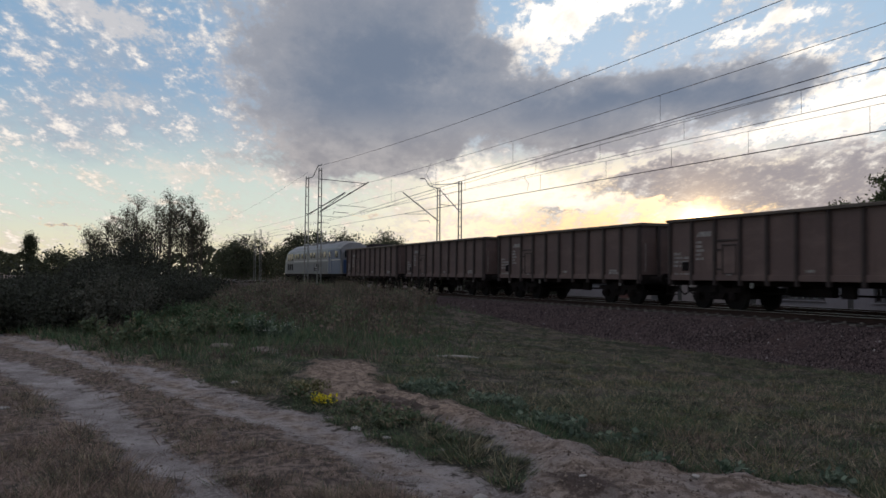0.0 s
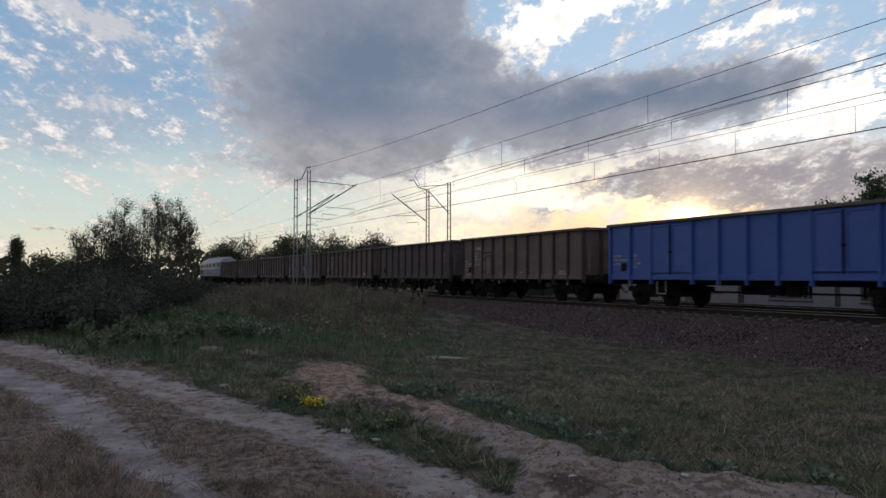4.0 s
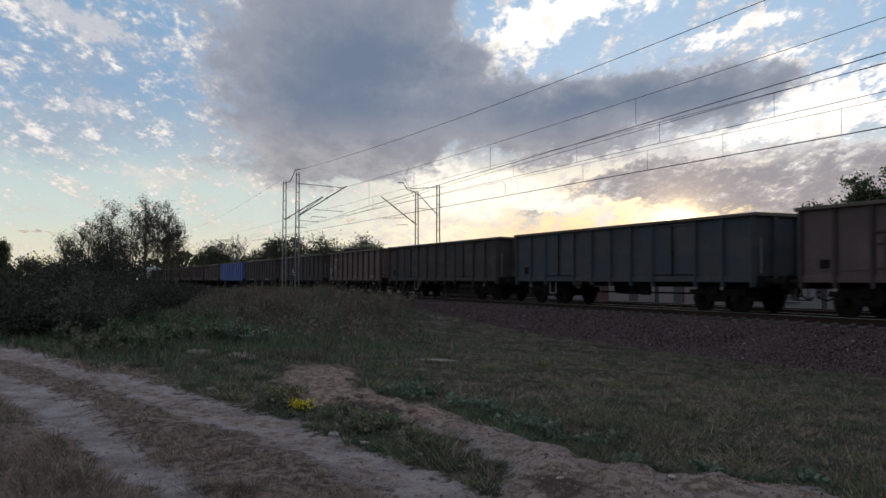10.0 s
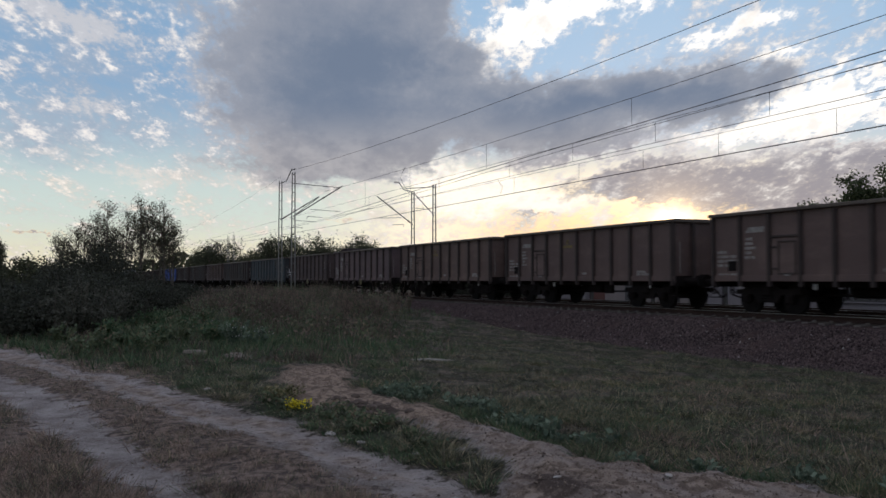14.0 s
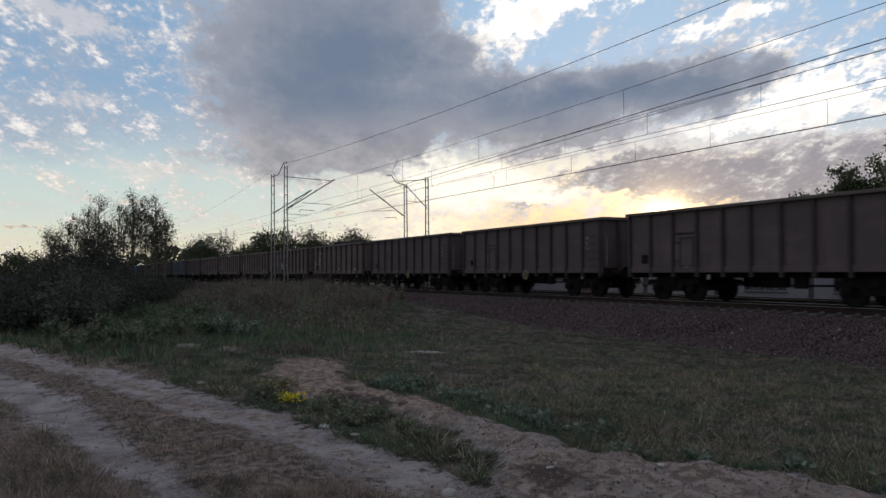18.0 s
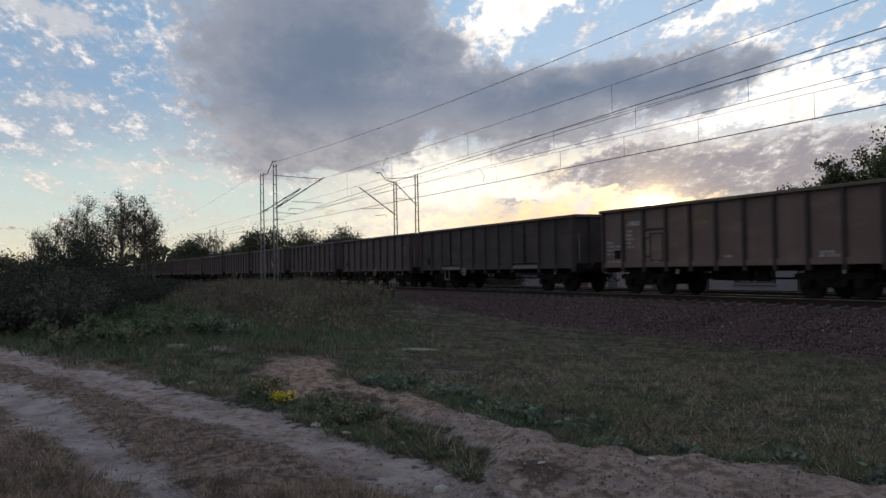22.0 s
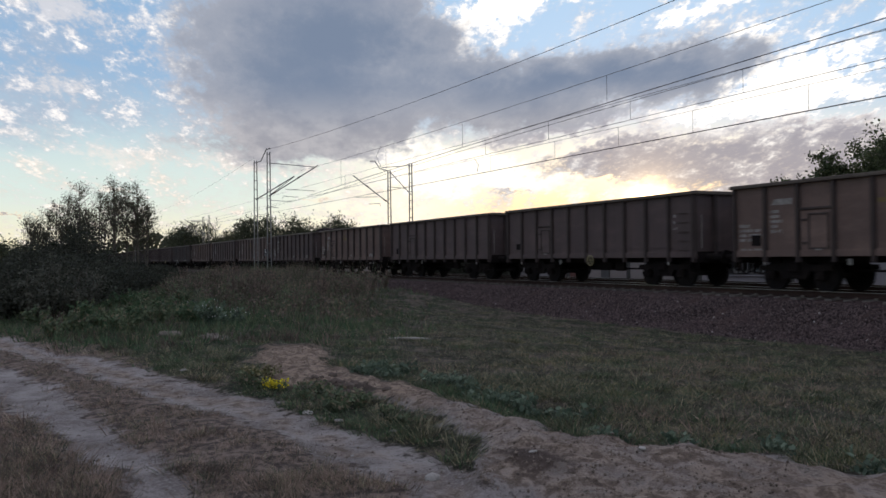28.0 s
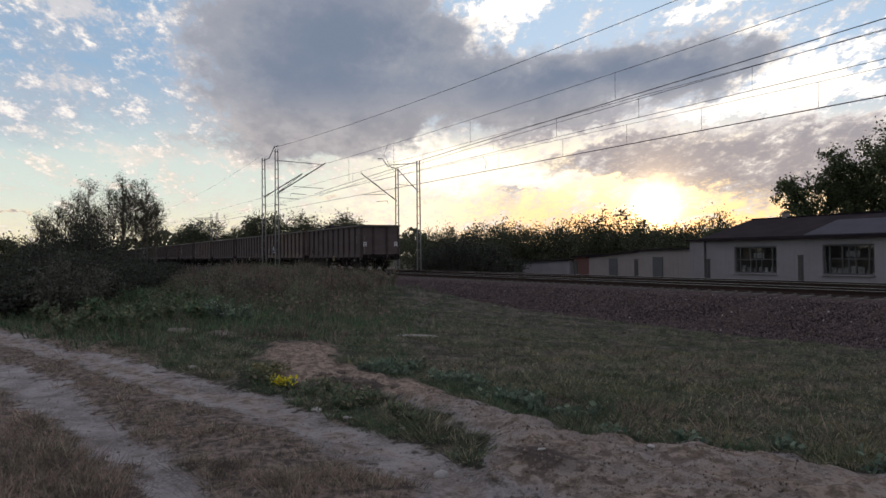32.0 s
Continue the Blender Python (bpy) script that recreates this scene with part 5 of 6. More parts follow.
plant("yellow_flower", "low clump of bright yellow flowers at the path's edge", -9.66, 2.68, 0.22, 0.10, 200, 0.03, "weed_green", 400, "", "flower_yellow", "flowers")
plant("white_flower", "tall weed with small white flowers", -20.2, 3.9, 0.7, 0.55, 420, 0.05, "herb", 401, "", "flower_white", "flowers")
plant("white_flower", "tall weed with small white flowers", -19.6, 4.3, 0.6, 0.4, 300, 0.05, "herb", 402, "", "flower_white", "flowers")
r = random.Random(14)
for i in range(20):
    x = -11.2 + 7.4 * r.random()
    y = float(line(BANK_TOP, x)) + 0.1 + 0.6 * r.random()
    plant("herb", "grey-green broad-leaved herb at the bank's edge", x, y, 0.3 + 0.25 * r.random(), 0.07 + 0.09 * r.random(), 110, 0.045, "herb", 420 + i, "herbs along the bank")
for i in range(12):
    x = -10.6 + 4.0 * r.random()
    y = float(line(BANK_LOW, x)) - 0.15 - 0.45 * r.random()
    plant("herb", "low green herb on the grassy strip", x, y, 0.3, 0.08 + 0.08 * r.random(), 110, 0.035, "weed_green", 460 + i, "herbs along the bank")
for i in range(16):
    x, y = -26 - 30 * r.random(), 8.0 + 8.0 * r.random()
    plant("dry_weed", "tall brown dry weed standing on the mound", x, y, 0.7, 0.75 + 0.3 * r.random(), 420, 0.05, "weed", 500 + i, "dry weeds on the mound")
for i in range(7):
    x, y = at(89.5 - i * 1.2 + r.uniform(-0.4, 0.4), 20 + r.uniform(-1.5, 3))
    plant("tall_weed", "tall green weed on the grassy slope", x, y, 0.6, 0.5, 320, 0.06, "weed_green", 480 + i, "weeds on the slope")

for i in range(26):
    x, y = at(79.5 + 8.5 * r.random(), 19 + 16 * r.random())
    plant("slope_weed", "leafy dark green weed on the grassy slope", x, y, 0.5 + 0.6 * r.random(), 0.3 + 0.35 * r.random(), 300, 0.055, "grass_green" if i % 3 else "weed_green", 560 + i, "weeds on the slope")


def stone(name, label, x, y, sx, sy, sz, seed, mat="stone"):
    rng = np.random.default_rng(seed)
    bm = bmesh.new()
    bmesh.ops.create_icosphere(bm, subdivisions=3 if sx > 0.1 else 2, radius=1.0)
    for v in bm.verts:
        k = 1 + 0.22 * noise.noise(v.co * 1.4 + Vector((seed, 0, 0))) + 0.10 * noise.noise(v.co * 4.0)
        v.co = Vector((v.co.x * sx * k, v.co.y * sy * k, v.co.z * sz * k))
    ob = new(name, mesh_of(name, bm, MAT[mat]))
    ob.matrix_world = pose(x, y, land(x, y) + sz * 0.25, 0, 0, float(rng.random() * 180))
    return tagged(ob, label, "stone", "lumps of earth" if mat == "lump" else "")


stone("field_stone", "small grey stone lying on the sandy path", -5.38, 2.64, 0.06, 0.05, 0.045, 1)
stone("flat_stone", "flat pale stone slab lying in the turf", -15.9, 7.25, 0.46, 0.15, 0.035, 2)
stone("earth_mound", "low pale heap of dry earth in the grass", -18.4, 2.75, 0.5, 0.24, 0.06, 3, "dirt")
stone("earth_mound", "low pale heap of dry earth among weeds", -17.2, 3.35, 0.5, 0.24, 0.05, 4, "dirt")
for i, (x, y, s) in enumerate(((-8.3, 2.62, 0.10), (-7.7, 2.75, 0.06), (-6.9, 3.0, 0.05), (-12.2, 2.0, 0.09), (-6.4, 2.4, 0.03), (-10.9, -0.9, 0.1), (-5.2, 3.4, 0.04), (-4.9, 4.2, 0.05))):
    stone("path_stone", "small pale stone pressed into the path", x, y, s, s * 0.6, s * 0.25, 10 + i)


def clods():
    """Crumbs of earth on the bare bank and along the ruts."""
    rng = np.random.default_rng(51)
    x, y = polar_points(60000, 4.5, 18, rng, 40, 98)
    rut_a, rut_b, bank, _ = masks(x, y)
    keep = rng.random(len(x)) < np.maximum(bank * 0.9, 0.16 * np.maximum(rut_a, rut_b))
    x, y = x[keep], y[keep]
    n = len(x)
    s = 0.003 + 0.012 * rng.random(n) ** 5
    base = np.array([(1, 0, 0), (0, 1, 0), (-1, 0, 0), (0, -1, 0), (0, 0, 1), (0, 0, -1)], float)
    v = base[None] * (0.7 + 0.6 * rng.random((n, 6, 1))) * s[:, None, None]
    v = (v + np.stack([x, y, height(x, y) + s * 0.3], 1)[:, None]).reshape(-1, 3)
    f = np.array([(0, 1, 4), (1, 2, 4), (2, 3, 4), (3, 0, 4), (1, 0, 5), (2, 1, 5), (3, 2, 5), (0, 3, 5)])
    tagged(new("earth_clods", array_mesh("earth_clods", v, (np.arange(n)[:, None, None] * 6 + f[None]).reshape(-1, 3), MAT["clod"])), "crumbs of reddish earth on the bare bank", "earth", kind="stuff")


def clod_material(n):
    return principled(n, n.mix(n.put("ShaderNodeNewGeometry").outputs["Random Per Island"], (0.09, 0.070, 0.060), (0.27, 0.215, 0.178)), 0.95, spec=0.2)


MAT["clod"] = material("dry_earth_crumb", clod_material)
clods()


def rubble():
    """Dark lumps of earth and broken stone where the bank has slipped."""
    rng = np.random.default_rng(66)
    for i in range(46):
        x, y = -9.55 + rng.normal() * 0.42, 3.42 + rng.normal() * 0.13
        s = 0.018 + 0.045 * rng.random() ** 2
        stone("earth_lump", "dark lump of broken earth on the slipped bank", x, y, s * 1.3, s, s * 0.8, 700 + i, "lump")


MAT["lump"] = worn("dark_broken_earth", (0.085, 0.062, 0.052), (0.16, 0.125, 0.105), 0.6, 0.95, 0, 8.0)
rubble()
plant("moss_tuft", "rounded olive tuft beside the yellow flowers", -10.55, 2.66, 0.42, 0.12, 420, 0.03, "grass_yellow", 405, "")

# ---- houses beyond the tracks ----


def wall_with_openings(parent, x0, x1, y0, thick, z0, z1, holes, mat):
    """A wall along x with real openings, built from the piers and strips round them."""
    x = x0
    for a, b, lo, hi in holes:
        part("wall_pier", box(bmesh.new(), (x + a) / 2, y0 + thick / 2, (z0 + z1) / 2, a - x, thick, z1 - z0), mat, parent)
        part("wall_below_window", box(bmesh.new(), (a + b) / 2, y0 + thick / 2, (z0 + lo) / 2, b - a, thick, lo - z0), mat, parent)
        part("wall_above_window", box(bmesh.new(), (a + b) / 2, y0 + thick / 2, (hi + z1) / 2, b - a, thick, z1 - hi), mat, parent)
        x = b
    part("wall_pier", box(bmesh.new(), (x + x1) / 2, y0 + thick / 2, (z0 + z1) / 2, x1 - x, thick, z1 - z0), mat, parent)


def window(parent, a, b, lo, hi, y):
    """A many-paned steel window: frame, bars and a pane of glass."""
    w = thing("window", "", "", (0, 0, 0))
    w.parent = parent
    for key in ("label", "category"):
        if key in w:
            del w[key]
    bm = bmesh.new()
    for cx, cz, sx, sz in (((a + b) / 2, lo + 0.04, b - a, 0.08), ((a + b) / 2, hi - 0.04, b - a, 0.08), (a + 0.04, (lo + hi) / 2, 0.08, hi - lo - 0.16), (b - 0.04, (lo + hi) / 2, 0.08, hi - lo - 0.16)):
        box(bm, cx, y + 0.12, cz, sx, 0.07, sz)
    part("window_frame", bm, MAT["frame_paint"], w)
    for k in (0.12, 0.37, 0.5, 0.63, 0.88):
        part("glazing_bar", box(bmesh.new(), a + (b - a) * k, y + 0.12, (lo + hi) / 2, 0.05, 0.05, hi - lo - 0.16), MAT["frame_paint"], w)
    part("glazing_bar", box(bmesh.new(), (a + b) / 2, y + 0.115, lo + (hi - lo) * 0.52, b - a - 0.16, 0.045, 0.05), MAT["frame_paint"], w)
    part("pane", box(bmesh.new(), (a + b) / 2, y + 0.15, (lo + hi) / 2, b - a - 0.1, 0.008, hi - lo - 0.1), MAT["clear_glass"], w).visible_shadow = False
    part("window_sill", box(bmesh.new(), (a + b) / 2, y - 0.02, lo - 0.03, b - a + 0.12, 0.2, 0.05, 0.01), MAT["plaster"], w)
    return w


def white_house():
    h = thing("white_house", "long low off-white house with dark felt roof", "house", (0, 0, 0))
    x0, x1, y, z0, z1 = -36.9, -12.0, 36.0, -0.8, 2.32
    holes = [(-34.7, -31.7, 0.42, 1.92), (-28.8, -25.9, 0.42, 1.96), (-22.5, -19.5, 0.42, 1.96), (-17.0, -14.2, 0.42, 1.96)]
    wall_with_openings(h, x0, x1, y, 0.3, z0, z1, holes, MAT["plaster"])
    for a, b, lo, hi in holes:
        window(h, a, b, lo, hi, y)
    part("gable_wall", prism(bmesh.new(), [(y + 0.3, z0), (y + 8, z0), (y + 8, z1), (y + 4, 3.45), (y + 0.3, z1)], "x", x0, x0 + 0.3), MAT["plaster"], h)
    part("gable_wall", prism(bmesh.new(), [(y + 0.3, z0), (y + 8, z0), (y + 8, z1), (y + 4, 3.45), (y + 0.3, z1)], "x", x1 - 0.3, x1), MAT["plaster"], h)
    part("back_wall", box(bmesh.new(), (x0 + x1) / 2, y + 8.15, (z0 + z1) / 2, x1 - x0, 0.3, z1 - z0), MAT["plaster"], h)
    roof = part("roof", prism(bmesh.new(), [(y - 0.35, z1 + 0.0), (y - 0.35, z1 + 0.12), (y + 4.1, 3.66), (y + 8.5, z1 + 0.12), (y + 8.5, z1), (y + 4.1, 3.5)], "x", x0 - 0.25, x1 + 0.3), MAT["roof"], h)
    part("eaves_board", box(bmesh.new(), (x0 + x1) / 2, y - 0.37, z1 + 0.05, x1 - x0 + 0.5, 0.03, 0.16), MAT["roof"], roof)
    part("ridge_cap", box(bmesh.new(), (x0 + x1) / 2, y + 4.1, 3.68, x1 - x0 + 0.5, 0.25, 0.05, 0.01), MAT["roof"], roof)
    part("grey_roof_sheet", prism(bmesh.new(), [(y - 0.42, z1 + 0.16), (y + 2.2, z1 + 0.98), (y + 2.2, z1 + 0.93), (y - 0.42, z1 + 0.11)], "x", -29.6, x1 + 0.2), MAT["roof_grey"], roof, "lighter grey sheet covering of the roof")
    ch = part("chimney", box(bmesh.new(), -37.2 + 2.6, y + 4.1, 3.75, 0.32, 0.32, 0.35, 0.02), MAT["plaster_warm"], roof, "small pale chimney")
    part("chimney_cap", box(bmesh.new(), -37.2 + 2.6, y + 4.1, 3.95, 0.42, 0.42, 0.05, 0.01), MAT["concrete"], ch)
    part("floor", box(bmesh.new(), (x0 + x1) / 2, y + 4.2, z0 + 0.1, x1 - x0 - 0.4, 7.6, 0.2), MAT["concrete"], h)
    r = random.Random(6)
    for a, b, lo, hi in holes[:2]:
        for k in range(7):
            w = 0.18 + 0.2 * r.random()
            part("window_clutter", box(bmesh.new(), a + 0.25 + (b - a - 0.5) * k / 6, y + 0.5, lo + 0.05 + w * 0.5, w, 0.12, w * (0.7 + 0.7 * r.random()), 0.02), MAT["curtain"], h, "pale odds and ends behind the panes")
        part("notice", box(bmesh.new(), a + 1.5, y + 0.32, hi - 0.5, 0.75, 0.02, 0.28), MAT["curtain"], h, "pale notice behind the window")
    return h


white_house()


def plain_block(name, label, x0, x1, y0, y1, z1, mat, z1b=None, category="shed"):
    """A low shed: walls, and a lean-to roof that may slope along it."""
    s = thing(name, label, category, (0, 0, 0), "sheds beyond the railway")
    zb = z1 if z1b is None else z1b
    part("wall", prism(bmesh.new(), [(x0, -0.8), (x1, -0.8), (x1, zb), (x0, z1)], "y", y0, y0 + 0.25), mat, s)
    part("wall", prism(bmesh.new(), [(x0, -0.8), (x1, -0.8), (x1, zb), (x0, z1)], "y", y1 - 0.25, y1), mat, s)
    for x, z in ((x0 + 0.12, z1), (x1 - 0.12, zb)):
        part("end_wall", box(bmesh.new(), x, (y0 + y1) / 2, (z - 0.8) / 2 - 0.01, 0.24, y1 - y0 - 0.5, z + 0.78), mat, s)
    part("roof", prism(bmesh.new(), [(x0 - 0.15, z1 + 0.01), (x1 + 0.15, zb + 0.01), (x1 + 0.15, zb + 0.1), (x0 - 0.15, z1 + 0.1)], "y", y0 - 0.2, y1 + 0.2), MAT["roof"], s)
    return s


a = plain_block("white_shed", "low white shed wall beyond the railway", -61.0, -53.9, 38.0, 42.0, 0.92, MAT["plaster"], 1.1)
b = plain_block("red_shed", "small shed with a red gable", -53.7, -51.5, 38.3, 42.0, 1.3, MAT["red_brick"], 1.45)
c = plain_block("cream_shed", "cream shed with a dark door", -51.3, -45.2, 38.0, 43.0, 1.3, MAT["plaster_warm"], 1.7)
part("door", box(bmesh.new(), -48.3, 37.96, 0.25, 0.95, 0.06, 2.0, 0.01), MAT["frame_paint"], c, "dark plank door")
d = plain_block("cream_shed", "taller cream shed beside the white house", -45.0, -38.9, 37.6, 43.0, 1.75, MAT["plaster_warm"], 1.85)
part("door", box(bmesh.new(), -43.0, 37.56, 0.3, 1.0, 0.06, 2.1, 0.01), MAT["frame_paint"], d, "dark plank door")
e = plain_block("white_shed", "flat white lean-to against the house", -38.4, -37.2, 36.1, 42.0, 2.3, MAT["plaster"])
for x, y, top in ((-32.6, 31.9, 1.22), (-26.7, 31.9, 1.4), (-38.4, 31.9, 1.2), (-44.5, 31.9, 1.1), (-20.8, 31.9, 1.4)):
    p = thing("fence_post", "weathered grey concrete fence post", "post", (x, y, -0.75), "fence posts beyond the tracks")
    part("shaft", box(bmesh.new(), 0, 0, (top + 0.75) / 2, 0.2, 0.18, top + 0.75, 0.02), MAT["post"], p)
    part("cap", box(bmesh.new(), 0, 0, top + 0.78, 0.23, 0.21, 0.05, 0.01), MAT["post"], p)


def far_house():
    x, y = at(69.9, 140)
    h = thing("far_house", "distant house with a dark pitched roof among trees", "house", (x, y, -0.7))
    part("wall", box(bmesh.new(), 0, 0, 3.0, 5.6, 8, 6.0), MAT["plaster_warm"], h)
    part("roof", prism(bmesh.new(), [(-3.2, 5.9), (3.2, 5.9), (2.2, 7.2), (1.4, 7.45), (-3.2, 6.9)], "y", -4.6, 4.6), MAT["roof"], h)
    for k in (-1.4, 1.4):
        wdw = part("window", box(bmesh.new(), k, -4.02, 2.6, 1.1, 0.08, 1.3, 0.02), MAT["frame_paint"], h)
        part("pane", box(bmesh.new(), k, -4.07, 2.6, 0.9, 0.02, 1.1), MAT["glass"], wdw)
    return h


far_house()

# ---- the train ----
SIDE = 1.45           # half width of a wagon body
TOP, LOW = 3.31, 1.0  # rim and lower edge above the rails


def coil(x, y, lo, hi):
    """A coil spring as one waisted turned body."""
    bm = bmesh.new()
    loops = []
    for i in range(11):
        rr = 0.078 if i % 2 else 0.05
        loops.append([bm.verts.new((x + rr * math.cos(a * math.pi / 4), y + rr * math.sin(a * math.pi / 4), lo + (hi - lo) * i / 10)) for a in range(8)])
    for a, b in zip(loops, loops[1:]):
        for j in range(8):
            bm.faces.new((a[j], a[(j + 1) % 8], b[(j + 1) % 8], b[j]))
    bm.faces.new(loops[0][::-1])
    bm.faces.new(loops[-1])
    return bm


def bogie(wagon, x):
    """A two-axle bogie: cast side frames, springs, axle boxes, brake gear, and two wheelsets that turn."""
    b = thing("bogie", "", "", (x, 0, 0))
    b.parent = wagon
    for key in ("label", "category", "group", "kind"):
        if key in b:
            del b[key]
    for s in (-1, 1):
        bm = bmesh.new()
        prism(bm, [(-1.35, 0.62), (-1.3, 0.78), (-0.5, 0.80), (-0.35, 0.92), (0.35, 0.92), (0.5, 0.80), (1.3, 0.78), (1.35, 0.62), (0.55, 0.60), (0.4, 0.36), (-0.4, 0.36), (-0.55, 0.60)],
              "y", s * 1.0 - 0.05, s * 1.0 + 0.05)
        part("side_frame", bm, MAT["under"], b)
        for ax in (-0.9, 0.9):
            bm = bmesh.new()
            box(bm, ax, s * 1.03, 0.47, 0.3, 0.2, 0.3, 0.04)
            rod(bm, (ax, s * 1.12, 0.46), (ax, s * 1.17, 0.46), 0.11, 0.1, 10)
            part("axle_box", bm, MAT["under"], b)
        for k in (-0.17, 0.0, 0.17):
            part("spring", coil(k, s * 1.02, 0.38, 0.80), MAT["under"], b)
    part("bolster", box(bmesh.new(), 0, 0, 0.72, 0.4, 2.3, 0.28, 0.03), MAT["under"], b)
    for i, ax in enumerate((-0.9, 0.9)):
        bm = bmesh.new()
        rod(bm, (0, -1.05, 0), (0, 1.05, 0), 0.08, 0.08, 10)
        for s in (-1, 1):
            rod(bm, (0, s * 0.685, 0), (0, s * 0.71, 0), 0.49, 0.49, 28)
            rod(bm, (0, s * 0.71, 0), (0, s * 0.815, 0), 0.46, 0.455, 28)
            rod(bm, (0, s * 0.815, 0), (0, s * 0.835, 0), 0.37, 0.2, 20)
        w = part("wheelset", bm, MAT["wheel"], b, at=(ax, 0, 0.46))
        w["axle"] = i
    return b


def buffers(wagon, half, reach):
    for e in (-1, 1):
        for s in (-0.875, 0.875):
            bm = bmesh.new()
            rod(bm, (e * half, s, 1.05), (e * (reach - 0.35), s, 1.05), 0.12, 0.11, 12)
            rod(bm, (e * (reach - 0.35), s, 1.05), (e * (reach - 0.06), s, 1.05), 0.085, 0.085, 12)
            rod(bm, (e * (reach - 0.06), s, 1.05), (e * reach, s, 1.05), 0.24, 0.23, 18)
            part("buffer", bm, MAT["under"], wagon)
        bm = bmesh.new()
        box(bm, e * (half + 0.25), 0, 1.03, 0.6, 0.12, 0.16, 0.02)
        for i in range(3):
            ring(bm, (e * (half + 0.5), 0, 0.92 - 0.13 * i), (1, 0, 0) if i % 2 else (0, 1, 0), 0.08, 0.022, 10)
        part("coupling", bm, MAT["under"], wagon, "black screw coupling")
        c = [Vector((e * (half + 0.02), 0.45, 0.85)), Vector((e * (half + 0.2), 0.45, 0.6)), Vector((e * (half + 0.5), 0.4, 0.45)), Vector((e * (half + 0.8), 0.3, 0.55))]
        bm = bmesh.new()
        for p, q in zip(c, c[1:]):
            rod(bm, p, q, 0.03, 0.03, 6)
        part("brake_hose", bm, MAT["under"], wagon)


def underframe(wagon, half):
    bm = bmesh.new()
    for s in (-0.45, 0.45):
        box(bm, 0, s, 1.0, 2 * half, 0.14, 0.3)
    for e in (-1, 1):
        box(bm, e * (half - 0.1), 0, 1.02, 0.2, 2.7, 0.34, 0.02)
    box(bm, 0, 0, 1.21, 2 * half, 2.76, 0.06)
    part("underframe", bm, MAT["under"], wagon)
    bm = bmesh.new()
    rod(bm, (-1.9, 0.35, 0.72), (-0.9, 0.35, 0.72), 0.2, 0.2, 14)
    part("air_tank", bm, MAT["under"], wagon)
    bm = bmesh.new()
    box(bm, 0.2, -0.5, 0.7, 0.9, 0.35, 0.32, 0.04)
    box(bm, 1.3, -0.7, 0.72, 0.5, 0.2, 0.4, 0.03)
    part("brake_cylinder", bm, MAT["under"], wagon)
    bm = bmesh.new()
    rod(bm, (-half + 3.2, 0.1, 0.6), (half - 3.2, 0.1, 0.6), 0.035, 0.035, 6)
    part("brake_rod", bm, MAT["under"], wagon)


def bars(parent, rows, x, z, side, mat, step_z=0.13, name="stencil"):
    """Illegible stencilled lines: plain bars on the side sheet."""
    bm = bmesh.new()
    r = random.Random(int(x * 10) + len(rows))
    for i, w in enumerate(rows):
        zz, u = z - i * step_z, 0.0
        while u < w:
            k = min(0.035 + 0.05 * r.random(), w - u)
            box(bm, x + u + k / 2, side, zz, k, 0.008, 0.08 + 0.02 * r.random())
            u += k + (0.022 if r.random() < 0.8 else 0.09)
    return tagged(part(name, bm, mat, parent, "faded white stencilled lines"), kind="stuff")


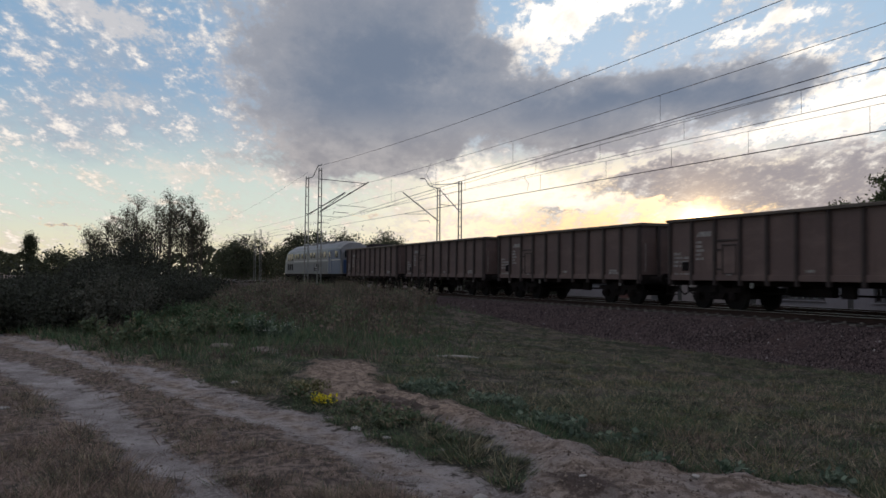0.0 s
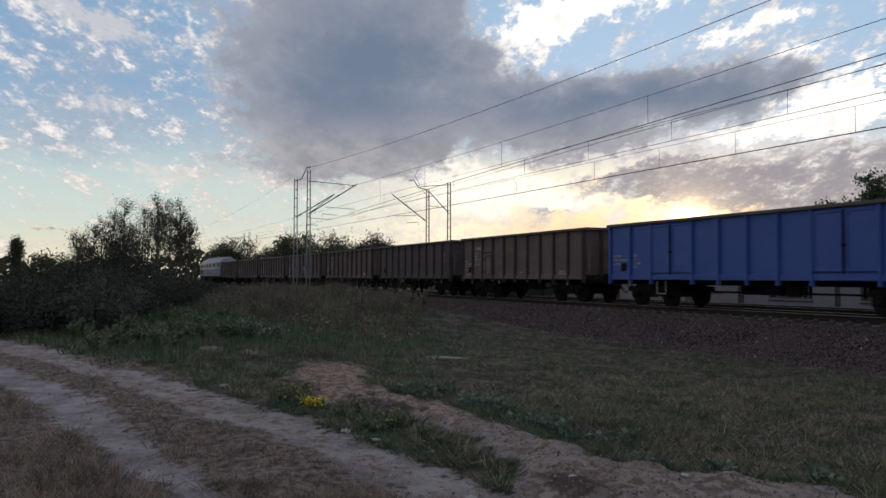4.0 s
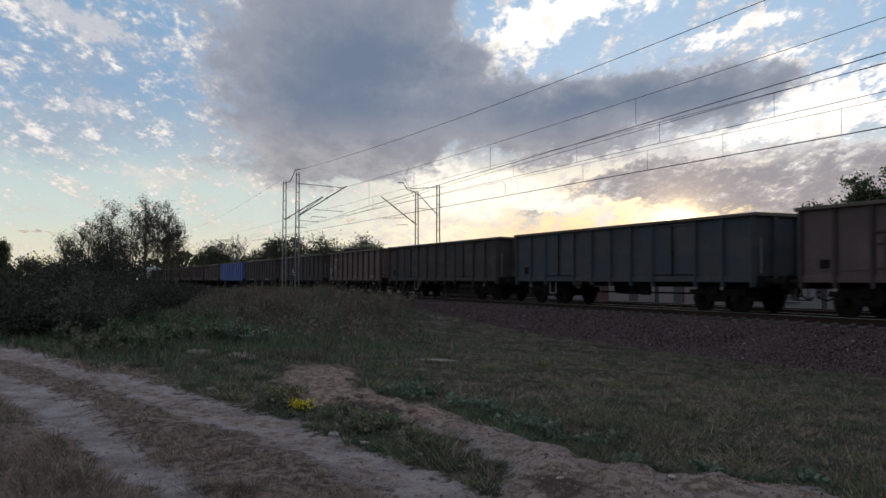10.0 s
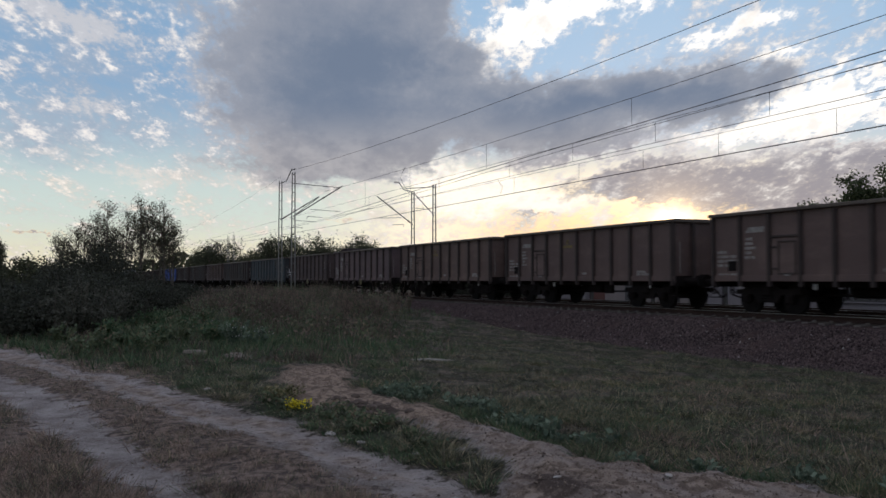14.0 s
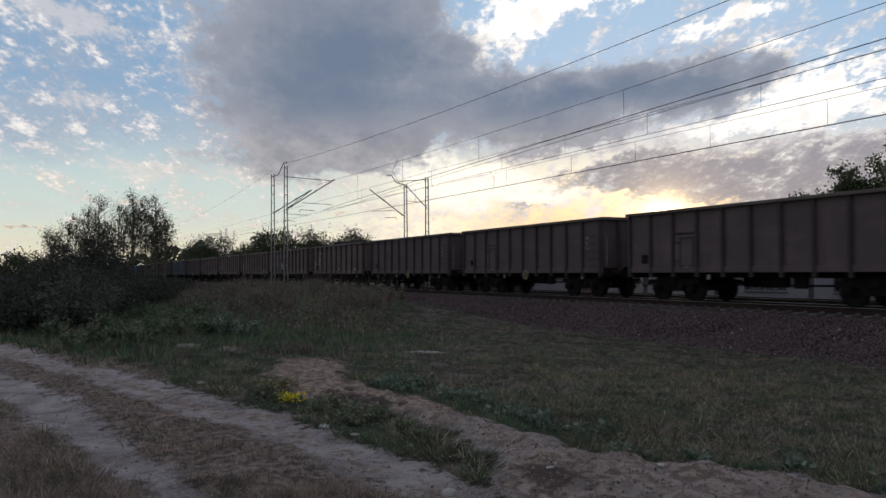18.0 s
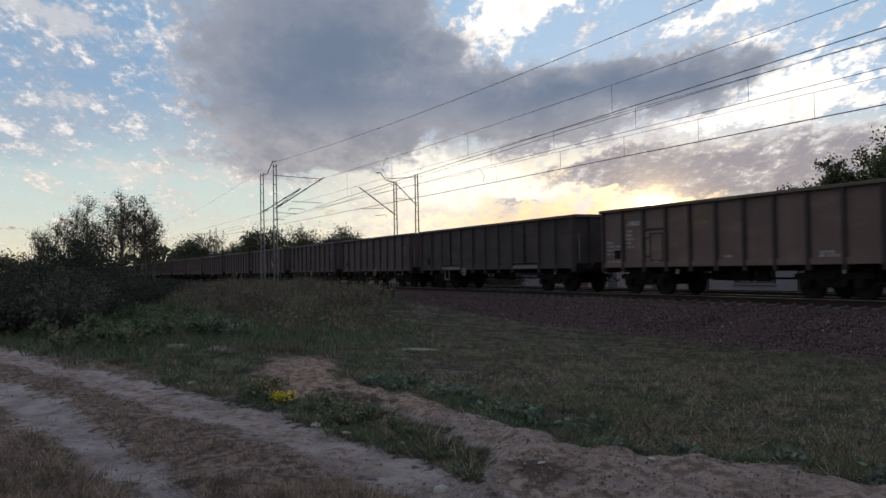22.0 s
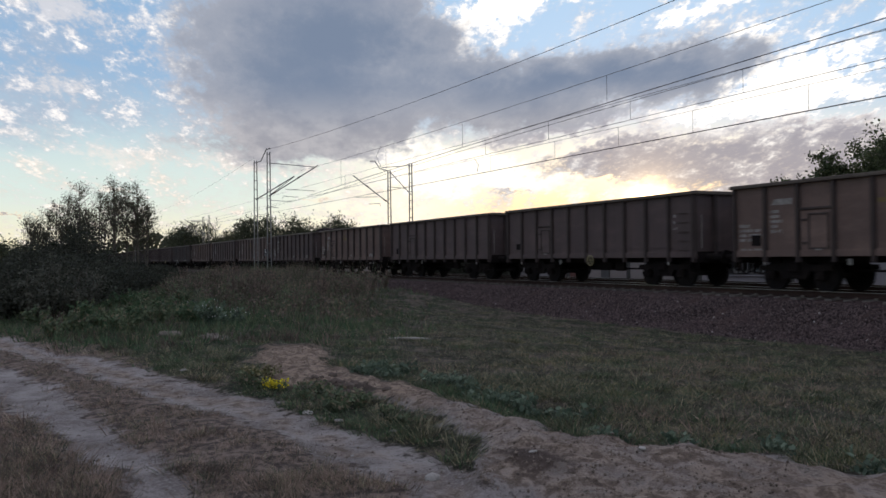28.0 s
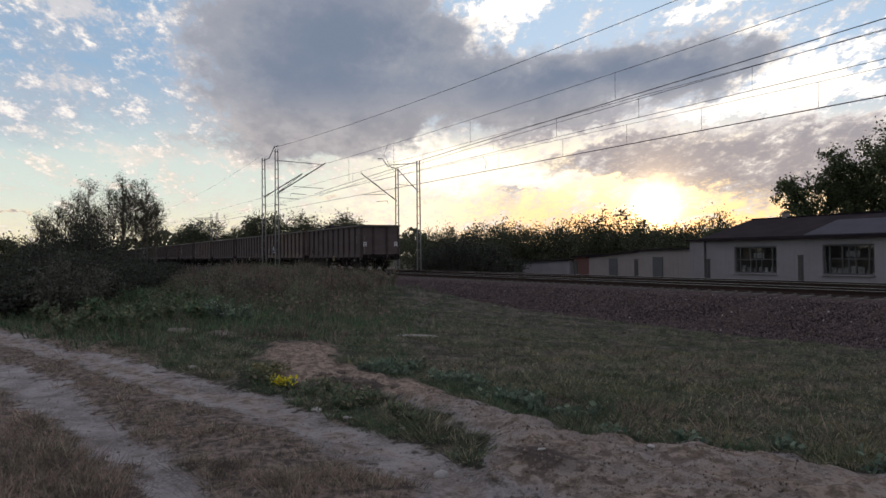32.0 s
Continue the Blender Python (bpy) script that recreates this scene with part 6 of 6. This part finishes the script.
def body_shell(wagon, half, paint, post_x, tall=True):
    """Sheets, rims and posts of an open-topped wagon."""
    # most posts take the darker paint that stands in for their shaded sides
    post_paint = paint if paint in (MAT["blue"], MAT["teal"]) else MAT["shaded_trim"]
    for s in (-1, 1):
        part("side_sheet", box(bmesh.new(), 0, s * (SIDE - 0.07), (TOP + LOW) / 2 + 0.1, 2 * half - 0.06, 0.02, TOP - LOW - 0.2), paint, wagon)
        part("side_sill", box(bmesh.new(), 0, s * (SIDE - 0.05), LOW + 0.14, 2 * half, 0.1, 0.2, 0.01), paint, wagon)
        bm = box(bmesh.new(), 0, s * (SIDE + 0.0), TOP - 0.05, 2 * half + 0.14, 0.16, 0.11, 0.015)
        part("top_rim", bm, MAT["bare_edge"], wagon, "rubbed steel top rim")
        bm = bmesh.new()
        prism(bm, [(-0.047, -0.11), (0.047, -0.11), (0.062, 0.0), (0.062, 0.02), (-0.062, 0.02), (-0.062, 0.0)], "z", LOW - 0.12, TOP - 0.1)
        me = mesh_of("post", bm, post_paint)
        for x in post_x:
            p = part("post", me, None, wagon, at=(x, s * (SIDE - 0.06), 0))
            if s > 0:
                p.rotation_euler = (0, 0, math.pi)
    for e in (-1, 1):
        part("end_sheet", box(bmesh.new(), e * (half - 0.07), 0, (TOP + LOW) / 2 + 0.08, 0.02, 2 * SIDE - 0.2, TOP - LOW - 0.1), paint, wagon)
        part("end_rim", box(bmesh.new(), e * (half + 0.02), 0, TOP - 0.05, 0.14, 2 * SIDE - 0.16, 0.11, 0.015), MAT["bare_edge"], wagon)
        for y in (-0.52, 0.52):
            part("end_post", box(bmesh.new(), e * (half + 0.005), y, (TOP + LOW) / 2, 0.14, 0.13, TOP - LOW, 0.02), post_paint, wagon)
        for y in (-SIDE + 0.06, SIDE - 0.06):
            part("corner_post", box(bmesh.new(), e * (half - 0.03), y, (TOP + LOW) / 2 - 0.05, 0.10, 0.10, TOP - LOW - 0.06, 0.02), post_paint, wagon)
        bm = bmesh.new()
        rod(bm, (e * (half + 0.09), -SIDE + 0.22, 1.35), (e * (half + 0.09), -SIDE + 0.22, 2.5), 0.014, 0.014, 6)
        part("hand_rail", bm, MAT["mark"], wagon, "pale grab rail")
        bm = bmesh.new()
        for z in (0.5,):
            box(bm, e * (half - 0.1), -SIDE + 0.1, z, 0.42, 0.25, 0.03)
        for d in (-0.2, 0.2):
            rod(bm, (e * (half - 0.1) + d, -SIDE + 0.05, 0.5), (e * (half - 0.1) + d, -SIDE + 0.05, 1.0), 0.015, 0.015, 6)
        part("step", bm, MAT["under"], wagon, "shunter's step with pale edge")
    for x in (post_x[1], post_x[-2]):
        part("rope_hook", box(bmesh.new(), x, -SIDE - 0.02, LOW - 0.14, 0.07, 0.05, 0.16, 0.01), MAT["mark"], wagon, "white painted rope hook")
    underframe(wagon, half)


def hand_wheel(wagon, x, mat):
    bm = ring(bmesh.new(), (x, -SIDE - 0.05, LOW - 0.05), (0, 1, 0), 0.2, 0.014, 20)
    for a in range(3):
        d = Vector((math.cos(a * 1.047), 0, math.sin(a * 1.047))) * 0.19
        rod(bm, Vector((x, -SIDE - 0.05, LOW - 0.05)) - d, Vector((x, -SIDE - 0.05, LOW - 0.05)) + d, 0.01, 0.01, 6)
    part("brake_wheel", bm, mat, wagon, "round hand brake wheel")


A_HALF = 6.14
B_HALF = 7.65


def short_wagon(paint, label, marks=True, wheel=None, low_rail=False, plate=False):
    w = thing("open_wagon", label, "freight wagon", group="wagons of the train")
    posts = [-A_HALF + 0.09 + i * (2 * A_HALF - 0.18) / 10 for i in range(11)]
    body_shell(w, A_HALF, paint, posts)
    pitch = posts[1] - posts[0]
    for s in (-1, 1):
        k = 2 if s < 0 else 7
        cx, y = (posts[k] + posts[k + 1]) / 2, s * (SIDE - 0.035)
        d = part("door", box(bmesh.new(), cx, y, 1.76, pitch - 0.2, 0.05, 1.26, 0.012), paint, w, "small framed side door")
        bm = bmesh.new()
        for dx, dz, sx, sz in ((-0.32, 0, 0.05, 1.0), (0.32, 0, 0.05, 1.0), (0, 0.50, 0.69, 0.05), (0, -0.50, 0.69, 0.05)):
            box(bm, cx + 0.10 + dx, y + s * 0.035, 1.78 + dz, sx, 0.04, sz, 0.008)
        part("door_frame", bm, MAT["shaded_trim"], d)
        bm = bmesh.new()
        for dz in (-0.34, 0.34):
            box(bm, cx - 0.38, y + s * 0.04, 1.78 + dz, 0.16, 0.04, 0.07, 0.01)
        part("hinge", bm, MAT["shaded_trim"], d)
        part("latch", box(bmesh.new(), cx + 0.12, y + s * 0.06, 1.24, 0.2, 0.03, 0.035), MAT["mark"], d, "pale latch bar")
        part("lintel", box(bmesh.new(), cx, s * (SIDE - 0.02), 2.45, pitch - 0.12, 0.08, 0.07, 0.01), MAT["shaded_trim"], w)
        if low_rail:
            part("rub_rail", box(bmesh.new(), 0, s * (SIDE - 0.055), 1.42, 2 * A_HALF - 0.2, 0.03, 0.06), paint, w)
    y = -SIDE + 0.055
    part("label_plate", box(bmesh.new(), posts[0] + 0.82, y, 1.55, 0.36, 0.014, 0.34), MAT["mark"] if plate else MAT["under"], w, "small dark label holder" if not plate else "white label card in its holder")
    if marks:
        bars(w, (0.4, 0.85, 0.95, 0.55), posts[0] + 0.16, 2.02, y, MAT["mark"], 0.15)
        bars(w, (0.85,), posts[0] + 0.2, 1.26, y, MAT["mark"])
        bm = bmesh.new()
        prism(bm, [(posts[1] + 0.2, 2.62), (posts[1] + 0.95, 2.62), (posts[1] + 1.0, 2.8), (posts[1] + 0.32, 2.8)], "y", y - 0.004, y + 0.004)
        part("emblem", bm, MAT["mark"], w, "pale slanted emblem block")
        bars(w, (0.3, 0.32, 0.45, 0.25, 0.4), posts[1] + 0.18, 2.42, y, MAT["mark"], 0.15)
        bars(w, (0.5, 0.7), posts[8] + 0.35, 1.4, y, MAT["mark"], 0.1)
        bars(w, (0.35,), posts[5] + 0.3, 1.36, y, MAT["mark"])
    if marks == 2:
        bm = bmesh.new()
        box(bm, posts[4] + 0.45, y, 2.55, 0.7, 0.008, 0.12)
        ring(bm, (posts[4] + 0.45, y, 2.76), (0, 1, 0), 0.09, 0.02, 10)
        part("emblem", bm, MAT["emblem_yellow"], w, "faded yellow emblem")
    part("lamp_bracket", box(bmesh.new(), posts[3] + 0.35, -SIDE + 0.2, 0.88, 0.14, 0.03, 0.18), MAT["mark"], w, "white painted marker plate")
    if wheel:
        hand_wheel(w, posts[5] + 0.35 if wheel == "mark_yellow" else posts[3] + 0.6, MAT[wheel])
    if low_rail:
        for z in (1.3, 1.62, 1.94, 2.26, 2.58):
            part("rung", box(bmesh.new(), posts[9] + 0.72, -SIDE - 0.01, z, 0.42, 0.05, 0.035, 0.008), MAT["shaded_trim"], w)
        bars(w, (0.14, 0.1, 0.16), posts[9] + 0.2, 2.5, y, MAT["mark"], 0.22)
    buffers(w, A_HALF, 7.02)
    for x in (-4.1, 4.1):
        bogie(w, x)
    return w


def long_wagon(paint, label, boards=None, steps="mark", scrawl=False, marks=False, wheel=None, ribs=False):
    w = thing("open_wagon", label, "freight wagon", group="wagons of the train")
    unit = (2 * B_HALF - 0.18) / (8 + 2 * 1.75)
    widths = [1, 1, 1.75, 1, 1, 1, 1, 1.75, 1, 1]
    posts = [-B_HALF + 0.09]
    for k in widths:
        posts.append(posts[-1] + k * unit)
    body_shell(w, B_HALF, paint, posts)
    for s in (-1, 1):
        y = s * (SIDE - 0.03)
        for k in (2, 7):
            a, b = posts[k], posts[k + 1]
            for i in (0, 1):
                cx, wd = a + (b - a) * (0.25 + 0.5 * i), (b - a) / 2 - 0.13
                d = part("door", box(bmesh.new(), cx, y, 2.22, wd, 0.05, 1.85, 0.012), paint, w, "tall double door leaf")
                bm = bmesh.new()
                for dx in (-1, 1):
                    box(bm, cx + dx * (wd / 2 - 0.04), y + s * 0.035, 2.22, 0.06, 0.04, 1.8, 0.008)
                for dz in (-1, 1):
                    box(bm, cx, y + s * 0.035, 2.22 + dz * 0.87, wd - 0.1, 0.04, 0.06, 0.008)
                part("door_frame", bm, paint, d)
                if ribs:
                    for z in (1.62, 2.02, 2.42, 2.8):
                        part("door_rib", box(bmesh.new(), cx, y + s * 0.03, z, wd - 0.14, 0.035, 0.07, 0.01), paint, d)
            bm = bmesh.new()
            rod(bm, ((a + b) / 2, y + s * 0.06, 1.25), ((a + b) / 2, y + s * 0.06, 3.1), 0.022, 0.022, 6)
            box(bm, (a + b) / 2, y + s * 0.06, 2.1, 0.16, 0.06, 0.09, 0.01)
            part("door_bolt", bm, MAT["under"], w)
            part("sill_board", box(bmesh.new(), (a + b) / 2, s * (SIDE + 0.006), LOW + 0.13, b - a - 0.14, 0.02, 0.15, 0.005), MAT[boards] if boards else paint, w,
                 "pale bare sill board under the door" if boards else "")
            bm = bmesh.new()
            c = b - 0.42 if ribs else a + 0.55
            for dx in (-0.25, 0.25):
                rod(bm, (c + dx, s * (SIDE - 0.05), 0.52), (c + dx, s * (SIDE - 0.05), LOW), 0.022, 0.022, 6)
            rod(bm, (c - 0.25, s * (SIDE - 0.05), 0.52), (c + 0.25, s * (SIDE - 0.05), 0.52), 0.022, 0.022, 6)
            if k == 2:
                part("ladder_step", bm, MAT[steps], w, "pale steel stirrup step")
            else:
                bm.free()
    y = -SIDE + 0.055
    part("label_plate", box(bmesh.new(), posts[0] + 0.85, y, 1.55, 0.36, 0.014, 0.34), MAT["under"], w)
    if marks:
        bm = bmesh.new()
        prism(bm, [(posts[9] + 0.15, 2.5), (posts[9] + 0.85, 2.5), (posts[9] + 0.92, 2.66), (posts[9] + 0.3, 2.66)], "y", y - 0.004, y + 0.004)
        part("emblem", bm, MAT["mark"], w, "white slanted emblem block")
        bars(w, (0.6, 0.45), posts[9] + 0.25, 2.36, y, MAT["mark"], 0.15)
        bars(w, (0.45,), posts[9] + 0.35, 1.26, y, MAT["mark"])
        bars(w, (0.5, 0.95, 0.8), posts[0] + 0.16, 2.0, y, MAT["mark"], 0.16)
        bars(w, (0.25, 0.28, 0.45, 0.2), posts[1] + 0.2, 2.0, y, MAT["mark"], 0.15)
    if scrawl:
        r = random.Random(3)
        bm = bmesh.new()
        x = posts[2] + 0.25
        while x < posts[3] - 0.9:
            p = Vector((x, y - 0.005, 1.6 + r.random() * 0.4))
            for i in range(5):
                q = p + Vector((0.12 + 0.16 * r.random(), 0, (r.random() - 0.5) * 0.7))
                rod(bm, p, q, 0.02, 0.02, 4)
                p = q
            x += 1.15
        part("scrawl", bm, MAT["pale_board"], w, "faded pale painted scrawl")
    if wheel:
        hand_wheel(w, posts[3] + 0.42, MAT[wheel])
    buffers(w, B_HALF, 8.52)
    for x in (-5.5, 5.5):
        bogie(w, x)
    return w


def locomotive():
    """A long diesel locomotive: white and blue body with rounded roof, two cabs, and three-axle bogies."""
    w = thing("diesel_locomotive", "white and blue diesel locomotive hauling the train", "locomotive")
    half, hw = 11.2, 1.45
    prof = [(-hw, 1.2), (-hw, 3.15), (-hw + 0.12, 3.55), (-hw + 0.45, 3.9), (-0.5, 4.15), (0.5, 4.15), (hw - 0.45, 3.9), (hw - 0.12, 3.55), (hw, 3.15), (hw, 1.2)]
    bm = bmesh.new()
    rings = []
    for x, k in ((-half, 0.74), (-half + 0.55, 0.94), (-half + 1.9, 1.0), (half - 1.9, 1.0), (half - 0.5, 0.94), (half, 0.76)):
        rings.append([bm.verts.new((x + (0.0 if z < 2.4 else (0.35 if x < -9 else -0.35 if x > 9 else 0)), y * (0.9 + 0.1 * k), 1.2 + (z - 1.2) * k if z > 2.0 else z)) for y, z in prof])
    for a, b in zip(rings, rings[1:]):
        for i in range(len(prof) - 1):
            bm.faces.new((a[i], a[i + 1], b[i + 1], b[i]))
    bm.faces.new(rings[0])
    bm.faces.new(rings[-1][::-1])
    bmesh.ops.recalc_face_normals(bm, faces=bm.faces)
    body = part("body", bm, MAT["loco_white"], w)
    for s in (-1, 1):
        bm = box(bmesh.new(), 8.75, s * (hw + 0.004), 2.3, 4.0, 0.02, 2.2, 0.004)
        part("blue_panel", bm, MAT["loco_blue"], body, "blue painted cab side")
        bm = bmesh.new()
        box(bm, -1.75, s * (hw + 0.004), 1.78, 16.9, 0.02, 1.0, 0.004)
        part("lower_panel", bm, MAT["loco_lower"], body, "dull blue-grey lower side")
        part("white_stripe", box(bmesh.new(), 2.0, s * (hw + 0.012), 2.46, 17.3, 0.02, 0.13, 0.004), MAT["loco_stripe"], body, "white stripe along the side")
        for x in (-9.2, -8.3, -7.4):
            part("side_window", box(bmesh.new(), x, s * (hw + 0.01), 2.95, 0.6, 0.03, 0.75, 0.02), MAT["glass"], body)
        for x in (-5.9, -4.7, -3.0, -1.8, 0.6, 1.8, 4.4, 5.6):
            part("side_window", box(bmesh.new(), x, s * (hw + 0.01), 3.0, 0.75, 0.03, 0.55, 0.02), MAT["glass"], body)
        for x in (-9.2, -8.3, -7.4):
            part("grille", box(bmesh.new(), x, s * (hw + 0.012), 1.9, 0.6, 0.03, 0.65, 0.02), MAT["under"], body)
        d = part("cab_door", box(bmesh.new(), 7.4, s * (hw + 0.012), 2.35, 0.75, 0.03, 2.0, 0.02), MAT["loco_blue"], body)
        part("door_window", box(bmesh.new(), 7.4, s * (hw + 0.03), 2.95, 0.45, 0.02, 0.55, 0.01), MAT["glass"], d)
        part("side_window", box(bmesh.new(), 9.5, s * (hw + 0.016), 2.95, 0.9, 0.03, 0.6, 0.02), MAT["glass"], body)
    for e in (-1, 1):
        for y in (-0.62, 0.62):
            part("windscreen", box(bmesh.new(), e * (half - 0.26), y, 2.95, 0.06, 0.95, 0.62, 0.02), MAT["glass"], body)
        for y in (-0.95, 0.95):
            part("headlight", rod(bmesh.new(), (e * (half - 0.05), y, 1.75), (e * (half + 0.06), y, 1.75), 0.13, 0.12, 12), MAT["loco_white"], body)
        part("nose_panel", box(bmesh.new(), e * (half - 0.01), 0, 1.85, 0.08, 2.6, 1.2, 0.02), MAT["loco_blue"], body)
    for x in (-5.0, -1.5, 2.0, 5.0):
        part("roof_hatch", box(bmesh.new(), x, 0, 4.2, 1.9, 1.3, 0.22, 0.05), MAT["loco_white"], body)
    part("frame", box(bmesh.new(), 0, 0, 1.08, 22.3, 2.7, 0.3, 0.03), MAT["under"], w)
    part("fuel_tank", box(bmesh.new(), 0, 0, 0.62, 4.6, 2.5, 0.75, 0.12), MAT["under"], w)
    for s in (-1, 1):
        for x in (6.95, 7.85):
            part("grab_rail", rod(bmesh.new(), (x, s * (hw + 0.06), 1.35), (x, s * (hw + 0.06), 3.0), 0.025, 0.025, 6), MAT["loco_stripe"], w, "white grab rail beside the cab door")
    buffers(w, 11.15, 11.8)
    for x in (-6.7, 6.7):
        bogie(w, x)
    return w


PAINTS = {
    "brown": ("brown steel open coal wagon with white stencilled side", dict(marks=True)),
    "emblem": ("brown steel open coal wagon with a faded yellow emblem", dict(marks=2)),
    "wheel": ("dull brown open coal wagon with a hand brake wheel", dict(marks=False, wheel="bare_edge", low_rail=True)),
    "yellow": ("dull brown open coal wagon with a yellow brake wheel", dict(marks=False, wheel="mark_yellow", low_rail=True)),
    "grey": ("grey-brown open coal wagon with a white label card", dict(marks=True, wheel="mark_yellow", plate=True)),
    "plain": ("dull brown open coal wagon, scuffed and unmarked", dict(marks=False)),
    "olive": ("olive brown open coal wagon with white stencilled side", dict(marks=2)),
    "card": ("dark brown open coal wagon with a white label card", dict(marks=True, plate=True)),
}
PAINT_OF = {"brown": "brown", "emblem": "brown", "wheel": "dull_brown", "yellow": "dull_brown", "grey": "grey_brown", "plain": "dull_brown", "olive": "olive_brown", "card": "dull_brown"}
LONG = {
    "blue": ("blue_paint", "clean blue open wagon with white stencils and tall doors"),
    "dark": ("dark", "blackened open wagon with double doors and pale sills"),
    "rusty": ("dark_rust", "blackened rusty open wagon with battered double doors"),
    "teal": ("teal", "faded teal open wagon with rust patches and double doors"),
    "scrawl": ("dark", "blackened open wagon with a faded painted scrawl"),
}
# near end of each body as the clip begins, and its kind
TRAIN = [(-67.2, "brown"), (-53.2, "brown"), (-39.16, "brown"), (-25.12, "brown"), (-11.02, "emblem"), (3.04, "wheel"), (16.93, "olive"), (31.04, "blue"), (48.23, "dark"),
         (65.28, "rusty"), (82.38, "emblem"), (96.32, "rusty"), (113.53, "teal"), (130.58, "yellow"), (144.72, "grey"), (158.81, "olive"), (172.72, "emblem"),
         (186.89, "brown"), (200.85, "brown"), (214.81, "yellow"), (228.85, "yellow"), (242.87, "plain"), (257.01, "yellow"), (271.09, "yellow"), (284.88, "scrawl"),
         (302.09, "olive"), (316.14, "card"), (330.09, "emblem"), (344.15, "card"), (358.21, "olive"), (372.15, "plain"), (386.1, "yellow"), (400.05, "olive"), (414.0, "yellow")]
first, cars = {}, []
for left, kind in TRAIN:
    long_one = kind in LONG
    centre = left + (B_HALF if long_one else A_HALF)
    if kind not in first:
        if kind == "blue":
            ob = long_wagon(MAT["blue"], LONG[kind][1], steps="mark", marks=True)
        elif kind == "dark":
            ob = long_wagon(MAT["dark"], LONG[kind][1], boards="pale_board", steps="under")
        elif kind == "rusty":
            ob = long_wagon(MAT["dark_rust"], LONG[kind][1], steps="mark", ribs=True, wheel="bare_edge")
        elif kind == "teal":
            ob = long_wagon(MAT["teal"], LONG[kind][1], steps="mark", wheel="bare_edge")
        elif kind == "scrawl":
            ob = long_wagon(MAT["dark"], LONG[kind][1], boards="pale_board", steps="mark", scrawl=True, wheel="mark")
        else:
            ob = short_wagon(MAT[PAINT_OF[kind]], PAINTS[kind][0], **PAINTS[kind][1])
        first[kind] = ob
        ob.location = (centre, TRACK_Y, RAIL)
    else:
        ob = copy_thing(first[kind], pose(centre, TRACK_Y, RAIL))
    cars.append((ob, centre))
tail = cars[-1][0]
tail["label"] = "last dull brown open coal wagon with white tail markers"
for y in (-1.2, 1.15):
    bm = bmesh.new()
    for dy, dz, sy, sz in ((-0.085, 0, 0.055, 0.32), (0.085, 0, 0.055, 0.32), (0, 0.14, 0.2, 0.06), (0, -0.02, 0.16, 0.05)):
        box(bm, A_HALF + 0.1, y + dy, 1.95 + dz, 0.02, sy, sz)
    part("tail_marker", bm, MAT["tail_white"], tail, "white tail marker plate")
engine = locomotive()
engine.location = (-67.2 - 0.9 - 11.8, TRACK_Y, RAIL)
cars.append((engine, engine.location.x))


# ---- what moves ----


def rolled(t):
    """Metres that the train has gone at t seconds; it gathers speed a little."""
    return 14.78 * t + 0.007 * t * t


def motions():
    times = [-1.0 + i for i in range(35)]
    for ob, x in cars:
        walk(ob, [(t, pose(x - rolled(t), TRACK_Y, RAIL)) for t in times])
    spin = {}
    for ob, _ in cars:
        for b in ob.children_recursive:
            if "axle" not in b:
                continue
            i = b["axle"]
            if i not in spin:
                rows = []
                for k in range(32 * 30 + 1):
                    t = k / 30
                    rows.append((t, pose(b.location.x, 0, 0.46) @ Matrix.Rotation(-rolled(t) / 0.46, 4, "Y")))
                walk(b, rows)
                spin[i] = b.animation_data
            else:
                b.rotation_mode = "QUATERNION"
                b.animation_data_create()
                b.animation_data.action = spin[i].action
                b.animation_data.action_slot = spin[i].action_slot


motions()
